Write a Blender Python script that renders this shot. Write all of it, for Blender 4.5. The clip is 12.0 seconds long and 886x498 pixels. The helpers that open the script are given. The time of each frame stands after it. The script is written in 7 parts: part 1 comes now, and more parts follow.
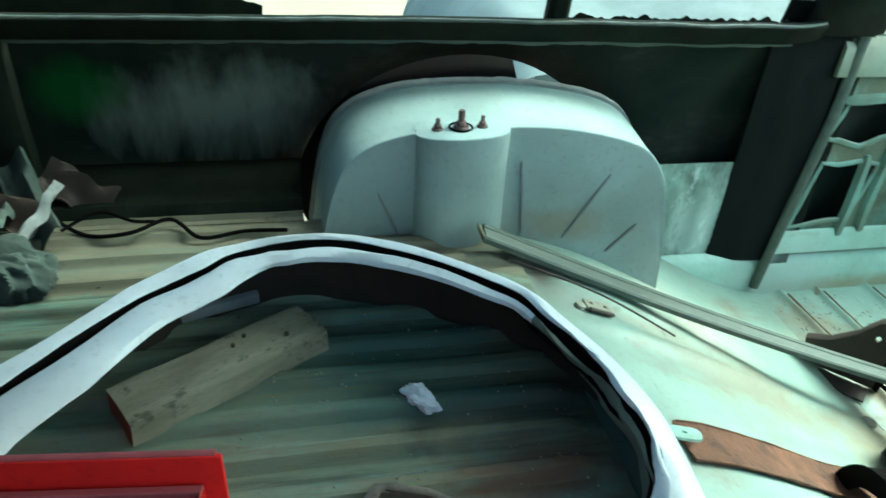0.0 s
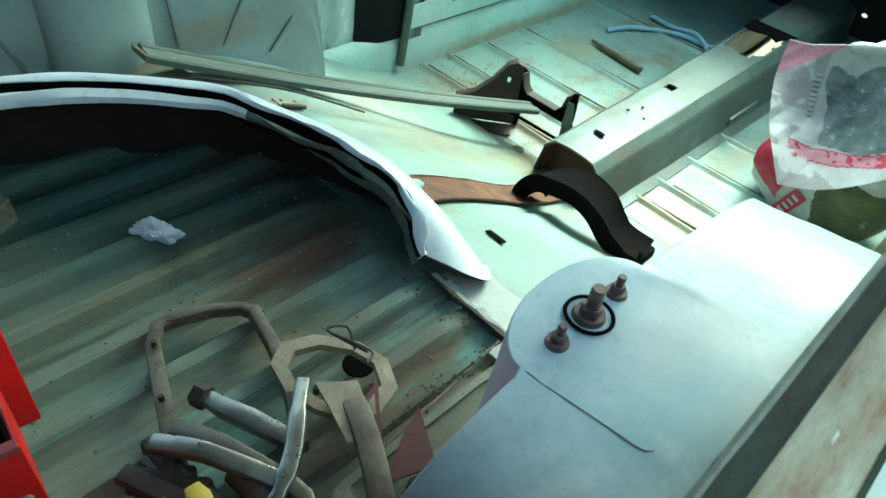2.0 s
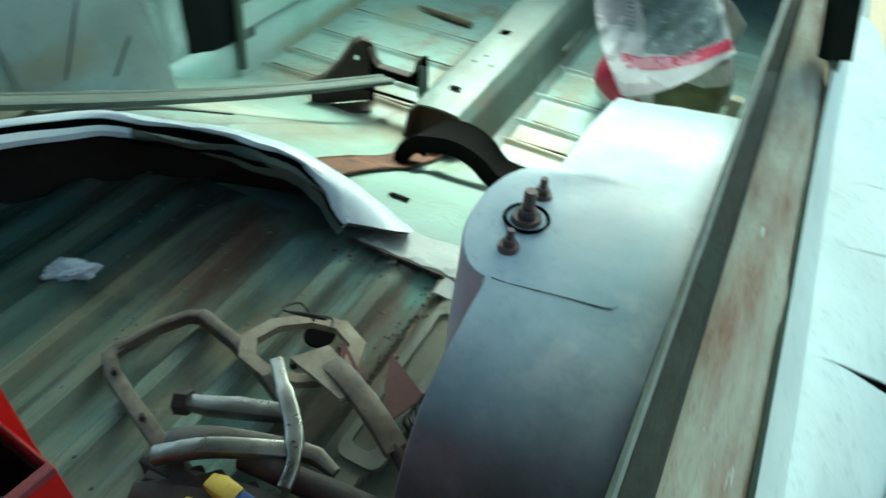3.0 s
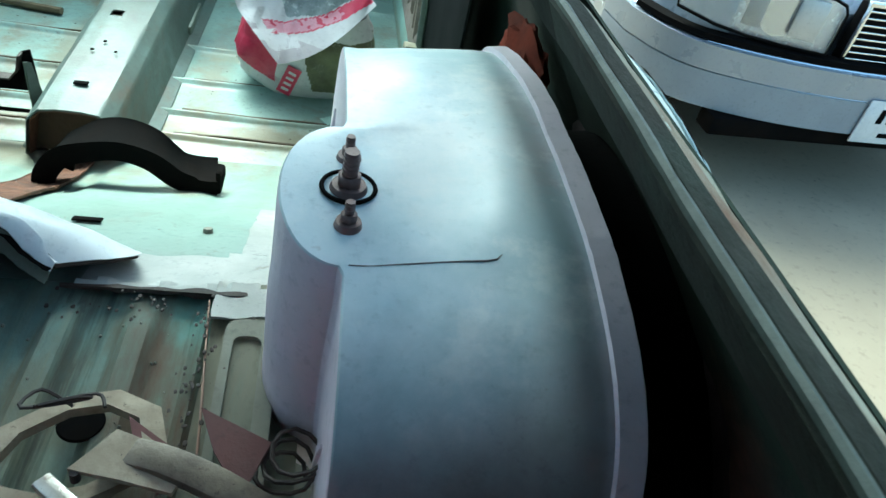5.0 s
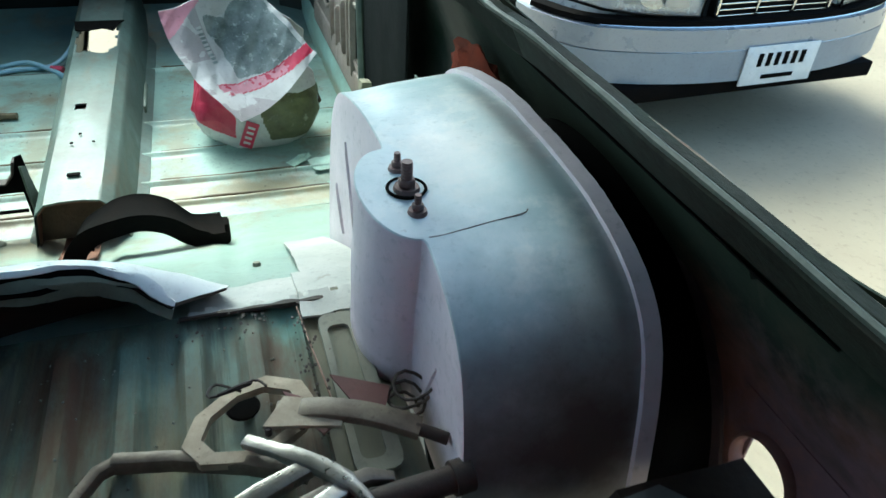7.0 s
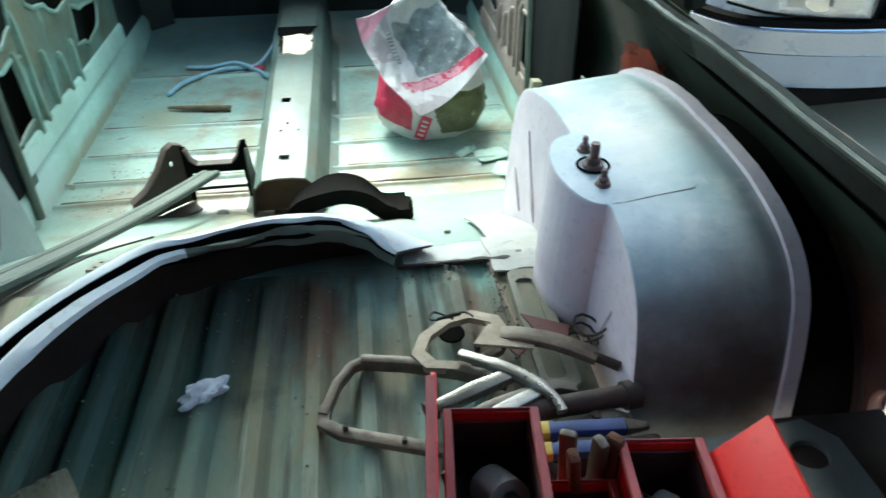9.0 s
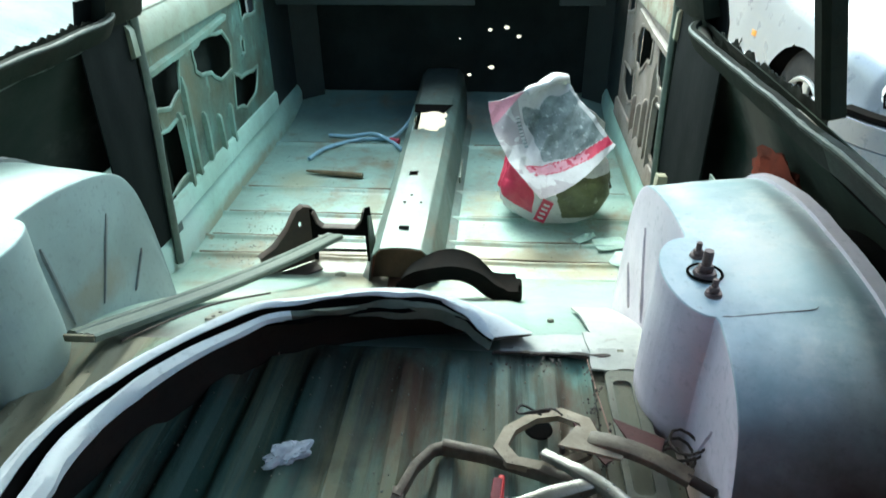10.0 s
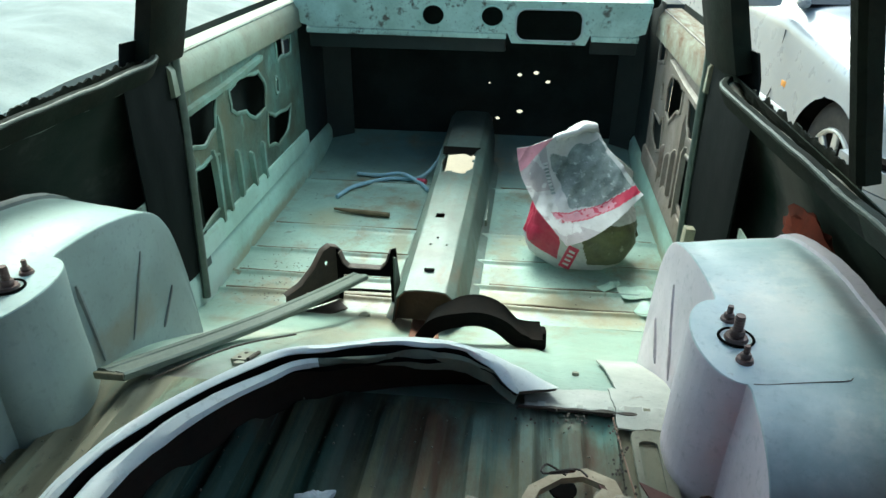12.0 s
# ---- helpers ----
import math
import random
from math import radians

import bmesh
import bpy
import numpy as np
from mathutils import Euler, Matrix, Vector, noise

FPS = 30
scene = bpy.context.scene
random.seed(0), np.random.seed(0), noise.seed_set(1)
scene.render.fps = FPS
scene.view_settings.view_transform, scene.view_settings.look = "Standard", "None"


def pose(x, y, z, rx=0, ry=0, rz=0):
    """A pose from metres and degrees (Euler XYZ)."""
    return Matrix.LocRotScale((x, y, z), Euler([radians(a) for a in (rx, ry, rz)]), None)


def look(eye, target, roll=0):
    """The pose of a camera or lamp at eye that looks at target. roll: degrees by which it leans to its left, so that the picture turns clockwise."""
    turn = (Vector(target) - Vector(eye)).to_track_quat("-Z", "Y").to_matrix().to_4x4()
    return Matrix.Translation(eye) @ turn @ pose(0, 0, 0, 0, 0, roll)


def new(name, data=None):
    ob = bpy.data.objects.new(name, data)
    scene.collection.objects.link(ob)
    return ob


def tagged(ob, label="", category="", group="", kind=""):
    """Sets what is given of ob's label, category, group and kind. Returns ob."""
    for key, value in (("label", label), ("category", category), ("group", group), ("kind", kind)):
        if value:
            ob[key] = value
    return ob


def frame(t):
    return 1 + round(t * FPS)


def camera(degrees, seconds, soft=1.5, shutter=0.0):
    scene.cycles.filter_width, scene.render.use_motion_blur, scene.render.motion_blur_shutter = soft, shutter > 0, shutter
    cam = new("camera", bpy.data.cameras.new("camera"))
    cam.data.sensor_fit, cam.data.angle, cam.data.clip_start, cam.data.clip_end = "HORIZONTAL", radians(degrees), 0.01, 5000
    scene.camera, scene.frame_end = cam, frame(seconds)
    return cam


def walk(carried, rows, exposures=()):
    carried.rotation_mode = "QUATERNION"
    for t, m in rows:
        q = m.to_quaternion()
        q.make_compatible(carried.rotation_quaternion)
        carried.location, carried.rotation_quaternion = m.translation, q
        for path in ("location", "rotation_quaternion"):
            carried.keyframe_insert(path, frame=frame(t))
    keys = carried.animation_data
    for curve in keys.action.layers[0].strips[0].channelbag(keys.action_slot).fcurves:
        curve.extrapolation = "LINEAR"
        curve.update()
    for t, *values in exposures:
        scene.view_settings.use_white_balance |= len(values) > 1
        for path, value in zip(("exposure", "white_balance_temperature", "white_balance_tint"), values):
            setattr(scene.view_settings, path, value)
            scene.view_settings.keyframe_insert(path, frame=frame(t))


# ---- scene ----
cam = camera(65.3, 12.0, 1.5, 0.4)
PATH = [
    (0, (0.583, -0.249, 0.643), (-1.051, 0.136, -0.445), 4.0),
    (0.5, (0.578, -0.227, 0.65), (-0.97, 0.354, -0.475), 4.5),
    (1, (0.562, -0.264, 0.622), (-0.814, 0.648, -0.507), 5.1),
    (1.5, (0.564, -0.323, 0.589), (-0.638, 0.662, -0.669), 4.2),
    (2, (0.579, -0.354, 0.576), (-0.344, 0.799, -0.773), 9.8),
    (2.5, (0.603, -0.38, 0.573), (-0.369, 0.799, -0.717), 5.6),
    (3, (0.567, -0.439, 0.569), (-0.045, 0.915, -0.769), 4.2),
    (3.5, (0.52, -0.457, 0.561), (0.394, 1.044, -0.754), 5.9),
    (3.7, (0.503, -0.453, 0.553), (0.447, 1.03, -0.787), 6.6),
    (5.3, (0.392, -0.388, 0.472), (0.811, 1.129, -0.761), 13.9),
    (5.5, (0.376, -0.394, 0.473), (0.733, 1.14, -0.76), 13.7),
    (6, (0.353, -0.409, 0.482), (0.706, 1.208, -0.641), 10.8),
    (6.5, (0.312, -0.471, 0.509), (0.8, 1.086, -0.648), 7.0),
    (6.7, (0.298, -0.501, 0.529), (0.832, 1.022, -0.651), 5.1),
    (8.3, (0.191, -0.667, 0.575), (0.8, 0.856, -0.569), 3.3),
    (8.5, (0.178, -0.677, 0.591), (0.656, 0.882, -0.566), 1.4),
    (9, (0.175, -0.685, 0.606), (0.372, 0.914, -0.58), -0.5),
    (9.5, (0.193, -0.673, 0.613), (0.147, 0.979, -0.513), -1.1),
    (10, (0.2, -0.677, 0.619), (0.057, 1.046, -0.387), -0.7),
    (10.5, (0.2, -0.681, 0.628), (0.031, 1.084, -0.298), -0.7),
    (11, (0.196, -0.683, 0.638), (-0.11, 1.067, -0.281), -2.4),
    (11.5, (0.192, -0.676, 0.643), (-0.054, 1.077, -0.288), -0.4),
    (12, (0.189, -0.672, 0.641), (-0.019, 1.093, -0.276), 0.3),
]
walk(cam, [(t, look(eye, target, roll)) for t, eye, target, roll in PATH], exposures=[(0.0, 1.9, 5650, -25), (1.0, 1.9, 5700, -27), (2.5, 1.8, 5800, -28), (3.4, 1.56, 5750, -27), (3.7, 1.56, 5750, -26), (5.5, 1.72, 5350, -14), (6.7, 1.68, 5600, -12), (8.3, 2.06, 6050, -9), (9.5, 2.1, 5800, -10), (12.0, 1.6, 6000, -14)])

# ---- world and light ----
SUN_AZ, SUN_EL = radians(-14), radians(48)   # from ahead, through the windscreen opening
world = bpy.data.worlds.new("sky")
scene.world = world
world.use_nodes = True
wn = world.node_tree.nodes
sky = wn.new("ShaderNodeTexSky")
sky.sky_type, sky.sun_disc = "NISHITA", False
sky.sun_elevation, sky.sun_rotation = SUN_EL, SUN_AZ
sky.dust_density, sky.air_density = 4.0, 1.0
world.node_tree.links.new(sky.outputs[0], wn["Background"].inputs[0])
wn["Background"].inputs[1].default_value = 0.15
sun = new("sun", bpy.data.lights.new("sun", "SUN"))
sun.data.energy, sun.data.angle, sun.data.color = 1.55, radians(30), (1.0, 0.98, 0.95)
sun.matrix_world = look((math.sin(SUN_AZ) * 9 * math.cos(SUN_EL), math.cos(SUN_AZ) * 9 * math.cos(SUN_EL), 9 * math.sin(SUN_EL)), (0, 0, 0))

# area lamp added in the windscreen opening to strengthen the sky's light
screen = new("windscreen_fill", bpy.data.lights.new("windscreen_fill", "AREA"))
screen.data.shape, screen.data.size, screen.data.size_y = "RECTANGLE", 0.95, 0.45
screen.data.energy, screen.data.color = 3.4, (0.93, 1.0, 0.98)
screen.matrix_world = look((0.06, 1.58, 0.67), (0.12, 0.25, -0.05))

# ---- materials ----
def mat(name, a, b=None, c=None, spots=0.0, scale=6.0, rough=0.6, metal=0.0, bump=0.15, grain=90.0, stretch=(1, 1, 1), coat=0.0, spec=0.5):
    """Paint or metal a, clouded with b at one scale and spotted with c at another, with fine grain in tone, gloss and relief."""
    m = bpy.data.materials.new(name)
    m.use_nodes = True
    nt = m.node_tree
    n, k = nt.nodes, nt.links
    p = n["Principled BSDF"]
    tc = n.new("ShaderNodeTexCoord")
    mp = n.new("ShaderNodeMapping")
    mp.inputs["Scale"].default_value = stretch
    k.new(tc.outputs["Object"], mp.inputs["Vector"])

    def cloud(size, detail, rough_):
        t = n.new("ShaderNodeTexNoise")
        t.inputs["Scale"].default_value, t.inputs["Detail"].default_value, t.inputs["Roughness"].default_value = size, detail, rough_
        k.new(mp.outputs[0], t.inputs["Vector"])
        return t.outputs["Fac"]

    def ramp(src, lo, hi):
        r = n.new("ShaderNodeMapRange")
        r.inputs["From Min"].default_value, r.inputs["From Max"].default_value = lo, hi
        k.new(src, r.inputs["Value"])
        return r.outputs["Result"]

    def mix(fac, x, y):
        r = n.new("ShaderNodeMix")
        r.data_type = "RGBA"
        k.new(fac, r.inputs["Factor"])
        for s, v in ((r.inputs["A"], x), (r.inputs["B"], y)):
            if isinstance(v, tuple):
                s.default_value = (*v, 1)
            else:
                k.new(v, s)
        return r.outputs["Result"]

    col = mix(ramp(cloud(scale, 6, 0.6), 0.36, 0.66), a, b or tuple(0.7 * v for v in a))
    fine = cloud(grain, 4, 0.7)
    col = mix(ramp(fine, 0.55, 0.85), col, tuple(0.66 * v for v in (b or a)))
    if c and spots > 0:
        mask = ramp(cloud(scale * 2.3 + 1.7, 8, 0.72), 0.78 - 0.4 * spots, 0.84 - 0.36 * spots)
        col = mix(mask, col, c)
        grime = n.new("ShaderNodeMath")
        grime.operation, grime.inputs[1].default_value = "MULTIPLY", 0.42
        k.new(ramp(cloud(scale * 0.8 + 0.6, 9, 0.74), 0.44, 0.72), grime.inputs[0])
        col = mix(grime.outputs[0], col, tuple(0.5 * (x + y) for x, y in zip(c, b or a)))
        specks = ramp(cloud(scale * 11 + 20, 5, 0.6), 0.76 - 0.2 * spots, 0.8 - 0.2 * spots)
        col = mix(specks, col, tuple(0.8 * v for v in c))
    k.new(col, p.inputs["Base Color"])
    p.inputs["Roughness"].default_value = rough
    r = n.new("ShaderNodeMapRange")
    r.inputs["To Min"].default_value, r.inputs["To Max"].default_value = max(0.05, rough - 0.12), min(1, rough + 0.12)
    k.new(cloud(scale * 3, 5, 0.6), r.inputs["Value"])
    k.new(r.outputs["Result"], p.inputs["Roughness"])
    p.inputs["Metallic"].default_value = metal
    p.inputs["Specular IOR Level"].default_value = spec
    p.inputs["Coat Weight"].default_value = coat
    if bump:
        bn = n.new("ShaderNodeBump")
        bn.inputs["Strength"].default_value, bn.inputs["Distance"].default_value = bump, 0.004
        k.new(fine, bn.inputs["Height"])
        k.new(bn.outputs["Normal"], p.inputs["Normal"])
    return m


def tone_patch(m, centre, radii, colour, strength=0.8, size=9.0, ragged=1.6, streak=(1, 1, 1)):
    """A cloudy-edged patch at its place on the material's surface: dirt or painted shade."""
    nt = m.node_tree
    n, k = nt.nodes, nt.links
    base = n["Principled BSDF"].inputs["Base Color"]
    old = base.links[0].from_socket
    tc = n.new("ShaderNodeTexCoord")
    sub, div, ln = (n.new("ShaderNodeVectorMath") for _ in range(3))
    sub.operation, div.operation, ln.operation = "SUBTRACT", "DIVIDE", "LENGTH"
    sub.inputs[1].default_value, div.inputs[1].default_value = centre, radii
    k.new(tc.outputs["Object"], sub.inputs[0])
    k.new(sub.outputs[0], div.inputs[0])
    k.new(div.outputs[0], ln.inputs[0])
    ns = n.new("ShaderNodeTexNoise")
    ns.inputs["Scale"].default_value, ns.inputs["Detail"].default_value, ns.inputs["Roughness"].default_value = size, 8, 0.65
    st = n.new("ShaderNodeVectorMath")
    st.operation = "MULTIPLY"
    st.inputs[1].default_value = streak
    k.new(tc.outputs["Object"], st.inputs[0])
    k.new(st.outputs[0], ns.inputs["Vector"])
    ad = n.new("ShaderNodeMath")
    ad.operation = "MULTIPLY_ADD"
    ad.inputs[1].default_value = ragged
    k.new(ns.outputs["Fac"], ad.inputs[0])
    k.new(ln.outputs["Value"], ad.inputs[2])
    mr = n.new("ShaderNodeMapRange")
    mr.inputs["From Min"].default_value, mr.inputs["From Max"].default_value = 1.0 + ragged * 0.5, 0.3 + ragged * 0.5
    mr.inputs["To Max"].default_value = strength
    k.new(ad.outputs[0], mr.inputs["Value"])
    mx = n.new("ShaderNodeMix")
    mx.data_type = "RGBA"
    mx.inputs["B"].default_value = (*colour, 1)
    k.new(mr.outputs["Result"], mx.inputs["Factor"])
    k.new(old, mx.inputs["A"])
    k.new(mx.outputs["Result"], base)


RUST = (0.11, 0.042, 0.02)
M_MINT = mat("mint_paint", (0.44, 0.63, 0.54), (0.33, 0.47, 0.39), (0.17, 0.13, 0.08), 0.24, 5, 0.45)
M_FLOOR = mat("pale_mint_floor", (0.32, 0.45, 0.39), (0.24, 0.335, 0.285), (0.19, 0.13, 0.07), 0.32, 4.5, 0.42)
M_BED = mat("dirty_green_bed", (0.15, 0.36, 0.3), (0.24, 0.17, 0.09), (0.27, 0.43, 0.36), 0.28, 7, 0.68, stretch=(1, 0.42, 1), bump=0.35, spec=0.2)
M_STRIP = mat("dusty_bed_edge", (0.27, 0.265, 0.205), (0.19, 0.18, 0.135), (0.1, 0.07, 0.045), 0.28, 9, 0.7)
M_PRIMER = mat("grey_primer", (0.74, 0.785, 0.79), (0.57, 0.655, 0.665), None, 0, 5.5, 0.34, bump=0.04)
M_HEEL = mat("pale_mint_heelboard", (0.265, 0.36, 0.305), (0.205, 0.285, 0.235), (0.16, 0.11, 0.06), 0.26, 4, 0.45)
M_DOORMINT = mat("dirty_mint_door_frame", (0.12, 0.21, 0.175), (0.09, 0.1, 0.065), (0.04, 0.03, 0.02), 0.42, 8, 0.5, bump=0.3)
M_DOOREDGE = mat("worn_mint_door_edges", (0.2, 0.32, 0.27), (0.14, 0.18, 0.13), (0.08, 0.055, 0.035), 0.32, 9, 0.5)
M_DOORRUST = mat("rusty_pinkish_door_frame", (0.29, 0.245, 0.215), (0.17, 0.14, 0.11), (0.1, 0.05, 0.03), 0.36, 8, 0.55, bump=0.3)
M_LEDGE = mat("stained_olive_ledge", (0.2, 0.245, 0.18), (0.15, 0.14, 0.09), (0.07, 0.05, 0.035), 0.3, 6, 0.55)
M_PANEL = mat("scuffed_mint_side_panel", (0.3, 0.42, 0.37), (0.22, 0.27, 0.22), (0.1, 0.08, 0.055), 0.3, 8, 0.55)
M_PINK = mat("pinkish_primer", (0.79, 0.69, 0.73), (0.69, 0.61, 0.65), (0.42, 0.33, 0.31), 0.1, 8, 0.5)
# primer of the left housing's inner face, darkened for its shade
M_GREYFACE = mat("grey_green_primer_shaded", (0.29, 0.35, 0.335), (0.22, 0.27, 0.255), (0.2, 0.185, 0.145), 0.16, 5, 0.5, bump=0.06)
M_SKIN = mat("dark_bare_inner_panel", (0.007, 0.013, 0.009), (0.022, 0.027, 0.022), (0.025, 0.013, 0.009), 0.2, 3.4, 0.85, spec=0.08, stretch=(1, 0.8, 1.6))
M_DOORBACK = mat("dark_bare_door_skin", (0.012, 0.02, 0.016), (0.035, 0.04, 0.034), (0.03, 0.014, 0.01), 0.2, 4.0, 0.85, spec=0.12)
M_RUSTSKIN = mat("rusty_inner_panel", (0.24, 0.11, 0.09), (0.16, 0.1, 0.095), (0.07, 0.12, 0.07), 0.25, 5, 0.75, spec=0.25)
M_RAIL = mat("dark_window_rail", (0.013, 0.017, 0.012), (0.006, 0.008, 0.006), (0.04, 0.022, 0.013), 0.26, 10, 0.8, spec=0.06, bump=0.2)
M_OUTER = mat("pale_outer_skin", (0.43, 0.49, 0.47), (0.35, 0.41, 0.39), (0.24, 0.18, 0.13), 0.12, 8, 0.6, spec=0.3)
M_BLUEPRIME = mat("blue_grey_primer", (0.2, 0.27, 0.3), (0.13, 0.19, 0.22), (0.04, 0.06, 0.075), 0.5, 15, 0.65, spec=0.3)
M_WORNRAIL = mat("worn_rail_top", (0.25, 0.25, 0.19), (0.14, 0.08, 0.05), (0.38, 0.46, 0.4), 0.4, 11, 0.8, stretch=(5, 0.9, 1), bump=0.4, spec=0.15)
M_RUST = mat("rusty_steel", (0.17, 0.072, 0.037), (0.1, 0.042, 0.022), (0.05, 0.032, 0.022), 0.38, 16, 0.92, bump=0.8)
# black of oily steel, also laid where gaps hold only shade
M_BLACK = mat("black_oily_and_shaded", (0.0035, 0.0035, 0.0035), (0.006, 0.0055, 0.005), (0.02, 0.01, 0.006), 0.14, 10, 0.9, spec=0.03)
M_DARKRUST = mat("dark_brown_rusted_steel", (0.05, 0.033, 0.024), (0.03, 0.022, 0.018), (0.13, 0.06, 0.03), 0.28, 18, 0.7, bump=0.3)
M_STEEL = mat("worn_chrome_steel", (0.36, 0.345, 0.31), (0.22, 0.205, 0.18), (0.1, 0.065, 0.045), 0.42, 22, 0.3, metal=0.8)
M_TOOL = mat("grey_tool_steel", (0.17, 0.145, 0.115), (0.12, 0.1, 0.08), (0.07, 0.04, 0.025), 0.3, 25, 0.45, metal=0.5, bump=0.2)
M_CLAMP = mat("dull_nickel_clamp_jaw", (0.5, 0.41, 0.29), (0.3, 0.23, 0.155), (0.08, 0.04, 0.025), 0.42, 25, 0.5, metal=0.2)
M_GALV = mat("grey_green_trim_metal", (0.085, 0.108, 0.088), (0.06, 0.076, 0.062), (0.13, 0.13, 0.1), 0.2, 12, 0.5, metal=0.1, stretch=(4, 0.6, 4))
M_WHITE = mat("white_fender_paint", (0.8, 0.82, 0.8), (0.72, 0.75, 0.73), (0.42, 0.4, 0.36), 0.08, 7, 0.35, bump=0.05)
M_RED = mat("red_toolbox_enamel", (0.7, 0.012, 0.012), (0.56, 0.012, 0.012), (0.2, 0.025, 0.02), 0.2, 9, 0.45, bump=0.06, spec=0.3)
# darker copy of the red, for the shade inside the trays
M_REDIN = mat("shaded_red_inside", (0.07, 0.014, 0.012), (0.045, 0.012, 0.011), (0.03, 0.02, 0.018), 0.3, 12, 0.55)
M_REDFADE = mat("worn_pink_red_enamel", (0.42, 0.075, 0.075), (0.3, 0.05, 0.05), (0.2, 0.1, 0.09), 0.25, 14, 0.6)
M_REDSCRAP = mat("dull_red_sheet_scrap", (0.15, 0.045, 0.04), (0.11, 0.036, 0.032), (0.2, 0.13, 0.1), 0.1, 12, 0.6)
M_WOOD = mat("weathered_timber", (0.27, 0.255, 0.18), (0.17, 0.16, 0.105), (0.07, 0.06, 0.04), 0.42, 7, 0.8, stretch=(1, 4, 4), bump=0.4)
M_ENDWOOD = mat("red_painted_end", (0.24, 0.06, 0.04), (0.16, 0.06, 0.04), None, 0, 20, 0.8)
M_STICK = mat("bare_stick_wood", (0.18, 0.13, 0.07), (0.11, 0.08, 0.045), None, 0, 30, 0.8)
M_PAPER = mat("crumpled_paper", (0.72, 0.74, 0.74), (0.6, 0.63, 0.65), (0.3, 0.36, 0.42), 0.25, 30, 0.7, bump=0.05)
M_BAGWHITE = mat("white_woven_plastic_bag", (0.62, 0.6, 0.6), (0.5, 0.48, 0.48), (0.3, 0.27, 0.28), 0.26, 9, 0.4, bump=0.12)
M_BAGPRINT = mat("grey_print_on_bag", (0.3, 0.335, 0.335), (0.1, 0.12, 0.12), (0.56, 0.58, 0.58), 0.5, 20, 0.45)
# mauve inside of the bag, also its brown-grey shading as colour
M_BAGSHADE = mat("mauve_bag_shading", (0.42, 0.37, 0.38), (0.36, 0.32, 0.33), None, 0, 9, 0.5)
M_BAGRED = mat("crimson_bag_print", (0.5, 0.02, 0.07), (0.42, 0.02, 0.06), (0.6, 0.3, 0.33), 0.15, 14, 0.4)
M_BAGPINK = mat("pink_bag_print", (0.62, 0.28, 0.34), (0.55, 0.22, 0.28), None, 0, 12, 0.4)
M_BAGOLIVE = mat("olive_bag_print", (0.15, 0.14, 0.055), (0.07, 0.068, 0.032), (0.3, 0.29, 0.22), 0.42, 14, 0.5)
M_HOSE = mat("pale_blue_hose", (0.34, 0.5, 0.6), (0.28, 0.42, 0.5), None, 0, 30, 0.45, bump=0.03)
M_YELLOW = mat("yellow_grip", (0.6, 0.42, 0.04), (0.5, 0.34, 0.04), (0.1, 0.08, 0.05), 0.15, 30, 0.5)
M_BLUE = mat("blue_grip", (0.02, 0.05, 0.2), (0.02, 0.04, 0.14), None, 0, 30, 0.5)
M_GROUND = mat("sandy_concrete_yard", (0.33, 0.275, 0.185), (0.27, 0.22, 0.15), (0.2, 0.16, 0.105), 0.3, 1.1, 0.85, bump=0.2, grain=30)
M_CARPAINT = mat("silver_blue_car_paint", (0.29, 0.31, 0.34), (0.26, 0.285, 0.315), None, 0, 3, 0.3, metal=0.2, bump=0.0, coat=0.5)
M_CARTRIM = mat("grey_bumper_paint", (0.26, 0.285, 0.31), (0.23, 0.25, 0.275), None, 0, 8, 0.4)
M_RUBBER = mat("tyre_rubber", (0.025, 0.025, 0.025), (0.04, 0.038, 0.034), (0.1, 0.09, 0.07), 0.15, 20, 0.85)
M_ALLOY = mat("silver_wheel_alloy", (0.5, 0.51, 0.5), (0.42, 0.43, 0.42), None, 0, 10, 0.35, metal=0.5)
M_CHROME = mat("chrome", (0.75, 0.76, 0.76), (0.7, 0.7, 0.7), None, 0, 20, 0.12, metal=1.0, bump=0)
M_LAMP = mat("headlight_reflector", (0.85, 0.87, 0.88), (0.7, 0.72, 0.74), None, 0, 18, 0.25, metal=0.5, bump=0.2)
M_AMBER = mat("amber_indicator", (0.75, 0.3, 0.02), (0.65, 0.25, 0.02), None, 0, 20, 0.25, bump=0)
M_PLATE = mat("white_number_plate", (0.72, 0.72, 0.7), (0.62, 0.62, 0.6), None, 0, 20, 0.45, bump=0)
M_COVER = mat("pale_car_cover_cloth", (0.165, 0.2, 0.187), (0.12, 0.15, 0.14), (0.08, 0.105, 0.097), 0.25, 3, 0.8, bump=0.1)
M_GREY = mat("grey_gasket_plate", (0.23, 0.245, 0.235), (0.16, 0.17, 0.165), (0.08, 0.08, 0.075), 0.2, 10, 0.6)
M_RAG = mat("grey_green_rag", (0.075, 0.1, 0.083), (0.045, 0.06, 0.05), None, 0, 20, 0.9, bump=0.4)
M_DASH = mat("chipped_mint_dash", (0.47, 0.62, 0.54), (0.33, 0.45, 0.37), (0.07, 0.06, 0.045), 0.55, 9, 0.45)
M_STUD = mat("rusty_pink_stud_steel", (0.2, 0.13, 0.115), (0.13, 0.08, 0.07), (0.3, 0.27, 0.25), 0.3, 40, 0.45, metal=0.3)
M_SEAM = mat("brown_seam_dirt", (0.12, 0.085, 0.05), (0.07, 0.05, 0.032), (0.2, 0.16, 0.1), 0.3, 14, 0.8)
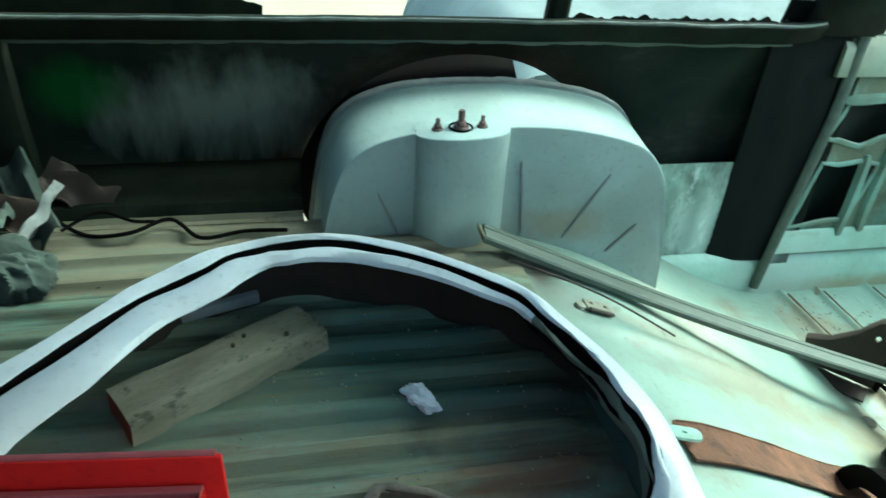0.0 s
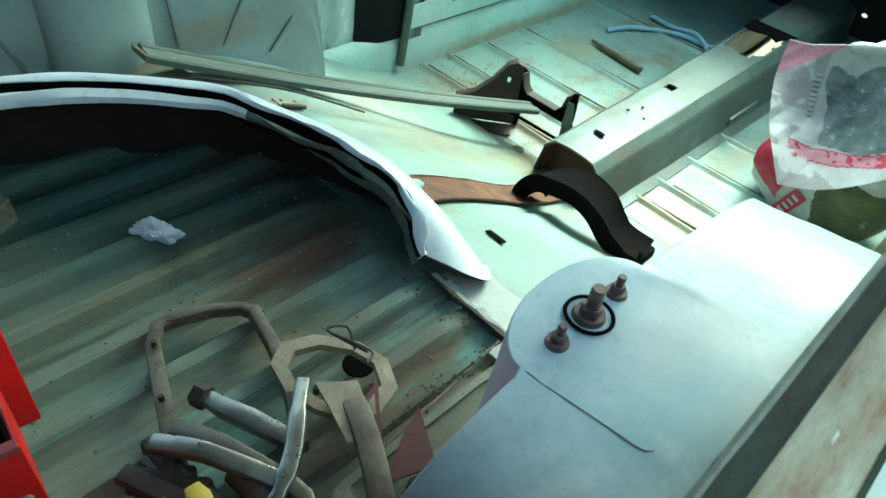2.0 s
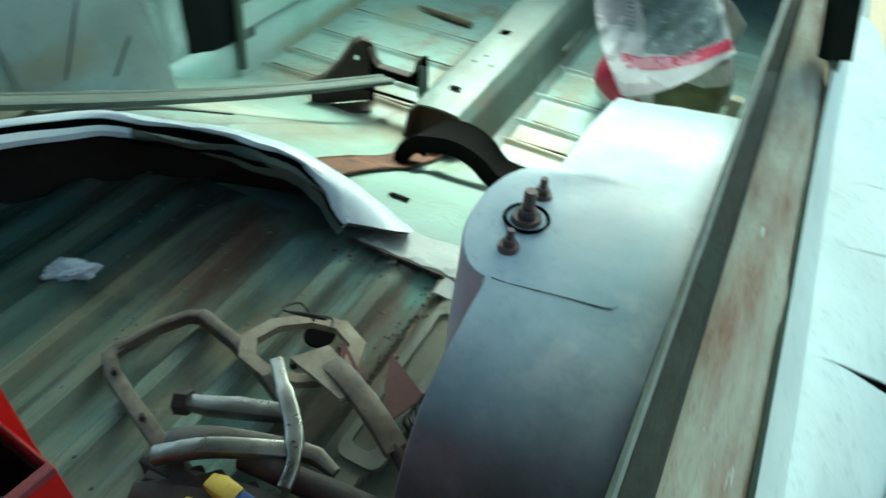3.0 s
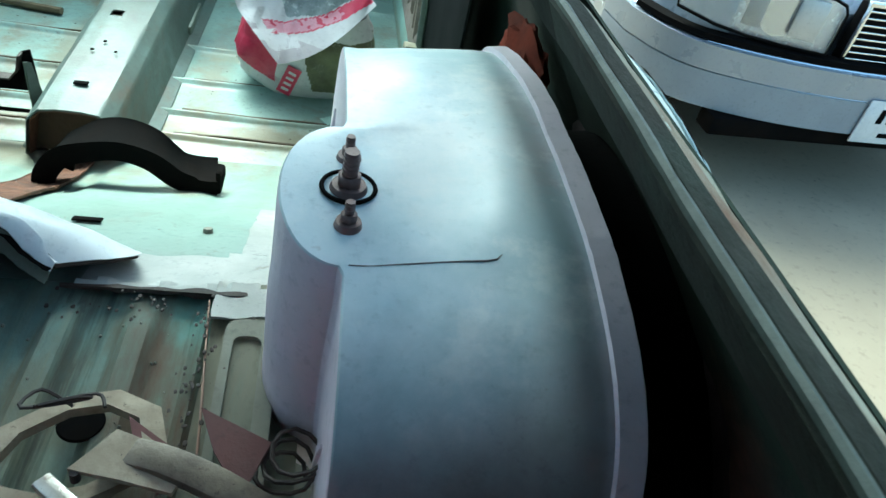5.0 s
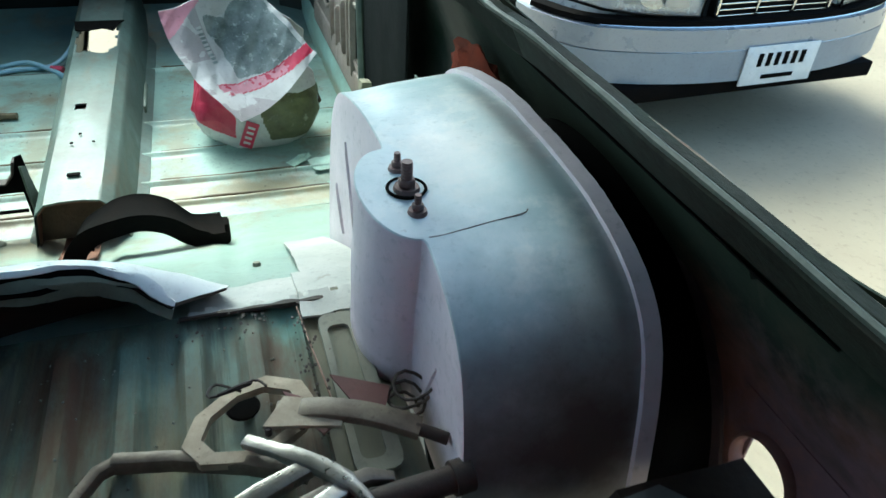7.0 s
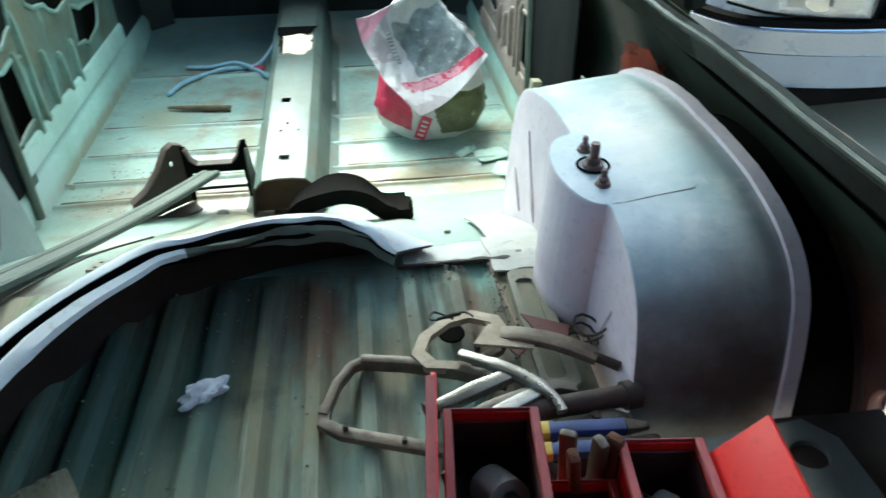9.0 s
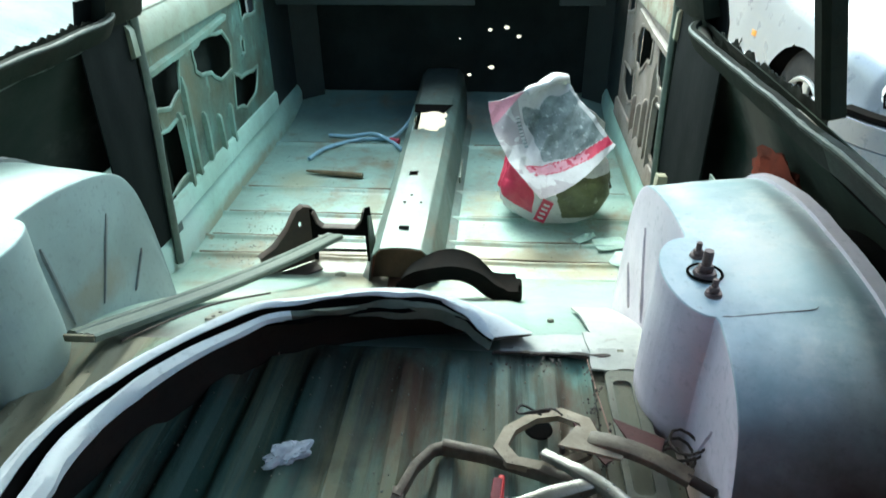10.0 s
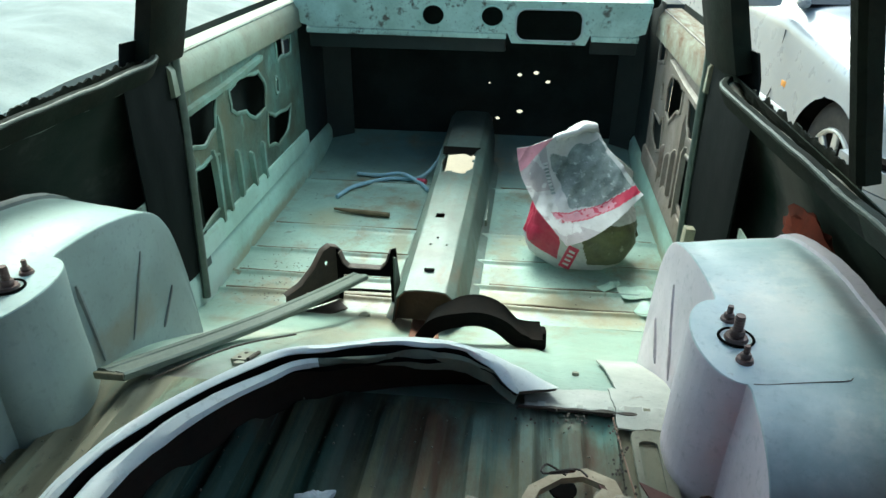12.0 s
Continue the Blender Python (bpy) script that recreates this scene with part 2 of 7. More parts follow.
M_RAILDUST = mat("dusty_rail_steel", (0.024, 0.031, 0.024), (0.016, 0.015, 0.012), (0.09, 0.095, 0.08), 0.18, 14, 0.8, stretch=(3, 1, 1), bump=0.3, spec=0.12)
# beige bed dust, its yellow partly the light on the left edge
M_BEDSIDE = mat("dusty_lit_yellow_bed", (0.23, 0.215, 0.145), (0.15, 0.14, 0.095), (0.09, 0.07, 0.045), 0.4, 9, 0.7, stretch=(1, 0.4, 1))
# dusty greenish inside of the panel, darkened for its shaded side
M_BOWIN = mat("dusty_shaded_panel_inside", (0.16, 0.175, 0.13), (0.09, 0.1, 0.075), (0.12, 0.08, 0.05), 0.34, 12, 0.85)
# back of the bow panel with the shade under it in the colour
M_BOWBACK = mat("shaded_panel_back", (0.05, 0.036, 0.026), (0.03, 0.025, 0.02), (0.07, 0.06, 0.05), 0.3, 10, 0.85, spec=0.15)
M_PATCH = mat("pale_dusty_patch", (0.47, 0.47, 0.43), (0.36, 0.37, 0.34), (0.2, 0.17, 0.13), 0.3, 9, 0.55)
M_ARCHRIM = mat("purple_brown_weld", (0.07, 0.042, 0.046), (0.045, 0.03, 0.03), (0.16, 0.13, 0.14), 0.3, 18, 0.7, spec=0.3)
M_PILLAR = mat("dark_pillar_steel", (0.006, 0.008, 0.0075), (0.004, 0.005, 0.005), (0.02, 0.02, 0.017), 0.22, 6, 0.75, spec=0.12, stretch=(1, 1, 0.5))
M_REDCLOTH = mat("rusty_red_scrap", (0.15, 0.032, 0.018), (0.09, 0.025, 0.016), (0.05, 0.03, 0.025), 0.3, 20, 0.95, spec=0.05)
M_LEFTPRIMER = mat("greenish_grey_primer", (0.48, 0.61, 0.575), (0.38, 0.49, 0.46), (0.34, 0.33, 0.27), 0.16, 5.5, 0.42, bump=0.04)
M_SEAMLINE = mat("grey_brown_seam", (0.13, 0.12, 0.115), (0.09, 0.08, 0.075), None, 0, 30, 0.7)
M_OLDCLAMP = mat("dull_brown_clamp_steel", (0.21, 0.165, 0.115), (0.09, 0.065, 0.045), (0.06, 0.032, 0.02), 0.42, 30, 0.5, metal=0.25)
M_ROOF = mat("dark_unseen_roof", (0.09, 0.11, 0.1), (0.06, 0.07, 0.065), (0.1, 0.07, 0.05), 0.2, 4, 0.7)
# footwell teal, darkened for the shade below the dash
M_COWL = mat("shaded_teal_footwell", (0.013, 0.021, 0.021), (0.008, 0.013, 0.013), (0.022, 0.018, 0.014), 0.2, 5, 0.7)
M_RIDGE = mat("worn_lit_grey_ridge", (0.075, 0.095, 0.08), (0.035, 0.045, 0.038), (0.16, 0.17, 0.14), 0.3, 26, 0.6)
# near-black that puts the shade under the dash into the colour
M_DARKGAP = mat("dark_shade_panel", (0.02, 0.025, 0.025), (0.011, 0.014, 0.014), (0.03, 0.025, 0.02), 0.2, 6, 0.9, spec=0.04)
M_COPPER = mat("dull_copper_wire", (0.3, 0.19, 0.14), (0.24, 0.14, 0.1), None, 0, 30, 0.5, metal=0.3)
M_GLASS = mat("clear_lamp_glass", (0.85, 0.88, 0.9), (0.85, 0.88, 0.9), None, 0, 5, 0.05, bump=0)
M_GLASS.node_tree.nodes["Principled BSDF"].inputs["Transmission Weight"].default_value = 0.95
M_CARGLASS = mat("dark_car_window", (0.02, 0.025, 0.028), (0.02, 0.025, 0.028), None, 0, 5, 0.05, bump=0)

# dust, dirt and rust where they lie, and shade painted in the same way
tone_patch(M_SKIN, (-0.715, -0.40, 0.12), (0.2, 0.24, 0.13), (0.17, 0.19, 0.16), 0.75, 14, 1.8, (1, 1, 0.22))
tone_patch(M_SKIN, (-0.715, -0.64, 0.17), (0.2, 0.09, 0.07), (0.02, 0.095, 0.02), 0.7, 6, 2.0, (1, 1, 0.4))
tone_patch(M_SKIN, (0.70, 0.60, 0.12), (0.2, 0.14, 0.25), (0.085, 0.07, 0.06), 0.6, 9)
tone_patch(M_HEEL, (-0.315, 0.135, -0.015), (0.10, 0.06, 0.1), (0.06, 0.05, 0.036), 0.92, 16, 0.7)
tone_patch(M_HEEL, (-0.25, 0.2, -0.03), (0.07, 0.08, 0.1), (0.2, 0.23, 0.19), 0.8, 16, 1.0)
tone_patch(M_FLOOR, (-0.50, 0.92, -0.36), (0.12, 0.10, 0.1), (0.24, 0.2, 0.14), 0.75, 40, 2.4)
tone_patch(M_HEEL, (-0.13, 0.80, -0.33), (0.09, 0.12, 0.12), (0.22, 0.17, 0.1), 0.7, 16)
tone_patch(M_FLOOR, (0.0, 0.93, -0.36), (0.62, 0.06, 0.1), (0.27, 0.21, 0.12), 0.6, 22, 2.2)
tone_patch(M_FLOOR, (0.16, 1.25, -0.36), (0.05, 0.45, 0.1), (0.24, 0.19, 0.11), 0.6, 22, 2.0)
tone_patch(M_FLOOR, (-0.18, 1.3, -0.36), (0.05, 0.45, 0.1), (0.24, 0.19, 0.11), 0.6, 22, 2.0)
tone_patch(M_HEEL, (0.0, 0.84, -0.34), (0.6, 0.05, 0.1), (0.26, 0.2, 0.12), 0.6, 20, 2.0)
tone_patch(M_FLOOR, (0.45, 0.90, -0.34), (0.2, 0.06, 0.1), (0.3, 0.22, 0.11), 0.7, 18)
tone_patch(M_FLOOR, (-0.46, 1.42, -0.36), (0.12, 0.14, 0.1), (0.3, 0.27, 0.15), 0.55, 14)
tone_patch(M_FLOOR, (0.2, 1.34, -0.36), (0.1, 0.05, 0.1), (0.36, 0.3, 0.14), 0.6, 20)
# far floor darkened for the shade of the footwell
tone_patch(M_FLOOR, (0.0, 2.12, -0.34), (0.9, 0.36, 0.4), (0.075, 0.115, 0.12), 0.92, 5, 0.8)
# rusty brown bed front, deepened for the bow's shadow
tone_patch(M_BED, (0.0, 0.02, 0.0), (0.34, 0.17, 0.1), (0.06, 0.03, 0.019), 0.92, 10, 1.2)
tone_patch(M_BED, (-0.2, -0.35, 0.0), (0.3, 0.3, 0.1), (0.2, 0.175, 0.1), 0.6, 11)
# bed inside the bow: brown dirt with the bow's shade painted in
tone_patch(M_BED, (-0.16, -0.08, 0.0), (0.16, 0.17, 0.1), (0.1, 0.08, 0.05), 0.8, 12)
tone_patch(M_BED, (0.03, -0.13, 0.0), (0.035, 0.03, 0.03), (0.04, 0.03, 0.022), 0.85, 20)
# dark green oily dirt, deepened for the shade inside the bow
tone_patch(M_BED, (-0.12, -0.1, 0.0), (0.24, 0.25, 0.1), (0.05, 0.1, 0.082), 0.8, 9, 1.6, (1, 0.4, 1))
tone_patch(M_BED, (0.24, -0.2, 0.0), (0.15, 0.24, 0.1), (0.27, 0.36, 0.29), 0.65, 8, 1.8, (1, 0.3, 1))
tone_patch(M_BED, (0.24, 0.01, 0.0), (0.13, 0.11, 0.1), (0.19, 0.34, 0.31), 0.65, 9, 1.4, (1, 0.5, 1))
tone_patch(M_BED, (-0.06, -0.34, 0.0), (0.2, 0.3, 0.1), (0.07, 0.13, 0.1), 0.35, 12, 2.0, (1, 0.4, 1))
tone_patch(M_BED, (0.12, -0.42, 0.0), (0.24, 0.24, 0.1), (0.27, 0.25, 0.17), 0.7, 10, 1.6, (1, 0.5, 1))
tone_patch(M_BED, (0.28, -0.04, 0.0), (0.12, 0.18, 0.1), (0.14, 0.11, 0.065), 0.6, 22, 2.4, (1, 0.6, 1))
tone_patch(M_GREYFACE, (-0.43, 0.03, 0.02), (0.2, 0.08, 0.1), (0.3, 0.36, 0.32), 0.6, 12, 2.0)
tone_patch(M_PRIMER, (-0.47, -0.15, 0.12), (0.16, 0.1, 0.12), (0.36, 0.42, 0.45), 0.55, 14, 2.0)
tone_patch(M_GREYFACE, (-0.44, 0.2, 0.0), (0.2, 0.14, 0.05), (0.22, 0.17, 0.1), 0.55, 14, 1.8)
tone_patch(M_GREYFACE, (-0.43, -0.12, 0.08), (0.2, 0.12, 0.12), (0.2, 0.24, 0.25), 0.55, 9, 2.0)
tone_patch(M_PINK, (0.43, -0.02, 0.0), (0.2, 0.3, 0.03), (0.26, 0.2, 0.17), 0.7, 20, 1.4)
tone_patch(M_RAIL, (-0.65, 0.8, -0.22), (0.2, 0.12, 0.12), (0.4, 0.47, 0.45), 0.8, 12, 1.8, (1, 1, 0.4))
tone_patch(M_PANEL, (-0.66, 0.68, -0.18), (0.2, 0.16, 0.14), (0.42, 0.5, 0.47), 0.7, 14, 2.0, (1, 1, 0.4))
tone_patch(M_MINT, (-0.64, 1.3, -0.35), (0.2, 0.8, 0.04), (0.28, 0.22, 0.12), 0.7, 14, 1.6)
tone_patch(M_MINT, (0.64, 1.3, -0.35), (0.2, 0.8, 0.04), (0.28, 0.22, 0.12), 0.7, 14, 1.6)
tone_patch(M_DOORMINT, (-0.64, 1.0, 0.1), (0.2, 0.25, 0.3), (0.14, 0.13, 0.075), 0.6, 9, 2.0)
tone_patch(M_HEEL, (0.3, 0.13, -0.02), (0.3, 0.05, 0.1), (0.3, 0.26, 0.18), 0.6, 16, 1.8)
tone_patch(M_HEEL, (-0.36, 0.5, -0.15), (0.16, 0.22, 0.2), (0.46, 0.44, 0.38), 0.6, 10, 2.0)
tone_patch(M_MINT, (-0.64, 0.9, -0.3), (0.1, 0.2, 0.16), (0.42, 0.5, 0.47), 0.6, 8)

tone_patch(M_PRIMER, (0.53, -0.02, 0.2), (0.12, 0.16, 0.1), (0.4, 0.53, 0.58), 0.6, 12, 2.0)
tone_patch(M_SKIN, (-0.72, 0.08, -0.12), (0.3, 0.43, 0.43), (0.075, 0.036, 0.024), 0.85, 12, 0.5)
tone_patch(M_SKIN, (0.72, -0.42, -0.03), (0.3, 0.5, 0.24), (0.33, 0.15, 0.12), 0.95, 11, 1.2)
tone_patch(M_SKIN, (0.72, -0.34, 0.0), (0.3, 0.2, 0.2), (0.16, 0.1, 0.11), 0.7, 26, 3.0)
tone_patch(M_SKIN, (0.72, -0.36, 0.04), (0.3, 0.06, 0.16), (0.2, 0.12, 0.15), 0.6, 12)
tone_patch(M_SKIN, (0.68, -0.1, 0.24), (0.2, 0.7, 0.12), (0.03, 0.042, 0.03), 0.8, 6)
tone_patch(M_PRIMER, (0.60, 0.0, 0.2), (0.05, 0.32, 0.25), (0.32, 0.26, 0.26), 0.65, 11, 1.0)
tone_patch(M_PRIMER, (0.54, 0.22, 0.15), (0.1, 0.12, 0.2), (0.36, 0.5, 0.53), 0.5, 10, 2.0)
tone_patch(M_PRIMER, (0.50, 0.05, 0.2), (0.06, 0.09, 0.1), (0.62, 0.6, 0.56), 0.5, 22)


def streaks(m, colour, scale, stretch, lo, hi, strength, seed=0.0):
    """Grime in the shape of stretched clouds, laid over the material's colour."""
    nt = m.node_tree
    n, k = nt.nodes, nt.links
    base = n["Principled BSDF"].inputs["Base Color"]
    old = base.links[0].from_socket
    tc, mp, ns, mr, mx = (n.new("ShaderNode" + t) for t in ("TexCoord", "Mapping", "TexNoise", "MapRange", "Mix"))
    mp.inputs["Scale"].default_value, mp.inputs["Location"].default_value = stretch, (seed, seed * 1.7, seed * 0.6)
    ns.inputs["Scale"].default_value, ns.inputs["Detail"].default_value, ns.inputs["Roughness"].default_value = scale, 8, 0.68
    mr.inputs["From Min"].default_value, mr.inputs["From Max"].default_value, mr.inputs["To Max"].default_value = lo, hi, strength
    mx.data_type = "RGBA"
    mx.inputs["B"].default_value = (*colour, 1)
    k.new(tc.outputs["Object"], mp.inputs["Vector"])
    k.new(mp.outputs[0], ns.inputs["Vector"])
    k.new(ns.outputs["Fac"], mr.inputs["Value"])
    k.new(mr.outputs["Result"], mx.inputs["Factor"])
    k.new(old, mx.inputs["A"])
    k.new(mx.outputs["Result"], base)


streaks(M_BED, (0.2, 0.19, 0.1), 16, (1, 0.05, 1), 0.54, 0.68, 0.65, 1.0)
streaks(M_BED, (0.05, 0.1, 0.085), 15, (1, 0.06, 1), 0.54, 0.68, 0.8, 4.0)
streaks(M_BED, (0.12, 0.055, 0.032), 7, (1, 0.2, 1), 0.53, 0.66, 0.75, 7.0)
streaks(M_BED, (0.035, 0.035, 0.028), 38, (1, 0.05, 1), 0.56, 0.66, 0.6, 9.0)
streaks(M_BED, (0.3, 0.4, 0.34), 30, (1, 0.07, 1), 0.6, 0.7, 0.5, 12.0)
streaks(M_WOOD, (0.05, 0.045, 0.03), 34, (1, 1, 1), 0.58, 0.66, 0.75, 1.0)
streaks(M_RUST, (0.05, 0.024, 0.015), 24, (1, 1, 1), 0.5, 0.62, 0.7, 2.0)
streaks(M_BEDSIDE, (0.12, 0.2, 0.16), 12, (1, 0.1, 1), 0.52, 0.66, 0.6, 2.0)
streaks(M_FLOOR, (0.19, 0.12, 0.055), 5, (1, 1, 1), 0.52, 0.67, 0.75, 3.0)
streaks(M_FLOOR, (0.1, 0.07, 0.045), 26, (1, 1, 1), 0.62, 0.70, 0.7, 6.0)
streaks(M_FLOOR, (0.16, 0.25, 0.24), 3, (1, 1, 1), 0.5, 0.66, 0.5, 9.0)
streaks(M_HEEL, (0.19, 0.135, 0.075), 6, (1, 0.5, 1), 0.53, 0.68, 0.7, 2.0)
tone_patch(M_HEEL, (-0.18, 0.5, -0.15), (0.12, 0.3, 0.3), (0.17, 0.12, 0.07), 0.6, 14, 2.4, (1, 0.3, 1))
tone_patch(M_FLOOR, (-0.30, 0.95, -0.36), (0.2, 0.12, 0.1), (0.12, 0.075, 0.04), 0.75, 16, 2.2)
tone_patch(M_FLOOR, (0.3, 0.97, -0.36), (0.3, 0.08, 0.1), (0.24, 0.17, 0.08), 0.7, 14, 2.2)
streaks(M_HEEL, (0.13, 0.1, 0.06), 28, (1, 1, 1), 0.63, 0.7, 0.6, 5.0)
streaks(M_HEEL, (0.2, 0.3, 0.27), 4, (1, 0.4, 1), 0.52, 0.66, 0.5, 8.0)
streaks(M_MINT, (0.2, 0.17, 0.1), 9, (1, 0.4, 1.5), 0.58, 0.7, 0.5, 2.0)
streaks(M_PRIMER, (0.34, 0.5, 0.53), 5, (1, 1, 1), 0.48, 0.62, 0.5, 3.0)
streaks(M_PRIMER, (0.86, 0.85, 0.8), 13, (1, 1, 1), 0.55, 0.66, 0.4, 11.0)
streaks(M_PRIMER, (0.28, 0.23, 0.2), 30, (1, 1, 1), 0.66, 0.74, 0.5, 5.0)
# rear slope of the right housing: brown primer, darkened further for its shade
tone_patch(M_PRIMER, (0.53, -0.27, 0.07), (0.3, 0.185, 0.3), (0.085, 0.055, 0.044), 0.93, 8, 0.7)

streaks(M_DOORMINT, (0.035, 0.045, 0.035), 8, (1, 1, 1), 0.52, 0.64, 0.6, 3.0)
streaks(M_DOORMINT, (0.2, 0.33, 0.28), 14, (1, 1, 0.5), 0.58, 0.68, 0.6, 8.0)
streaks(M_DOORRUST, (0.1, 0.05, 0.035), 9, (1, 1, 0.6), 0.54, 0.66, 0.6, 4.0)
streaks(M_PANEL, (0.07, 0.09, 0.075), 12, (1, 1, 0.5), 0.5, 0.62, 0.75, 3.0)
streaks(M_PANEL, (0.55, 0.62, 0.6), 20, (1, 1, 0.6), 0.58, 0.66, 0.7, 6.0)
streaks(M_SKIN, (0.05, 0.055, 0.045), 9, (1, 0.5, 1), 0.56, 0.7, 0.6, 4.0)

# ---- mesh tools ----
def finish(bm, material, name, angle=38):
    bmesh.ops.recalc_face_normals(bm, faces=bm.faces)
    me = bpy.data.meshes.new(name)
    bm.to_mesh(me)
    bm.free()
    for mm in material if isinstance(material, (list, tuple)) else (material,):
        me.materials.append(mm)
    me.polygons.foreach_set("use_smooth", [True] * len(me.polygons))
    me.set_sharp_from_angle(angle=radians(angle))
    return me


def thing(name, place, label, category, group="", kind=""):
    ob = new(name)
    ob.empty_display_size = 0.05
    ob.matrix_world = place if isinstance(place, Matrix) else Matrix.Translation(place)
    return tagged(ob, label, category, group, kind)


def part(name, bm, material, parent, label="", angle=38):
    ob = new(name, finish(bm, material, name, angle))
    ob.parent = parent
    return tagged(ob, label)


def solo(name, bm, material, place, label, category, group="", kind="", angle=38):
    ob = new(name, finish(bm, material, name, angle))
    ob.matrix_world = place if isinstance(place, Matrix) else Matrix.Translation(place)
    return tagged(ob, label, category, group, kind)


def box(bm, c, s, bevel=0.0, m=None):
    g = bmesh.ops.create_cube(bm, size=1, matrix=(m or Matrix()) @ Matrix.Translation(c) @ Matrix.Diagonal((*s, 1)))
    if bevel:
        es = list({e for v in g["verts"] for e in v.link_edges})
        bmesh.ops.bevel(bm, geom=es, offset=bevel, segments=2, affect="EDGES", profile=0.5)
    return bm


def cyl(bm, p0, p1, r0, r1=None, seg=20, cap=True):
    p0, p1 = Vector(p0), Vector(p1)
    d = p1 - p0
    m = Matrix.Translation((p0 + p1) / 2) @ d.to_track_quat("Z", "Y").to_matrix().to_4x4()
    bmesh.ops.create_cone(bm, cap_ends=cap, segments=seg, radius1=r0, radius2=r0 if r1 is None else r1, depth=d.length, matrix=m)
    return bm


def sweep(bm, pts, profile, up=(0, 0, 1), closed=False, caps=True, scales=None):
    """The closed outline profile (across, up) drawn along pts."""
    pts = [Vector(p) for p in pts]
    rings = []
    for i, p in enumerate(pts):
        a = pts[i - 1] if i or closed else pts[0]
        b = pts[(i + 1) % len(pts)] if i + 1 < len(pts) or closed else pts[-1]
        d = (b - a).normalized()
        side = d.cross(Vector(up)).normalized()
        top = side.cross(d)
        k = scales[i] if scales else 1
        rings.append([bm.verts.new(p + side * (u * k) + top * (v * k)) for u, v in profile])
    n = len(profile)
    for i in range(len(rings) - (0 if closed else 1)):
        r, q = rings[i], rings[(i + 1) % len(rings)]
        for j in range(n):
            bm.faces.new((r[j], r[(j + 1) % n], q[(j + 1) % n], q[j]))
    if caps and not closed:
        bm.faces.new(rings[0])
        bm.faces.new(list(reversed(rings[-1])))
    return bm


def circle(r, n=10, squash=1.0):
    return [(r * math.cos(2 * math.pi * i / n), squash * r * math.sin(2 * math.pi * i / n)) for i in range(n)]


def smooth_line(pts, n=8):
    """Catmull-Rom through pts."""
    pts = [Vector(p) for p in pts]
    out = []
    for i in range(len(pts) - 1):
        p0, p1, p2, p3 = pts[max(i - 1, 0)], pts[i], pts[i + 1], pts[min(i + 2, len(pts) - 1)]
        for s in range(n):
            t = s / n
            out.append(0.5 * (2 * p1 + (p2 - p0) * t + (2 * p0 - 5 * p1 + 4 * p2 - p3) * t * t + (3 * p1 - p0 - 3 * p2 + p3) * t ** 3))
    return out + [pts[-1]]


def sheet(bm, fn, us, vs, thick=0.0, down=(0, 0, -1), skip=None):
    """A surface fn(u, v) over the steps us and vs, as a plate of the given thickness."""
    top = [[bm.verts.new(fn(u, v)) for v in vs] for u in us]
    fs = []
    for i in range(len(us) - 1):
        for j in range(len(vs) - 1):
            if not (skip and skip((us[i] + us[i + 1]) / 2, (vs[j] + vs[j + 1]) / 2)):
                fs.append(bm.faces.new((top[i][j], top[i + 1][j], top[i + 1][j + 1], top[i][j + 1])))
    if skip:
        for v in [v for row in top for v in row if not v.link_faces]:
            bm.verts.remove(v)
    if thick:
        g = bmesh.ops.extrude_face_region(bm, geom=fs)
        bmesh.ops.translate(bm, vec=Vector(down) * thick, verts=[e for e in g["geom"] if isinstance(e, bmesh.types.BMVert)])
    return bm


def plate(bm, outline, holes, thick, m):
    """A flat plate with holes: outline and holes in its own plane, thickness along its own z, then laid by m."""
    es = []
    for loop in (outline, *holes):
        vs = [bm.verts.new((x, y, 0)) for x, y in loop]
        es += [bm.edges.new((vs[i - 1], vs[i])) for i in range(len(vs))]
    fs = [f for f in bmesh.ops.triangle_fill(bm, use_beauty=True, use_dissolve=False, edges=es)["geom"] if isinstance(f, bmesh.types.BMFace)]
    verts = {v for f in fs for v in f.verts}
    g = bmesh.ops.extrude_face_region(bm, geom=fs)
    more = [v for v in g["geom"] if isinstance(v, bmesh.types.BMVert)]
    bmesh.ops.translate(bm, vec=(0, 0, thick), verts=more)
    bmesh.ops.transform(bm, matrix=m, verts=list(verts) + more)
    return bm


def lin(a, b, n):
    return [a + (b - a) * i / (n - 1) for i in range(n)]


def rough_loop(loop, amount, cut=3, seed=0.0):
    """The outline with each side cut up and its points shaken, as torn or sawn metal."""
    out = []
    for i in range(len(loop)):
        a, b = Vector(loop[i]), Vector(loop[(i + 1) % len(loop)])
        for s in range(cut):
            p = a.lerp(b, s / cut)
            q = Vector((p.x * 31 + seed, p.y * 31, seed))
            out.append((p.x + amount * noise.noise(q), p.y + amount * noise.noise(q + Vector((9, 5, 3)))))
    return out


def rounded(x0, y0, x1, y1, r, n=4):
    out = []
    for cx, cy, a in ((x1 - r, y0 + r, -90), (x1 - r, y1 - r, 0), (x0 + r, y1 - r, 90), (x0 + r, y0 + r, 180)):
        out += [(cx + r * math.cos(radians(a + 90 * i / n)), cy + r * math.sin(radians(a + 90 * i / n))) for i in range(n + 1)]
    return out


def crumple(bm, amount, size, seed=0.0):
    for v in bm.verts:
        q = v.co * size + Vector((seed, seed * 2, 1.7))
        v.co += Vector((noise.noise(q), noise.noise(q + Vector((7, 3, 1))), noise.noise(q + Vector((2, 8, 5))))) * amount
    return bm


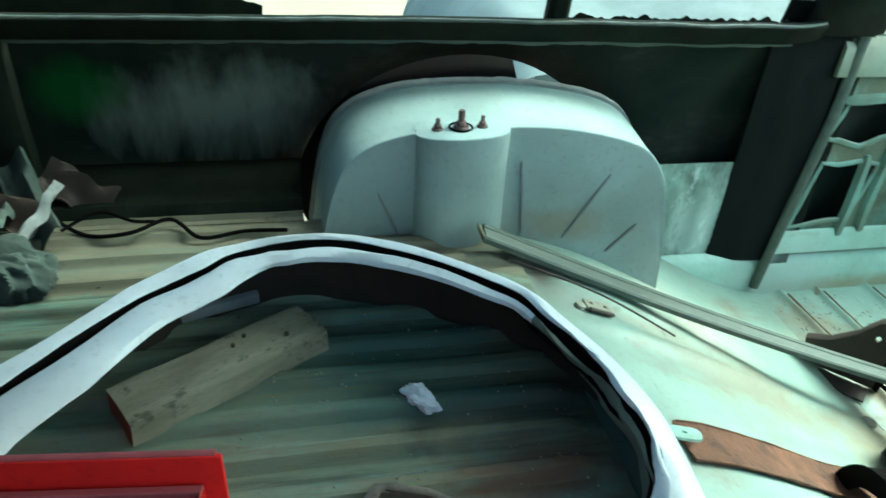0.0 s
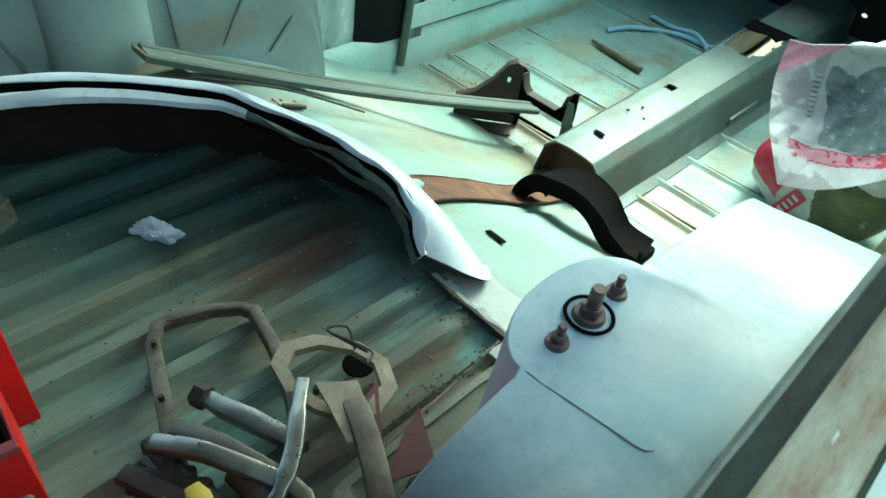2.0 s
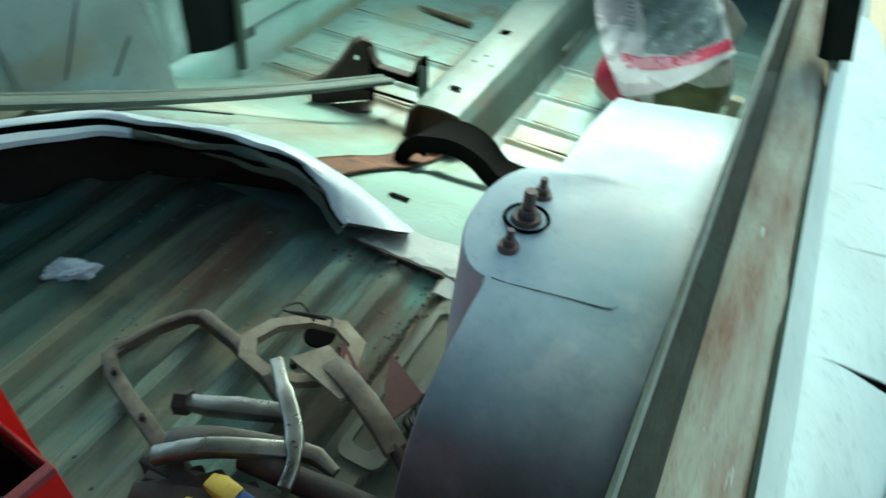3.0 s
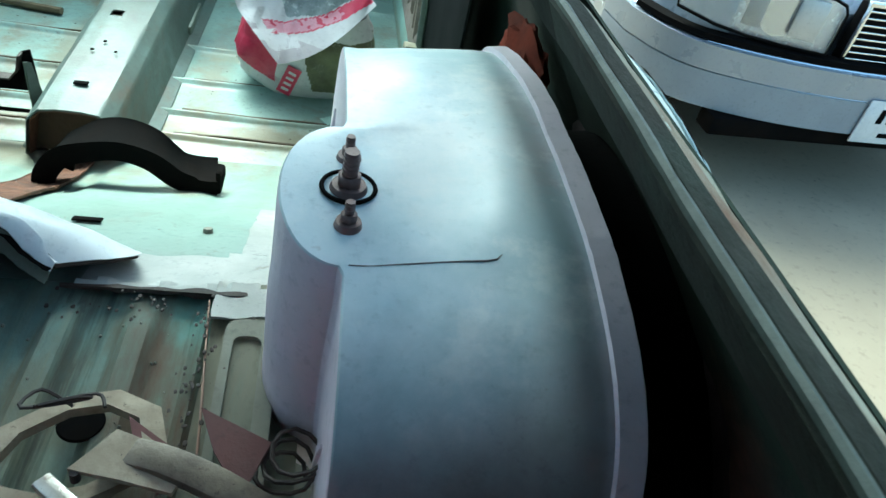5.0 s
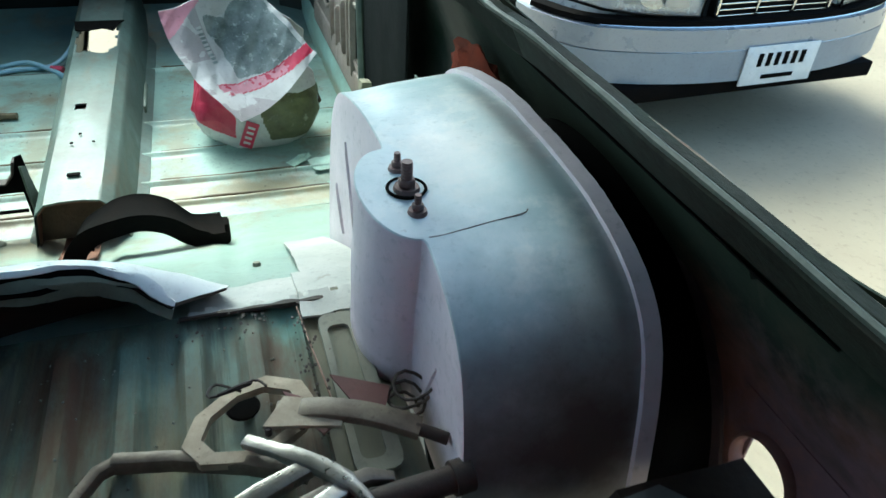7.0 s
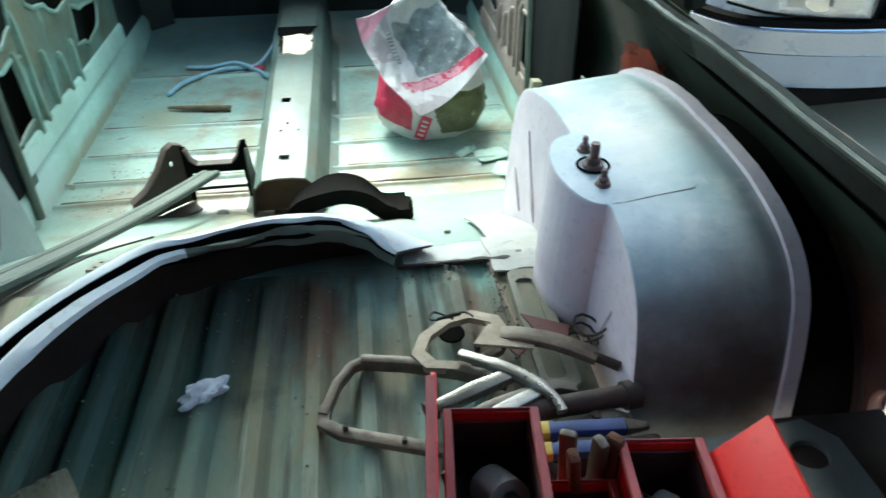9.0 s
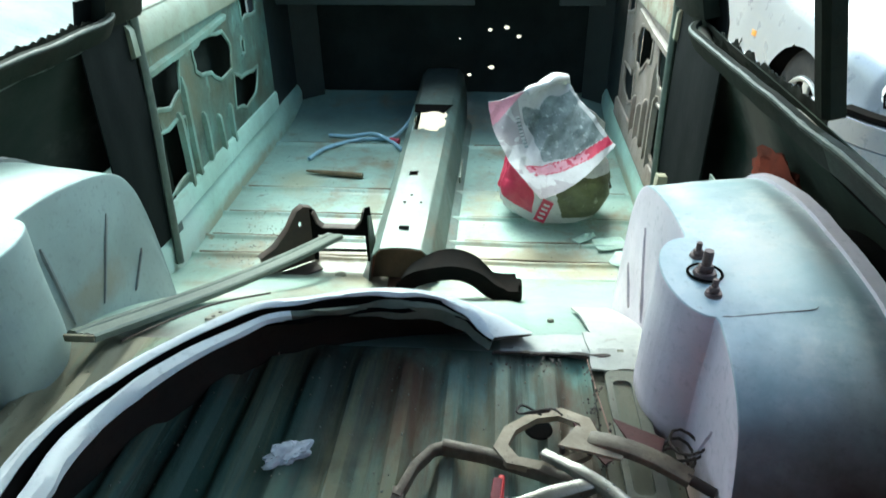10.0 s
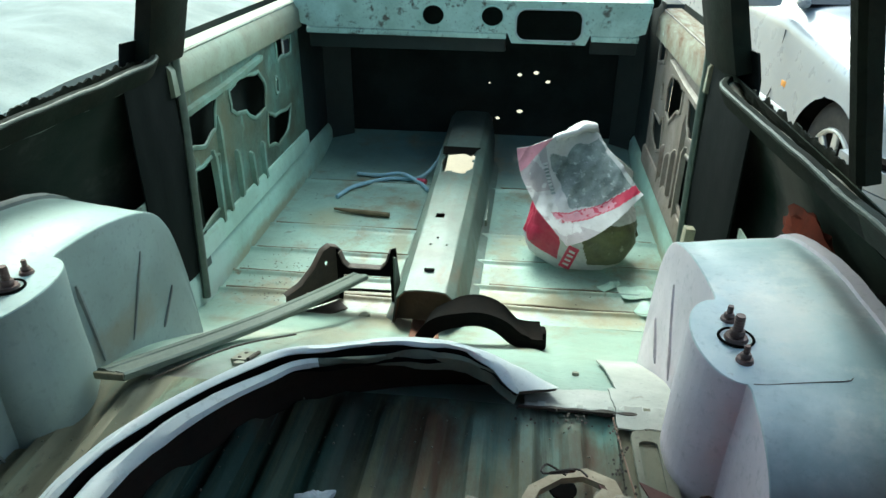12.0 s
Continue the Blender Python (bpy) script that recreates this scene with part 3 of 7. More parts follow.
# ---- the car body round the camera ----
ZF = -0.36          # front floor; the load floor is z = 0
BED_Y0, BED_Y1 = -0.95, 0.10
SLOPE_Y1 = 0.86
WALL = 0.64         # inner side of the sills
ARCH_Y, ARCH_Z, ARCH_R = 0.08, -0.12, 0.33


def bed_height(x, y):
    """Pressed ridges along the car."""
    if x < -0.43 and y > BED_Y1 - 0.35:
        return 0.002
    if abs(x) > 0.335 and x > 0:
        return 0.004 if abs(x - 0.372) > 0.016 else 0.012
    w = (x / 0.062) % 1.0
    k = min(max((abs(w - 0.5) - 0.11) / 0.2, 0), 1)
    k = k * k * (3 - 2 * k)
    return 0.0125 * (1 - k) * min(1, max(0, (BED_Y1 - 0.02 - y) / 0.02)) + 0.0025 * noise.noise((x * 5, y * 5, 0))


xs = [-0.50 + 0.92 * i / 236 for i in range(237)]
bm = sheet(bmesh.new(), lambda x, y: (x, y, bed_height(x, y)), xs, lin(BED_Y0, BED_Y1, 42), 0.012)
for f in bm.faces:
    c = f.calc_center_median()
    f.material_index = 1 if c.x > 0.337 or c.x < -0.31 + 0.02 * noise.noise((c.y * 4, 0, 0)) else 0
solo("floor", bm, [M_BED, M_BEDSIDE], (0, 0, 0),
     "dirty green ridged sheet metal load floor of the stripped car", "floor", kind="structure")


def slope_z(y):
    t = min(max((y - BED_Y1) / (SLOPE_Y1 - BED_Y1), 0), 1)
    return -0.008 + (ZF + 0.008) * (0.5 * t + 0.5 * t * t * (3 - 2 * t))


def slope_surface(x, y):
    z = slope_z(y)
    t = (y - BED_Y1) / (SLOPE_Y1 - BED_Y1)
    fall = math.sin(math.pi * min(max(t, 0), 1))
    z += 0.012 * fall * (math.exp(-((x + 0.30 - 0.1 * t) / 0.03) ** 2) + math.exp(-((x + 0.20) / 0.018) ** 2) - 0.7 * math.exp(-((x - 0.27) / 0.02) ** 2))
    d = abs(x + 0.03 - 0.07 * (0.80 - y) / 0.57) / 0.058
    z -= 0.012 * min(1, max(0, (y - 0.28) / 0.25)) * min(1, max(0, 1.35 - d) / 0.35)
    return (x, y, z + 0.004 * noise.noise((x * 4, y * 4, 3)))


solo("floor_heelboard", sheet(bmesh.new(), slope_surface, lin(-WALL, WALL, 150), lin(BED_Y1 + 0.002, SLOPE_Y1, 40), 0.01), M_HEEL, (0, 0, 0),
     "pale mint sloping heelboard panel between load floor and cabin floor", "floor", kind="structure")

RIBS = (0.93, 1.03, 1.18, 1.36, 1.76)


def front_surface(x, y):
    z = ZF + 0.003 * noise.noise((x * 3, y * 3, 8))
    for i, r in enumerate(RIBS):
        z += 0.010 * math.exp(-((y - r - 0.006 * noise.noise((x * 4, i, 0))) / 0.010) ** 2)
    if y > 1.9:
        z += (y - 1.9) ** 2 * 0.6
    return (x, y, z)


ys = sorted(set([SLOPE_Y1 + 0.001 + 1.45 * i / 120 for i in range(121)] + [r + d for r in RIBS for d in (-0.012, -0.008, -0.004, 0, 0.004, 0.008, 0.012)]))
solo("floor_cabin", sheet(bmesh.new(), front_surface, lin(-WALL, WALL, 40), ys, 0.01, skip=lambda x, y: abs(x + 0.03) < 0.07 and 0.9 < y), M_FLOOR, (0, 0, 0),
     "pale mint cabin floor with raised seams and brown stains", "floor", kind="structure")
for i, r in enumerate(RIBS):
    for x0, x1 in ((-0.62, -0.14), (0.12, 0.62)):
        pts = [(x, r + 0.011 + 0.005 * noise.noise((x * 6, i, 4)), ZF + 0.006 + 0.002 * noise.noise((x * 9, i, 1))) for x in lin(x0, x1, 24)]
        solo("trim_floor_seam", sweep(bmesh.new(), pts, [(-0.0034, -0.006), (0.0034, -0.006), (0.003, 0.001), (-0.003, 0.001)], scales=[0.7 + 0.5 * abs(noise.noise((k * 0.7, i, 9))) for k in range(24)]), M_SEAM, (0, 0, 0),
             "brown dirty seam across the cabin floor", "seam", kind="structure")

# transmission tunnel: an open-ended pressed channel with a lever hole and slots
T = thing("transmission_tunnel", (0, 0.79, ZF), "grey green pressed steel transmission tunnel with an open rusty end", "car part")


def tunnel_section(y):
    """Half outline: left foot, left shoulder, right shoulder, right foot."""
    t = (y - 0.79) / 1.4
    top = 0.118 + 0.055 * t
    cx = -0.028
    w = 0.066 + 0.012 * t
    return [(cx - w - 0.045, 0.004), (cx - w - 0.022, 0.012), (cx - w - 0.008, top - 0.022), (cx - w + 0.014, top), (cx - 0.02, top + 0.004), (cx + 0.02, top + 0.004),
            (cx + w - 0.014, top), (cx + w + 0.008, top - 0.022), (cx + w + 0.03, 0.012), (cx + w + 0.055, 0.004)]


HOLE_Y = (1.54, 1.74)
tys = sorted(set(lin(0.79, 2.2, 60) + [1.19, 1.215] + lin(HOLE_Y[0] - 0.01, HOLE_Y[1] + 0.01, 34)))


def tunnel_mesh():
    bm = bmesh.new()
    rows = []
    for y in tys:
        sec = tunnel_section(y)
        fine = []
        for i in range(len(sec) - 1):
            for s in range(6):
                fine.append(tuple(sec[i][c] + (sec[i + 1][c] - sec[i][c]) * s / 6 for c in (0, 1)))
        fine.append(sec[-1])
        rows.append([bm.verts.new((x, y - 0.79, z + 0.003 * noise.noise((x * 12, y * 8, z * 12)))) for x, z in fine])
    fs = []
    for i in range(len(tys) - 1):
        ym = (tys[i] + tys[i + 1]) / 2
        for j in range(len(rows[0]) - 1):
            xm = (rows[i][j].co.x + rows[i][j + 1].co.x) / 2
            zm = rows[i][j].co.z
            lever = zm > 0.1 and ((ym - 1.635) / 0.098) ** 2 + (abs(xm + 0.03) / 0.056) ** 4 < 1 + 0.5 * noise.noise((xm * 30, ym * 22, 3))
            slot = 1.185 < ym < 1.22 and abs(xm + 0.042) < 0.011 and zm > 0.09
            side = 1.3 < ym < 1.42 and xm > 0.075 and 0.03 < zm < 0.06
            if not (lever or slot or side):
                fs.append(bm.faces.new((rows[i][j], rows[i + 1][j], rows[i + 1][j + 1], rows[i][j + 1])))
    for v in [v for r in rows for v in r if not v.link_faces]:
        bm.verts.remove(v)
    g = bmesh.ops.extrude_face_region(bm, geom=fs)
    bmesh.ops.translate(bm, vec=(0, 0, -0.004), verts=[e for e in g["geom"] if isinstance(e, bmesh.types.BMVert)])
    return bm


M_TUNNEL = mat("tunnel_grey_green", (0.115, 0.165, 0.145), (0.075, 0.095, 0.08), (0.1, 0.06, 0.035), 0.34, 9, 0.5)
streaks(M_TUNNEL, (0.12, 0.075, 0.04), 11, (1, 0.4, 1), 0.56, 0.68, 0.6, 2.0)
streaks(M_TUNNEL, (0.2, 0.27, 0.25), 6, (1, 0.6, 1), 0.56, 0.7, 0.6, 5.0)
# far end of the tunnel darkened for the footwell's shade
tone_patch(M_TUNNEL, (0.0, 1.42, 0.1), (0.4, 0.42, 0.4), (0.03, 0.04, 0.038), 0.85, 6, 0.8)
M_MOUTH = mat("rusty_olive_mouth", (0.085, 0.05, 0.03), (0.05, 0.036, 0.022), (0.13, 0.06, 0.03), 0.3, 14, 0.9, bump=0.5)
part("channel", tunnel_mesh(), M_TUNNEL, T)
bm = bmesh.new()
sec = tunnel_section(0.9)
sheet(bm, lambda u, y: (Vector((*[sec[int(u)][c] for c in (0, 1)], 0)).x * 0.94 - 0.001, y, sec[int(u)][1] * 0.95 - 0.003), [1, 2, 3, 4, 5, 6, 7, 8], lin(0.004, 0.55, 8), 0.003)
part("lining", bm, M_RUST, T, "rusty brown inside of the tunnel mouth")
sec = [(x * 0.94 - 0.002, z * 0.96) for x, z in tunnel_section(0.83)[1:-1]]
part("mouth_plate", plate(bmesh.new(), sec, [], 0.003, Matrix(((1, 0, 0, 0), (0, 0.35, -1, 0.035), (0, 1, 0, 0.0), (0, 0, 0, 1)))), M_MOUTH, T, "rusty brown plate closing the mouth")
# solid black plates in place of the slots' dark hollows
for y, x, sx, sy in ((0.885 - 0.79, -0.03, 0.026, 0.012), (1.02 - 0.79, -0.045, 0.007, 0.007), (1.06 - 0.79, -0.03, 0.007, 0.007), (1.02 - 0.79, 0.0, 0.006, 0.006)):
    part("slot", box(bmesh.new(), (x, y, 0.126 + 0.04 * y), (sx, sy, 0.003), 0.001), M_BLACK, T, "black plate standing in for a punched slot")
bm = bmesh.new()
plate(bm, rough_loop([(-0.09, 1.685), (-0.055, 1.672), (-0.02, 1.69), (0.02, 1.675), (0.035, 1.76), (-0.1, 1.76)], 0.012, 3, 2.0), [], 0.003, Matrix.Translation((0, -0.79, 0.163)))
part("gaiter_scrap", bm, M_BLACK, T, "torn black rubber left at the lever hole")
part("side_rib", box(bmesh.new(), (0.09, 0.62, 0.062), (0.008, 0.16, 0.022), 0.003), M_GALV, T)


# wheel housings
ARCH = [(-0.228, -0.06), (-0.216, 0.02), (-0.200, 0.09), (-0.176, 0.140), (-0.132, 0.172), (-0.06, 0.191), (0.02, 0.197), (0.10, 0.197), (0.192, 0.191),
        (0.290, 0.171), (0.350, 0.146), (0.386, 0.106), (0.405, 0.055), (0.420, -0.02), (0.431, -0.11), (0.438, -0.21)]
CREST = smooth_line([(0, y, z) for y, z in ARCH], 6)


def arch_top(y):
    """Height of the housing's inner edge."""
    for p, q in zip(CREST, CREST[1:]):
        if p.y <= y <= q.y:
            return p.z + (q.z - p.z) * (y - p.y) / (q.y - p.y)
    return CREST[0].z if y < CREST[0].y else CREST[-1].z


def face_x(y, z):
    """Inner face of the housing, with the damper pocket standing proud of it."""
    x = 0.434 + 0.02 * z
    d = (y - 0.012) / 0.0785
    if abs(d) < 1:
        x -= (x - 0.384 - 0.045 * z) * (1 - d * d) ** 0.46
    return x


def top_rise(x):
    """The housing's top climbs outwards beyond the flat mounting plate."""
    return 0.015 * math.sin(math.pi * 0.5 * max(0, x - 0.455) / 0.145)


def wheel_housing(s, label):
    h = thing("wheel_housing", (0, 0, 0), label, "wheel arch", "wheel housings of the car")
    line = [(p.y, p.z) for p in CREST]
    line += [(y, arch_top(y)) for y in (-0.0664, -0.066, -0.065, -0.063, -0.058, -0.052, -0.044, -0.035, -0.018, -0.008, 0.004, 0.028, 0.04, 0.052, 0.062, 0.07, 0.076, 0.082, 0.087, 0.089, 0.0904)]
    line.sort()
    bm = bmesh.new()

    def low(y):
        return (0.0 if y < BED_Y1 else slope_z(y)) - 0.03

    def lattice(i, k):
        """k from 0 (foot of the face) over 1 (edge) to 2 (outer flange)."""
        y, zt = line[int(i)]
        zb = min(low(y), zt - 0.002)
        dent = 0.0025 * noise.noise((y * 7, k * 2.2, s * 3)) + 0.001 * noise.noise((y * 19, k * 6, s * 3))
        if k <= 1:
            z = zb + (zt - zb) * k
            r = max(0, (k - 0.985) / 0.015)
            return Vector((s * (face_x(y, z) + 0.0016 * r * r + dent * min(1, 6 * (1 - k))), y, z))
        f = k - 1
        x0 = face_x(y, zt) + 0.0016
        rise = top_rise(x0 + (0.60 - x0) * f)
        a, b = line[max(int(i) - 2, 0)], line[min(int(i) + 2, len(line) - 1)]
        d = Vector((0, b[0] - a[0], b[1] - a[1])).normalized()
        n = Vector((0, -d.z, d.y))
        return Vector((s * (x0 + (0.60 - x0) * f), y, zt)) + n * (rise * (0.35 + 0.65 * n.z) + dent * min(1, 8 * f))

    ks = lin(0, 0.985, 14) + [0.993, 1.0] + lin(1.04, 2, 16)
    sheet(bm, lattice, range(len(line)), ks, 0.003, (s, 0, -0.5))
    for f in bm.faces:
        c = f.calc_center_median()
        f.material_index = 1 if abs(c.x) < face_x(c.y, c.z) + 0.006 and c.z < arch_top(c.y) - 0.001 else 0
    # the left face takes the shaded copy of the primer
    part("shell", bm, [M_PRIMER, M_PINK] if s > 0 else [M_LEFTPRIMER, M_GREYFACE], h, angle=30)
    rim = [lattice(i, 2) + Vector((s * 0.004, 0, 0.0015 * noise.noise((i * 0.55, s, 0)) + 0.001 * noise.noise((i * 1.9, s, 0)))) for i in range(len(line))]
    rim = [p for k, p in enumerate(rim) if k == 0 or (p - rim[k - 1]).length > 0.003]
    prof = [(-0.009, -0.006), (0.006, -0.006), (0.008, 0.010), (0.003, 0.013), (-0.002, 0.004), (-0.009, 0.003)]
    part("flange", sweep(bmesh.new(), rim, prof if s < 0 else [(-u, v) for u, v in prof], up=(s, 0, 0.02)), M_PINK if s > 0 else M_GREY, h, "uneven welded flange")
    # outer half, coloured black for the shade in the wheel gap
    bm = bmesh.new()

    def outer(i, u):
        p = lattice(i, 2) + Vector((s * 0.006, 0, -0.004))
        a = math.atan2(p.z - ARCH_Z, p.y - ARCH_Y)
        reach, r = (0.752, 0.352) if s < 0 else (0.716, 0.307)
        q = Vector((s * reach, ARCH_Y + r * math.cos(a), ARCH_Z + r * math.sin(a)))
        return p.lerp(q, u) - Vector((0, 0, 0.03 * math.sin(math.pi * u)))

    sheet(bm, outer, range(len(line)), lin(0, 1, 21), 0.003,
          skip=(lambda i, u: 0.17 < line[int(i)][0] < 0.33 and u > 0.45) if s < 0 else (lambda i, u: line[int(i)][1] < 0.12 and line[int(i)][0] < -0.19 and u > 0.955))
    part("outer_half", bm, M_BLACK, h, "outer half of the housing, black for the dark wheel gap")
    # mounting plate seam and studs
    pts = [(s * x, -0.066 + 0.0025 * (x - 0.44) / 0.1 + 0.010 * max(0, (x - 0.532) / 0.012) ** 2, arch_top(-0.066) + top_rise(x) * 0.97) for x in lin(0.442, 0.543, 16)]
    part("seam", sweep(bmesh.new(), pts, [(-0.0006, -0.002), (0.0006, -0.002), (0.0004, 0.0007), (-0.0004, 0.0007)]), M_SEAMLINE, h, "thin weld seam")
    pts = [(s * (face_x(-0.0668, z) - 0.0006), -0.0672, z) for z in lin(0.005, 0.188, 10)]
    part("seam", sweep(bmesh.new(), pts, circle(0.0009, 6), up=(0, 1, 0)), M_SEAMLINE, h, "thin weld seam")
    for y, r, hgt in ((0.008, 0.0150, 0.030), (-0.031, 0.0105, 0.019), (0.044, 0.0105, 0.019)):
        x = 0.441
        z = arch_top(y) + 0.0005
        st = part("stud", cyl(bmesh.new(), (s * x, y, z), (s * x, y, z + hgt), 0.0032 if r < 0.014 else 0.0052, seg=14), M_STUD, h, "rusty threaded stud")
        for k in range(int(hgt / 0.0035) - 3):
            zz = z + 0.012 + 0.0035 * k
            if zz < z + hgt - 0.001:
                part("thread", cyl(bmesh.new(), (s * x, y, zz), (s * x, y, zz + 0.0016), (0.0032 if r < 0.014 else 0.0052) * 1.13, seg=12), M_STUD, st)
        w = bmesh.new()
        cyl(w, (s * x, y, z - 0.004), (s * x, y, z + 0.0035), r, r * 0.8, 26)
        part("washer", w, M_STUD, st, "dished washer")
        nut = bmesh.new()
        cyl(nut, (s * x, y, z + 0.0035), (s * x, y, z + 0.0035 + (0.008 if r > 0.014 else 0.006)), r * 0.6, seg=6)
        bmesh.ops.bevel(nut, geom=nut.edges[:], offset=0.001, segments=1, affect="EDGES")
        part("nut", nut, M_STUD, st)
        if r > 0.014:
            ring = [(s * x + 0.0188 * math.cos(a), y + 0.0188 * math.sin(a), z + 0.001) for a in lin(0, 2 * math.pi, 29)[:-1]]
            part("rubber_ring", sweep(bmesh.new(), ring, circle(0.0017, 6), closed=True), M_BLACK, st, "black rubber ring")
    # pressed ribs on the face
    for (y0, z0), (y1, z1) in (((0.119, 0.134), (0.135, -0.008)), ((0.288, 0.104), (0.214, -0.024)), ((0.359, -0.002), (0.307, -0.06)), ((-0.127, 0.086), (-0.092, 0.0))):
        pts = [(s * (face_x(y0 + (y1 - y0) * t, z0 + (z1 - z0) * t) - 0.0005), y0 + (y1 - y0) * t, z0 + (z1 - z0) * t) for t in lin(0, 1, 9)]
        part("rib", sweep(bmesh.new(), pts, [(-0.0035, -0.002), (0.0035, -0.002), (0.0018, 0.003), (-0.0018, 0.003)], up=(-s, 0, 0), scales=[0.5] + [1] * 7 + [0.5]), M_PINK if s > 0 else M_GREY, h, "pressed rib")
    return h


wheel_housing(1, "grey primed wheel housing with pink edges and rusty studs")
wheel_housing(-1, "grey primed wheel housing with strengthening ribs and studs")


# body sides
def skin_x(z):
    if z > 0.05:
        return 0.725 - 0.08 * ((z - 0.05) / 0.28) ** 1.6
    return 0.725 - 0.05 * ((0.05 - z) / 0.5) ** 2


def side_skin(s):
    R = ARCH_R + (0.02 if s < 0 else -0.028)
    bm = bmesh.new()
    yy, zz = lin(-0.95, 1.12 if s > 0 else 0.90, 82 if s > 0 else 74), lin(-0.50, 0.298, 36)
    grid = {}
    for i, y in enumerate(yy):
        for j, z in enumerate(zz):
            d = math.hypot(y - ARCH_Y, z - ARCH_Z)
            if R - 0.034 < d < R:
                y2, z2 = ARCH_Y + (y - ARCH_Y) * R / d, ARCH_Z + (z - ARCH_Z) * R / d
            else:
                y2, z2 = y, z
            swell = (0.03 if s < 0 else 0.0) * math.exp(-max(0, math.hypot(y2 - ARCH_Y, z2 - ARCH_Z) - R) / 0.05)
            tuck = 0.031 * min(1, max(0, (z2 - 0.08) / 0.2)) * min(1, max(0, (y2 + 0.42) / 0.12)) if s > 0 else 0.0
            grid[i, j] = (bm.verts.new((s * (skin_x(z2) + swell - tuck + 0.003 * noise.noise((y * 4, z * 4, s))), y2, z2)), d < R - 0.03)
    fs = []
    for i in range(len(yy) - 1):
        for j in range(len(zz) - 1):
            q = [grid[i, j], grid[i + 1, j], grid[i + 1, j + 1], grid[i, j + 1]]
            ym, zm = sum(v.co.y for v, _ in q) / 4, sum(v.co.z for v, _ in q) / 4
            lamp = s > 0 and abs(ym + 0.272) < 0.045 and abs(zm - 0.012) < 0.048
            if not any(k for _, k in q) and math.hypot(ym - ARCH_Y, zm - ARCH_Z) > R - 0.004 and not lamp:
                fs.append(bm.faces.new([v for v, _ in q]))
    for v in [v for v in bm.verts if not v.link_faces]:
        bm.verts.remove(v)
    g = bmesh.ops.extrude_face_region(bm, geom=fs)
    outside = {e for e in g["geom"] if isinstance(e, bmesh.types.BMVert)}
    bmesh.ops.translate(bm, vec=(s * 0.003, 0, 0), verts=list(outside))
    for f in bm.faces:
        f.material_index = 1 if all(v in outside for v in f.verts) else 0
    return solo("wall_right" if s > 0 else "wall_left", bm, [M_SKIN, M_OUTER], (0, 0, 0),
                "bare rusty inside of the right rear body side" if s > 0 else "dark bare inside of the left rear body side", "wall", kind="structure")


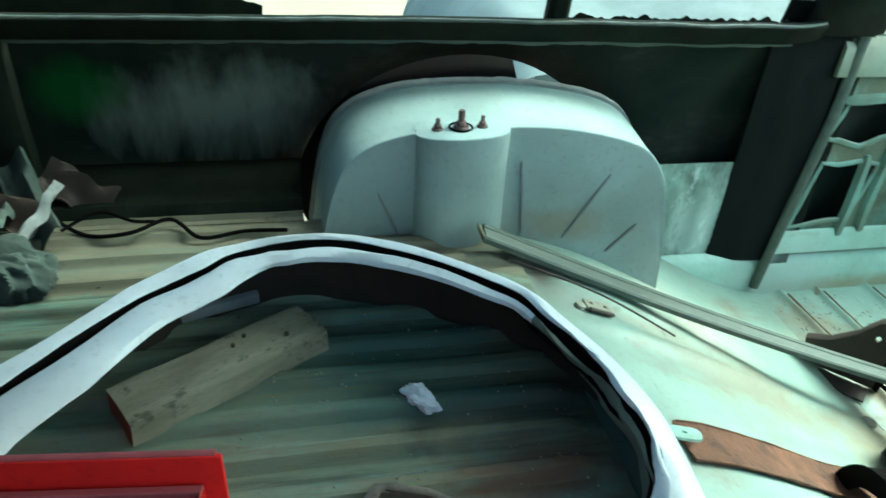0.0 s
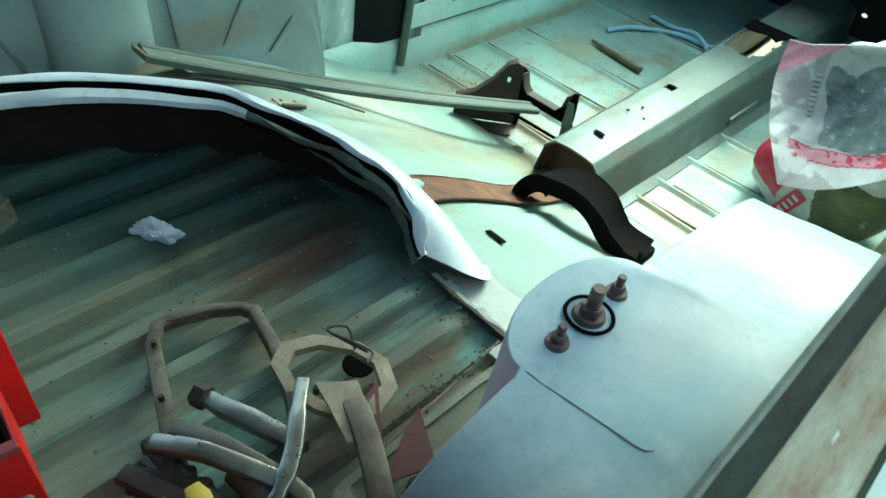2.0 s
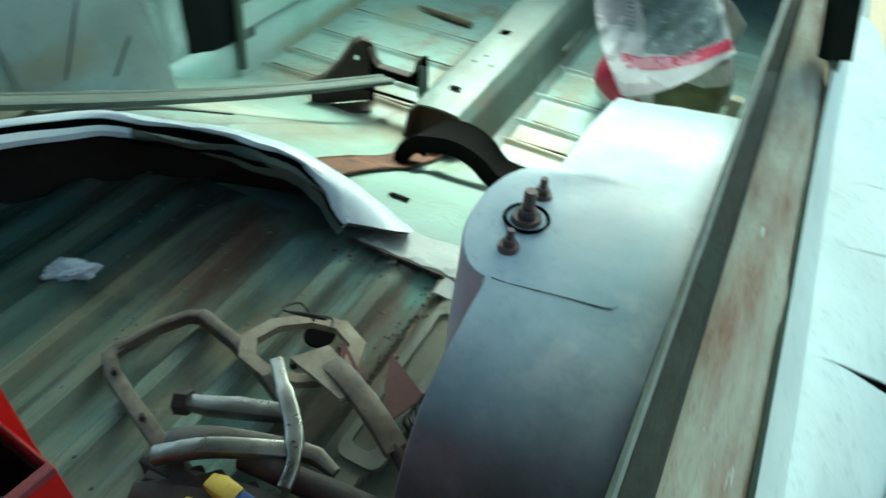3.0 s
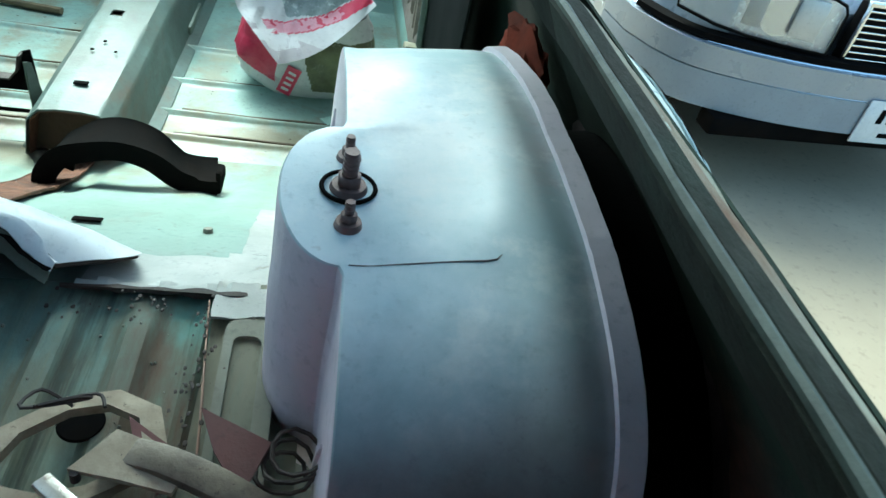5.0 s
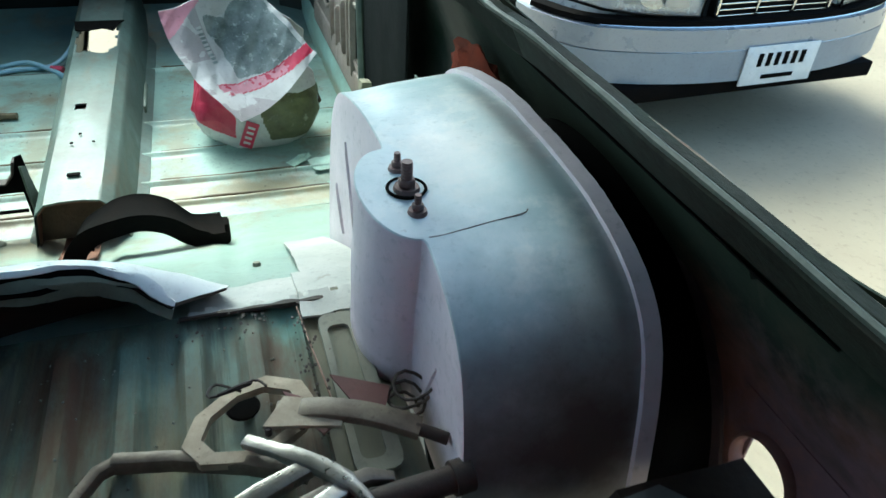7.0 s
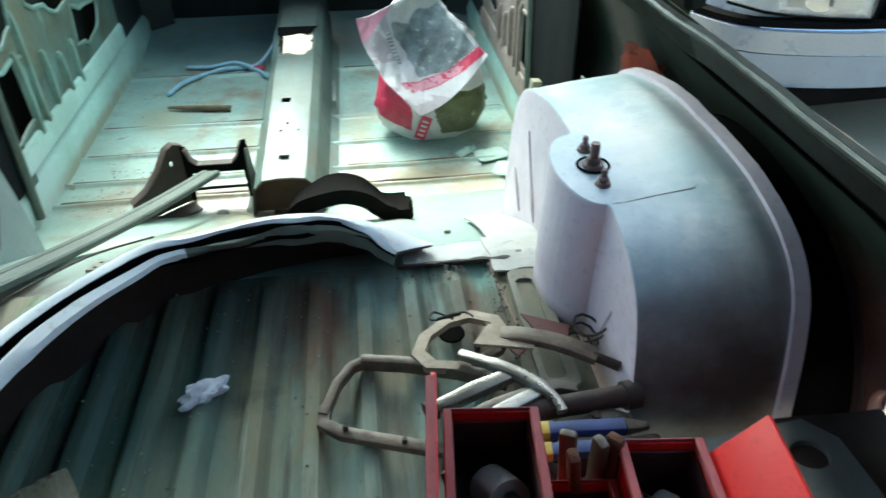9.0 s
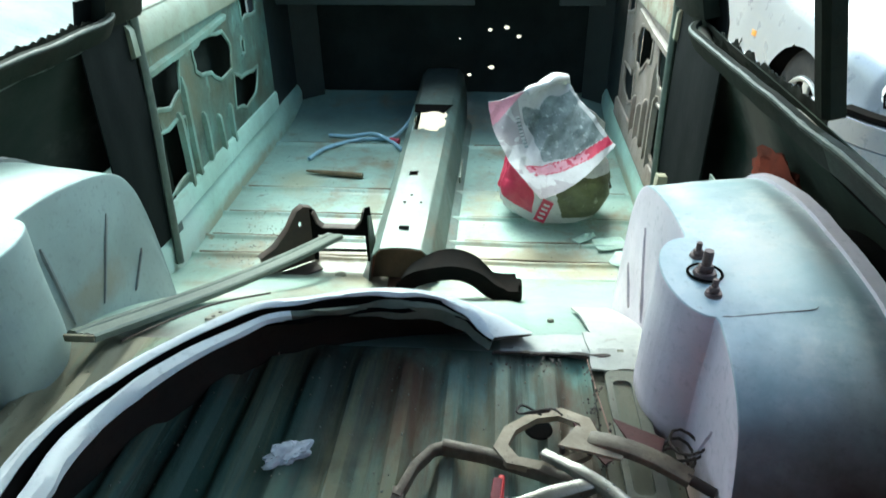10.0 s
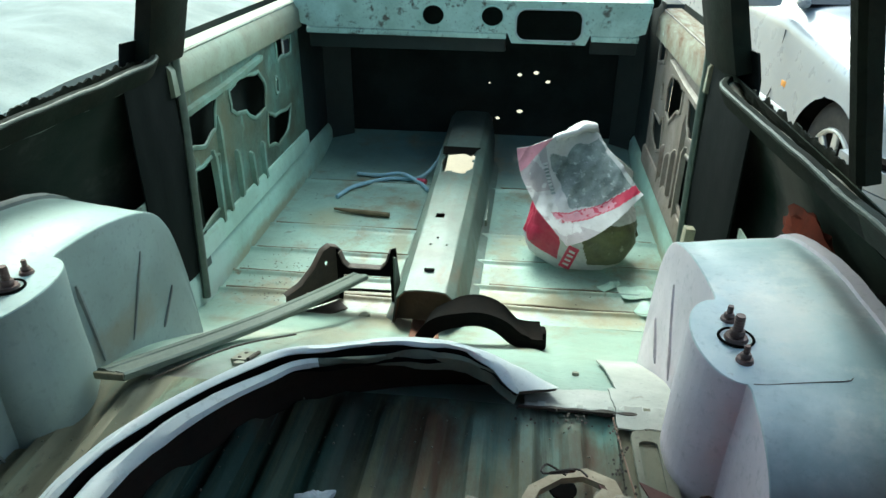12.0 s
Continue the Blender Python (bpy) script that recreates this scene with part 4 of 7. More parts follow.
for s in (1, -1):
    side_skin(s)
    word = "right" if s > 0 else "left"
    # window rail: dark inner channel, worn top and outer lip; it falls a little towards the front
    z_rail = lambda y: (0.326 if s > 0 else 0.334) - (0.034 if s > 0 else 0.012) * max(0, y)
    y_end = 0.85 if s > 0 else 0.77
    bend = lambda y: 0.034 * min(1, max(0, (y - y_end + 0.12) / 0.12)) ** 2
    pts = [(s * (0.591 + bend(y)), y, z_rail(y) + 0.003 * noise.noise((y * 9, s, 0))) for y in lin(-0.93, y_end, 60)]
    prof = [(-0.003, -0.036), (0.002, -0.04), (0.0, -0.004), (-0.004, 0.003), (-0.013, 0.002), (-0.018, -0.006)]
    bm = sweep(bmesh.new(), pts, prof if s > 0 else [(-u, v) for u, v in prof])
    for f in bm.faces:
        c = f.calc_center_median()
        f.material_index = 1 if s > 0 and c.y < 0.12 + 0.05 * noise.noise((c.y * 20, c.z * 60, 3)) else 0
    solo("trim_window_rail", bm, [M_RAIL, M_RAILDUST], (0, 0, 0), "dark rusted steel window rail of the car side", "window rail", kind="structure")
    bm = bmesh.new()
    sheet(bm, lambda y, u: (s * (0.589 + bend(y) + 0.045 * u), y, z_rail(y) - 0.008 + 0.006 * math.sin(math.pi * min(1, u * 1.3)) - 0.024 * u - 0.02 * max(0, (u - 0.9) / 0.1) + 0.004 * noise.noise((y * 14, u * 2, s)) + 0.003 * max(0, noise.noise((y * 38, u * 4, s))) * (u > 0.7)), lin(-0.93, y_end, 300), lin(0, 1, 12), 0.006)
    solo("trim_window_sill", bm, M_WORNRAIL if s > 0 else M_GALV, (0, 0, 0), "worn rusty outer window sill with ragged edge", "window sill", kind="structure")
    # rounded ridge, painted paler than the rail for the light on its edge
    ridge = [(s * (0.5765 + bend(y)), y, z_rail(y) - 0.0015 + 0.003 * noise.noise((y * 9, s, 0))) for y in lin(-0.92, y_end - 0.01, 80)]
    solo("trim_rail_ridge", sweep(bmesh.new(), ridge, circle(0.0042, 7), scales=[0.75 + 0.5 * abs(noise.noise((k * 0.6, s, 3))) for k in range(80)]), M_RIDGE, (0, 0, 0), "worn ridge along the window rail, paler for its lit edge", "window rail", kind="structure")
    bm = bmesh.new()
    sheet(bm, lambda y, u: (s * (0.634 + 0.004 * noise.noise((y * 30, u, s))), y, z_rail(y) - 0.026 + u * (0.021 + 0.011 * max(-0.5, noise.noise((y * 24, 2, s))) + 0.007 * noise.noise((y * 70, 5, s)))), lin(0.23, 0.80, 260), [0, 0.5, 1], 0.003, (s, 0, 0))
    solo("trim_rail_upstand", bm, M_RAIL, (0, 0, 0), "torn black upstanding edge of the window rail", "window rail", kind="structure")
    if s < 0:
        bm = bmesh.new()
        sheet(bm, lambda y, u: (-0.637 + 0.003 * noise.noise((y * 30, u, 7)), y, 0.300 + u * (0.058 + 0.006 * noise.noise((y * 24, 2, 5)) + 0.004 * noise.noise((y * 70, 5, 5)) - 0.02 * max(0, (y + 0.38) / 0.08))), lin(-0.80, -0.30, 140), [0, 0.5, 1], 0.003, (-1, 0, 0))
        solo("trim_rail_seal", bm, M_RAIL, (0, 0, 0), "torn black strip standing along the window rail", "window rail", kind="structure")
    # pillars: rear, middle, door
    for name, y0, y1, lean, mm in (("trim_rear_pillar", -0.86 if s > 0 else -0.81, -0.78 if s > 0 else -0.71, 0.0, M_RAIL), ("trim_window_pillar", 0.196, 0.236, 0.0, M_RAIL), ("trim_door_pillar", 0.82 if s > 0 else 0.745, 1.09 if s > 0 else 0.915, 0.0, M_RAIL)):
        bm = bmesh.new()
        zb = 0.315 if "_window_" in name else (0.0 if "rear" in name else ZF + 0.005)
        pts = [(s * (0.632 - 0.25 * max(0, z - 0.3)), (y0 + y1) / 2 + lean * z + 0.003 * noise.noise((z * 9, y0, s)), z) for z in lin(zb, 0.80, 22)]
        w = (y1 - y0) / 2
        if "door" in name:
            pts = [p for p in pts if p[2] > 0.27]
            low = [(s * 0.65, y1 - 0.03, z) for z in lin(ZF + 0.005, 0.29, 8)]
            sweep(bm, low, [(-0.03, -0.02), (0.03, -0.02), (0.03, 0.012), (-0.03, 0.012)], up=(-s, 0, 0))
        deep = 0.55 if "_window_" in name else 1.0
        sweep(bm, pts, [(u, v * deep) for u, v in ((-w, -0.022), (w, -0.022), (w, 0.012), (w * 0.55, 0.026), (-w * 0.55, 0.026), (-w, 0.012))], up=(-s, 0, 0))
        solo(name, bm, mm, (0, 0, 0), "dark bare steel body pillar", "pillar", kind="structure")
    yf = 1.075 if s > 0 else 0.865
    pts = [(s * (WALL - 0.012 - 0.25 * max(0, z - 0.3)), yf + 0.045 * min(1, max(0, (z + 0.36) / 0.5)) - 0.03, z) for z in lin(ZF + 0.03, 0.80, 24)]
    solo("trim_pillar_edge", sweep(bmesh.new(), pts, circle(0.013, 10, 0.8), up=(-s, 0, 0)), M_GALV, (0, 0, 0), "scuffed front edge of the door pillar", "pillar", kind="structure")
    # dark inner panel of the door pillar, from the side panel to the scuffed front edge
    ya, yb = (0.79, 1.062) if s > 0 else (0.70, 0.858)
    bm = sheet(bmesh.new(), lambda u, z: (s * (0.660 - 0.028 * u ** 0.7 + 0.004 * noise.noise((u * 3, z * 5, s)) - 0.25 * max(0, z - 0.3)), ya + (yb - ya) * u, z), lin(0, 1, 14), lin(ZF + 0.105, 0.36, 24), 0.004, (s, 0, 0))
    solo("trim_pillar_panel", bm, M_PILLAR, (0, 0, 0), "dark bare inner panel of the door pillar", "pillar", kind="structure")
    # inner side panel between housing and door pillar, with pressed flutes
    bm = bmesh.new()
    sheet(bm, lambda y, z: (s * (0.665 - 0.008 * (0.5 + 0.5 * math.cos((y - 0.44) * 2 * math.pi / 0.07)) * (abs(z + 0.13) < 0.08)), y, z), lin(0.395, 0.74, 60), lin(-0.34, 0.0, 14), 0.004, (s, 0, 0))
    solo("trim_side_panel", bm, M_PANEL, (0, 0, 0), "scuffed mint inner side panel with pressed flutes", "panel", kind="structure")
    # sill
    bm = bmesh.new()
    pts = [(s * WALL, y, ZF) for y in lin(0.45, 2.235, 34)]
    prof = [(-0.004, -0.01), (0.05, -0.01), (0.05, 0.112), (0.02, 0.118), (0.004, 0.106), (-0.006, 0.08)]
    sweep(bm, pts, prof if s > 0 else [(-u, v) for u, v in prof])
    solo("trim_sill", bm, M_MINT, (0, 0, 0), "mint painted door sill of the car", "sill", kind="structure")
    bm = bmesh.new()
    sweep(bm, [(s * (WALL + 0.008), y, ZF + 0.114) for y in lin(0.8, 1.86, 20)], circle(0.005, 6))
    solo("trim_sill_bead", bm, M_STRIP, (0, 0, 0), "brown dirty sealing bead on the sill", "trim", kind="structure")
    # floor beside the housing behind it, and ledge
    bm = bmesh.new()
    x0, xk = (0.421, 0.55) if s > 0 else (0.502, 0.515)
    sheet(bm, lambda x, y: (s * x, y, 0.026 * max(0, min(1, (x - xk) / 0.014)) + 0.004 * noise.noise((x * 14, y * 9, s))), lin(x0, 0.70, 34), lin(-0.93, -0.252, 30), 0.012)
    for f in bm.faces:
        f.material_index = 1 if s < 0 and f.calc_center_median().z > 0.012 else 0
    solo("floor_side_ledge", bm, [M_BEDSIDE if s < 0 else M_DARKRUST, M_RAIL], (0, 0, 0), "dusty floor ledge along the body side", "floor", kind="structure")
    # roof rail and windscreen pillar, far above
    sweepb = sweep(bmesh.new(), [(s * 0.51, y, 0.80) for y in lin(-0.93, 1.3, 12)] + [(s * 0.53, 1.5, 0.72), (s * 0.58, 1.75, 0.5), (s * 0.62, 1.95, 0.30)], circle(0.025, 8))
    solo("trim_roof_rail", sweepb, M_RAIL, (0, 0, 0), "dark bare steel roof rail", "trim", kind="structure")
    solo("wall_cowl_" + word, box(bmesh.new(), (s * 0.68, 2.06, -0.02), (0.06, 0.40, 0.66), 0.006), M_COWL, (0, 0, 0), "footwell side panel darkened for shade", "wall", kind="structure")

# roof, never in view: added to block sky, length and tone set for light
solo("ceiling", sheet(bmesh.new(), lambda x, y: (x, y, 0.83 + 0.05 * (1 - (x / 0.54) ** 2)), lin(-0.54, 0.54, 20), lin(-0.93, 1.12, 20), 0.01), M_ROOF, (0, 0, 0),
     "unseen car roof, dark to limit bounced light", "roof", kind="structure")

# bulkhead with daylight showing through small holes
bm = bmesh.new()
holes = []
for x, z, r in ((0.164, -0.033, 0.010), (0.232, -0.023, 0.012), (0.282, -0.059, 0.011), (0.172, -0.188, 0.013), (0.079, -0.22, 0.010), (0.04, -0.07, 0.005), (-0.437, -0.34, 0.006)):
    holes.append([(x + r * (1 + 0.35 * noise.noise((x * 40, a, z * 9))) * math.cos(a), z + 0.7 * r * math.sin(a)) for a in lin(0, 2 * math.pi, 9)[:-1]])
plate(bm, [(-0.66, -0.37), (0.66, -0.37), (0.66, 0.30), (-0.66, 0.30)], holes, 0.006, Matrix(((1, 0, 0, 0), (0, 0, -1, 2.24), (0, 1, 0, 0), (0, 0, 0, 1))))
for x0, x1 in ((-0.665, -0.545), (0.555, 0.665)):
    solo("trim_kick_panel", sheet(bmesh.new(), lambda x, z: (x, 2.205 - 0.05 * (abs(x) - 0.55) / 0.11 + 0.006 * noise.noise((x * 9, z * 7, 2)), z), lin(x0, x1, 8), lin(-0.36, 0.28, 16), 0.004, (0, 1, 0)), M_COWL, (0, 0, 0), "teal kick panel darkened for the footwell's shade", "panel", kind="structure")
solo("wall_bulkhead", bm, M_DARKGAP, (0, 0, 0), "bulkhead darkened for shade, with small ragged holes letting daylight in", "wall", kind="structure")

# dashboard
D = thing("dashboard", (0, 0, 0), "chipped mint steel dashboard shell with empty instrument holes", "dashboard")
DY, DZ0, DZ1 = 1.82, 0.155, 0.30
holes = [[(x + 0.039 * math.cos(a), 0.262 + 0.034 * math.sin(a)) for a in lin(0, 2 * math.pi, 29)[:-1]] for x in (-0.143, 0.063)]
holes.append(rounded(0.145, 0.184, 0.372, 0.288, 0.035, 5))
bm = plate(bmesh.new(), [(-0.62, 0.225), (-0.585, 0.214), (0.118, 0.2065), (0.132, 0.174), (0.386, 0.172), (0.400, 0.2045), (0.545, 0.203), (0.585, 0.215), (0.60, 0.315), (-0.645, 0.315)], holes, 0.006, Matrix(((1, 0, 0, 0), (0, 0, -1, DY), (0, 1, 0, 0), (0, 0, 0, 1))))
part("fascia", bm, M_DASH, D)
for x0, x1 in ((-0.60, 0.112), (0.406, 0.565)):
    part("lower_lip", sweep(bmesh.new(), [(x, DY + 0.004, 0.209 - 0.009 * (x + 0.6) / 1.17) for x in lin(x0, x1, 20)], [(-0.02, -0.012), (0.012, -0.016), (0.012, 0.0), (0.0, 0.006), (-0.02, 0.004)]), M_DASH, D)
    part("lower_rail", box(bmesh.new(), ((x0 + x1) / 2, DY + 0.03, 0.175), (x1 - x0, 0.012, 0.075), 0.003), M_COWL, D, "teal recessed rail darkened for the shade under the fascia")
bm = sheet(bmesh.new(), lambda x, v: (x, DY + 0.40 * v, 0.315 + 0.012 * math.sin(math.pi * min(1, v * 4)) - 0.01 * v), lin(-0.645, 0.60, 30), lin(0, 1, 14), 0.005)
part("top", bm, M_DASH, D)
for hx, hz, rx, rz in ((-0.143, 0.262, 0.039, 0.034), (0.063, 0.262, 0.039, 0.034)):
    pts = [(hx + rx * math.cos(a), DY - 0.006, hz + rz * math.sin(a)) for a in lin(0, 2 * math.pi, 33)[:-1]]
    part("hole_rim", sweep(bmesh.new(), pts, circle(0.0022, 6), up=(0, 1, 0), closed=True), M_MINT, D)
pts = [(x, DY - 0.006, z) for x, z in rounded(0.145, 0.184, 0.372, 0.288, 0.035, 5)]
part("hole_rim", sweep(bmesh.new(), pts, circle(0.003, 6), up=(0, 1, 0), closed=True), M_OUTER, D, "pale worn rim of the radio opening")


# front doors: inner frame with cut-outs, outer skin behind
def front_door(s):
    d = thing("car_door", (0, 0, 0), "mint inner door frame with large cut-outs, stripped of trim" if s < 0 else "rusty mint inner door frame with cut-outs, stripped of trim", "car door", "front doors of the car")
    y0, y1, z0, z1 = 1.06 if s > 0 else 0.845, 1.83, -0.245, 0.295
    out = [(y0, z0), (y1, z0), (y1, z1), (y0, z1)]
    cut = [[(1.594, 0.201), (1.724, 0.192), (1.722, 0.134), (1.595, 0.144)],
           [(1.196, 0.137), (1.286, 0.15), (1.401, 0.134), (1.446, 0.09), (1.429, 0.03), (1.344, 0.018), (1.282, 0.052), (1.2, 0.083)],
           [(1.461, -0.007), (1.516, -0.034), (1.662, -0.039), (1.617, -0.108), (1.523, -0.124), (1.437, -0.10)],
           [(0.925, 0.14), (1.073, 0.145), (1.047, 0.071), (0.983, 0.05), (0.905, 0.07)],
           [(0.915, -0.005), (1.047, -0.011), (1.02, -0.14), (0.89, -0.155)],
           [(1.55, 0.045), (1.575, 0.04), (1.58, 0.08), (1.555, 0.085)]]
    if s > 0:
        cut = [[(1.10 + (y - 0.88) * 0.83, z) for y, z in c] for c in cut]
    for c in cut:
        my, mz = sum(p[0] for p in c) / len(c), sum(p[1] for p in c) / len(c)
        c[:] = [(my + (y - my) * 1.14, mz + (z - mz) * 1.14) for y, z in c]
    cut = [rough_loop(c, 0.012, 3, 1.0) for c in cut]
    m = Matrix(((0, 0, s, s * WALL), (1, 0, 0, 0), (0, 1, 0, 0), (0, 0, 0, 1)))
    part("inner_frame", plate(bmesh.new(), out, cut, 0.005, m), M_DOORMINT if s < 0 else M_DOORRUST, d)
    for c in cut:
        line = [(s * (WALL - 0.001), y, z) for y, z in c]
        part("cutout_rim", sweep(bmesh.new(), line, [(u * 1.3, v * 0.8) for u, v in circle(0.0052, 7)], up=(-s, 0, 0), closed=True), M_DOOREDGE if s < 0 else M_DOORRUST, d)
    bm = bmesh.new()
    sheet(bm, lambda y, z: (s * (WALL + 0.055 + 0.01 * math.sin((z + 0.3) * 4)), y, z), lin(y0, y1, 12), lin(z0, z1 + 0.02, 10), 0.003, (s, 0, 0))
    part("lower_strip", sweep(bmesh.new(), [(s * (WALL - 0.002), y, -0.236) for y in lin(y0 + 0.01, y1, 20)], [(-0.008 * s, 0.0), (0.004 * s, 0.0), (0.004 * s, 0.062), (-0.003 * s, 0.060), (-0.007 * s, 0.052)]), M_MINT if s < 0 else M_DOORRUST, d, "plain strip along the foot of the door")
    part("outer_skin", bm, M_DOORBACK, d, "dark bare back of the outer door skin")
    bm = bmesh.new()
    pts = [(s * (WALL - 0.006), y, 0.27) for y in lin(y0, y1, 24)]
    sweep(bm, pts, [(-0.012, -0.06), (0.008, -0.065), (0.05, -0.03), (0.06, 0.03), (0.012, 0.028), (-0.01, 0.0)] if s > 0 else [(0.012, -0.06), (-0.008, -0.065), (-0.05, -0.03), (-0.06, 0.03), (-0.012, 0.028), (0.01, 0.0)])
    part("window_ledge", bm, M_LEDGE if s < 0 else M_WORNRAIL, d, "stained rounded ledge under the door window")
    for pts in ([(0.90, 0.152), (1.0, 0.156), (1.15, 0.16), (1.3, 0.17), (1.45, 0.18)], [(1.075, 0.10), (1.075, -0.1), (1.08, -0.19)], [(1.02, 0.02), (1.025, -0.1), (1.02, -0.2)], [(1.17, -0.03), (1.175, -0.1), (1.17, -0.18)], [(1.27, -0.07), (1.275, -0.13), (1.28, -0.19)], [(1.37, -0.07), (1.365, -0.14), (1.37, -0.2)]):
        line = smooth_line([(s * (WALL - 0.001), y if s < 0 else 1.10 + (y - 0.88) * 0.83, z) for y, z in pts], 5)
        part("pressed_rib", sweep(bmesh.new(), line, [(-0.013, -0.003), (0.013, -0.003), (0.007, 0.011), (-0.007, 0.011)], up=(-s, 0, 0), scales=[0.5] + [1] * (len(line) - 2) + [0.5]), M_DOOREDGE if s < 0 else M_DOORRUST, d)
    return d


front_door(-1)
front_door(1)

# cut and patched flare of the right wheel opening
fl = thing("wheel_arch_flare", (0, 0, 0), "pale and blue primed wheel arch flare cut into flaps", "wheel arch")
CUTS = (-0.29, -0.182, -0.09, 0.012, 0.09, 0.20, 0.31, 0.42)


def flare(c, u, lift=0.0):
    """From the window sill (u = 0) out and down to the edge of the wheel opening (u = 1), along the slanted cut c."""
    y = c + 0.13 * (u - 0.5)
    edge = ARCH_Z + math.sqrt(max(0.0009, 0.334 ** 2 - (y - 0.105) ** 2))
    return (0.657 + 0.16 * u ** 0.8 + lift, 1.2 * y + 0.104, 0.244 + 1.2 * (edge - 0.297) * u ** 1.3 + lift * 0.6 + 0.002 * noise.noise((y * 12, u * 5, 2)))


def strip_start(c):
    return 0.60 + 0.8 * min(0, c)


for i in range(len(CUTS) - 1):
    c0, c1 = CUTS[i], CUTS[i + 1]
    gap = (0.011, 0.012, 0.004, 0.003, 0.002, 0.002, 0.0)[i]
    part("flap", sheet(bmesh.new(), lambda c, v: flare(c0 + (c - c0) * (1 - gap / (c1 - c0) * max(0, v - 0.06)), v * (strip_start(c) + 0.02)), lin(c0, c1, 14), lin(0.0, 1.0, 14), 0.002, (-0.3, 0, -0.6)), M_OUTER, fl)
    e0 = max(c0, -0.228)
    part("edge_strip", sheet(bmesh.new(), lambda c, v: flare(c, strip_start(c) + 0.006 * noise.noise((c * 40, 3, 0)) + (1.07 - strip_start(c)) * v, 0.0025 + 0.002 * noise.noise((c * 45, v * 4, 1))), lin(e0 + 0.001, c1 - 0.0005, 18), lin(0, 1, 10), 0.003, (-0.3, 0, -0.6)), M_BLUEPRIME, fl, "blue grey primed edge strip")
# black sheet added under the flaps so that the slits look dark
part("backing", sheet(bmesh.new(), lambda c, u: flare(c, u * (0.95 if c > -0.21 else 0.42), -0.010), lin(-0.285, 0.41, 60), lin(0.0, 1, 12), 0.002, (-0.3, 0, -0.6)), M_BLACK, fl, "black sheet added behind the slits for their shade")
for c, u in ((-0.095, 0.46), (-0.188, 0.30)):
    x, y, z = flare(c, u)
    part("tab", box(bmesh.new(), (x, y, z - 0.002), (0.007, 0.007, 0.002), 0.0005, None), M_BLUEPRIME, fl, "small welded tab in a slit")
# black broken line drawn for the dark gap along the strip's inner edge
weld = [Vector(flare(c, strip_start(c) + 0.004 + 0.012 * noise.noise((c * 30, 1, 4)), 0.004)) for c in lin(-0.222, 0.40, 120)]
part("gap_line", sweep(bmesh.new(), weld, circle(0.0022, 6), scales=[max(0.04, 0.25 + 1.1 * noise.noise((k * 0.21, 6, 2))) for k in range(120)]), M_BLACK, fl, "broken dark line painted for the gap")
rim = [(0.7115 - 0.02 * max(0, math.sin(a) - 0.55), ARCH_Y + 0.309 * math.cos(a), ARCH_Z + 0.309 * math.sin(a)) for a in lin(radians(48), radians(168), 50)]
solo("trim_arch_rim", sweep(bmesh.new(), rim, [(-0.002, -0.012), (0.002, -0.012), (0.0025, 0.012), (-0.0015, 0.014)], up=(0, 0.01, 1), scales=[0.8 + 0.5 * abs(noise.noise((k * 0.5, 7, 0))) for k in range(50)]), M_ARCHRIM, (0, 0, 0), "purple brown welded rim of the wheel opening", "trim", kind="structure")
hole = [(-0.264 + 0.034 * math.cos(a), 0.012 + 0.036 * math.sin(a)) for a in lin(0, 2 * math.pi, 33)[:-1]]
solo("trim_lamp_panel", plate(bmesh.new(), [(-0.345, -0.052), (-0.250, -0.052), (-0.2275, 0.012), (-0.204, 0.074), (-0.345, 0.074)], [hole], 0.003, Matrix(((0, 0, 1, 0.7205), (1, 0, 0, 0), (0, 1, 0, 0), (0, 0, 0, 1)))), M_SKIN, (0, 0, 0),
     "rusty panel with a round lamp hole in the body side", "panel", kind="structure")
# unseen panel added to cut the light from the right rear window
solo("wall_quarter_block", sheet(bmesh.new(), lambda y, z: (0.642 - 0.25 * (z - 0.33), y, z), lin(-0.96, -0.60, 8), lin(0.32, 0.82, 8), 0.02, (1, 0, 0)), M_DARKGAP, (0, 0, 0), "unseen dark panel added at the right rear window to block light", "wall", kind="structure")
# unseen wall behind the camera, added to keep light off the rear faces
solo("wall_tail_block", box(bmesh.new(), (0, -0.985, 0.40), (1.40, 0.05, 0.92), 0.008), M_DARKGAP, (0, 0, 0), "unseen dark wall added behind the camera to block light", "wall", kind="structure")


# wheels standing in the housings
def road_wheel(s):
    w = thing("wheel", (s * 0.64, ARCH_Y, -0.48), "black tyre standing inside the wheel housing", "wheel", "rear wheels of the car")
    ring = [(0, 0.265 * math.cos(a), 0.265 * math.sin(a)) for a in lin(0, 2 * math.pi, 49)[:-1]]
    part("tyre", sweep(bmesh.new(), ring, [(u * 1.6, v) for u, v in circle(0.052, 12)], up=(1, 0, 0), closed=True), M_RUBBER, w)
    part("rim", cyl(bmesh.new(), (-0.06, 0, 0), (0.06, 0, 0), 0.225, seg=32), M_BLACK, w)


road_wheel(1)
road_wheel(-1)

# ground
bm = bmesh.new()
gx = sorted([-400, -150, -60, -25, -12] + lin(-6, 6, 25) + [12, 25, 60, 150, 400])
sheet(bm, lambda x, y: (x, y, -0.80 + (0.012 * noise.noise((x * 0.7, y * 0.7, 0)) if abs(x) < 7 and abs(y) < 7 else 0)), gx, gx)
solo("ground", bm, M_GROUND, (0, 0, 0), "sandy pale concrete yard ground", "ground", kind="structure")


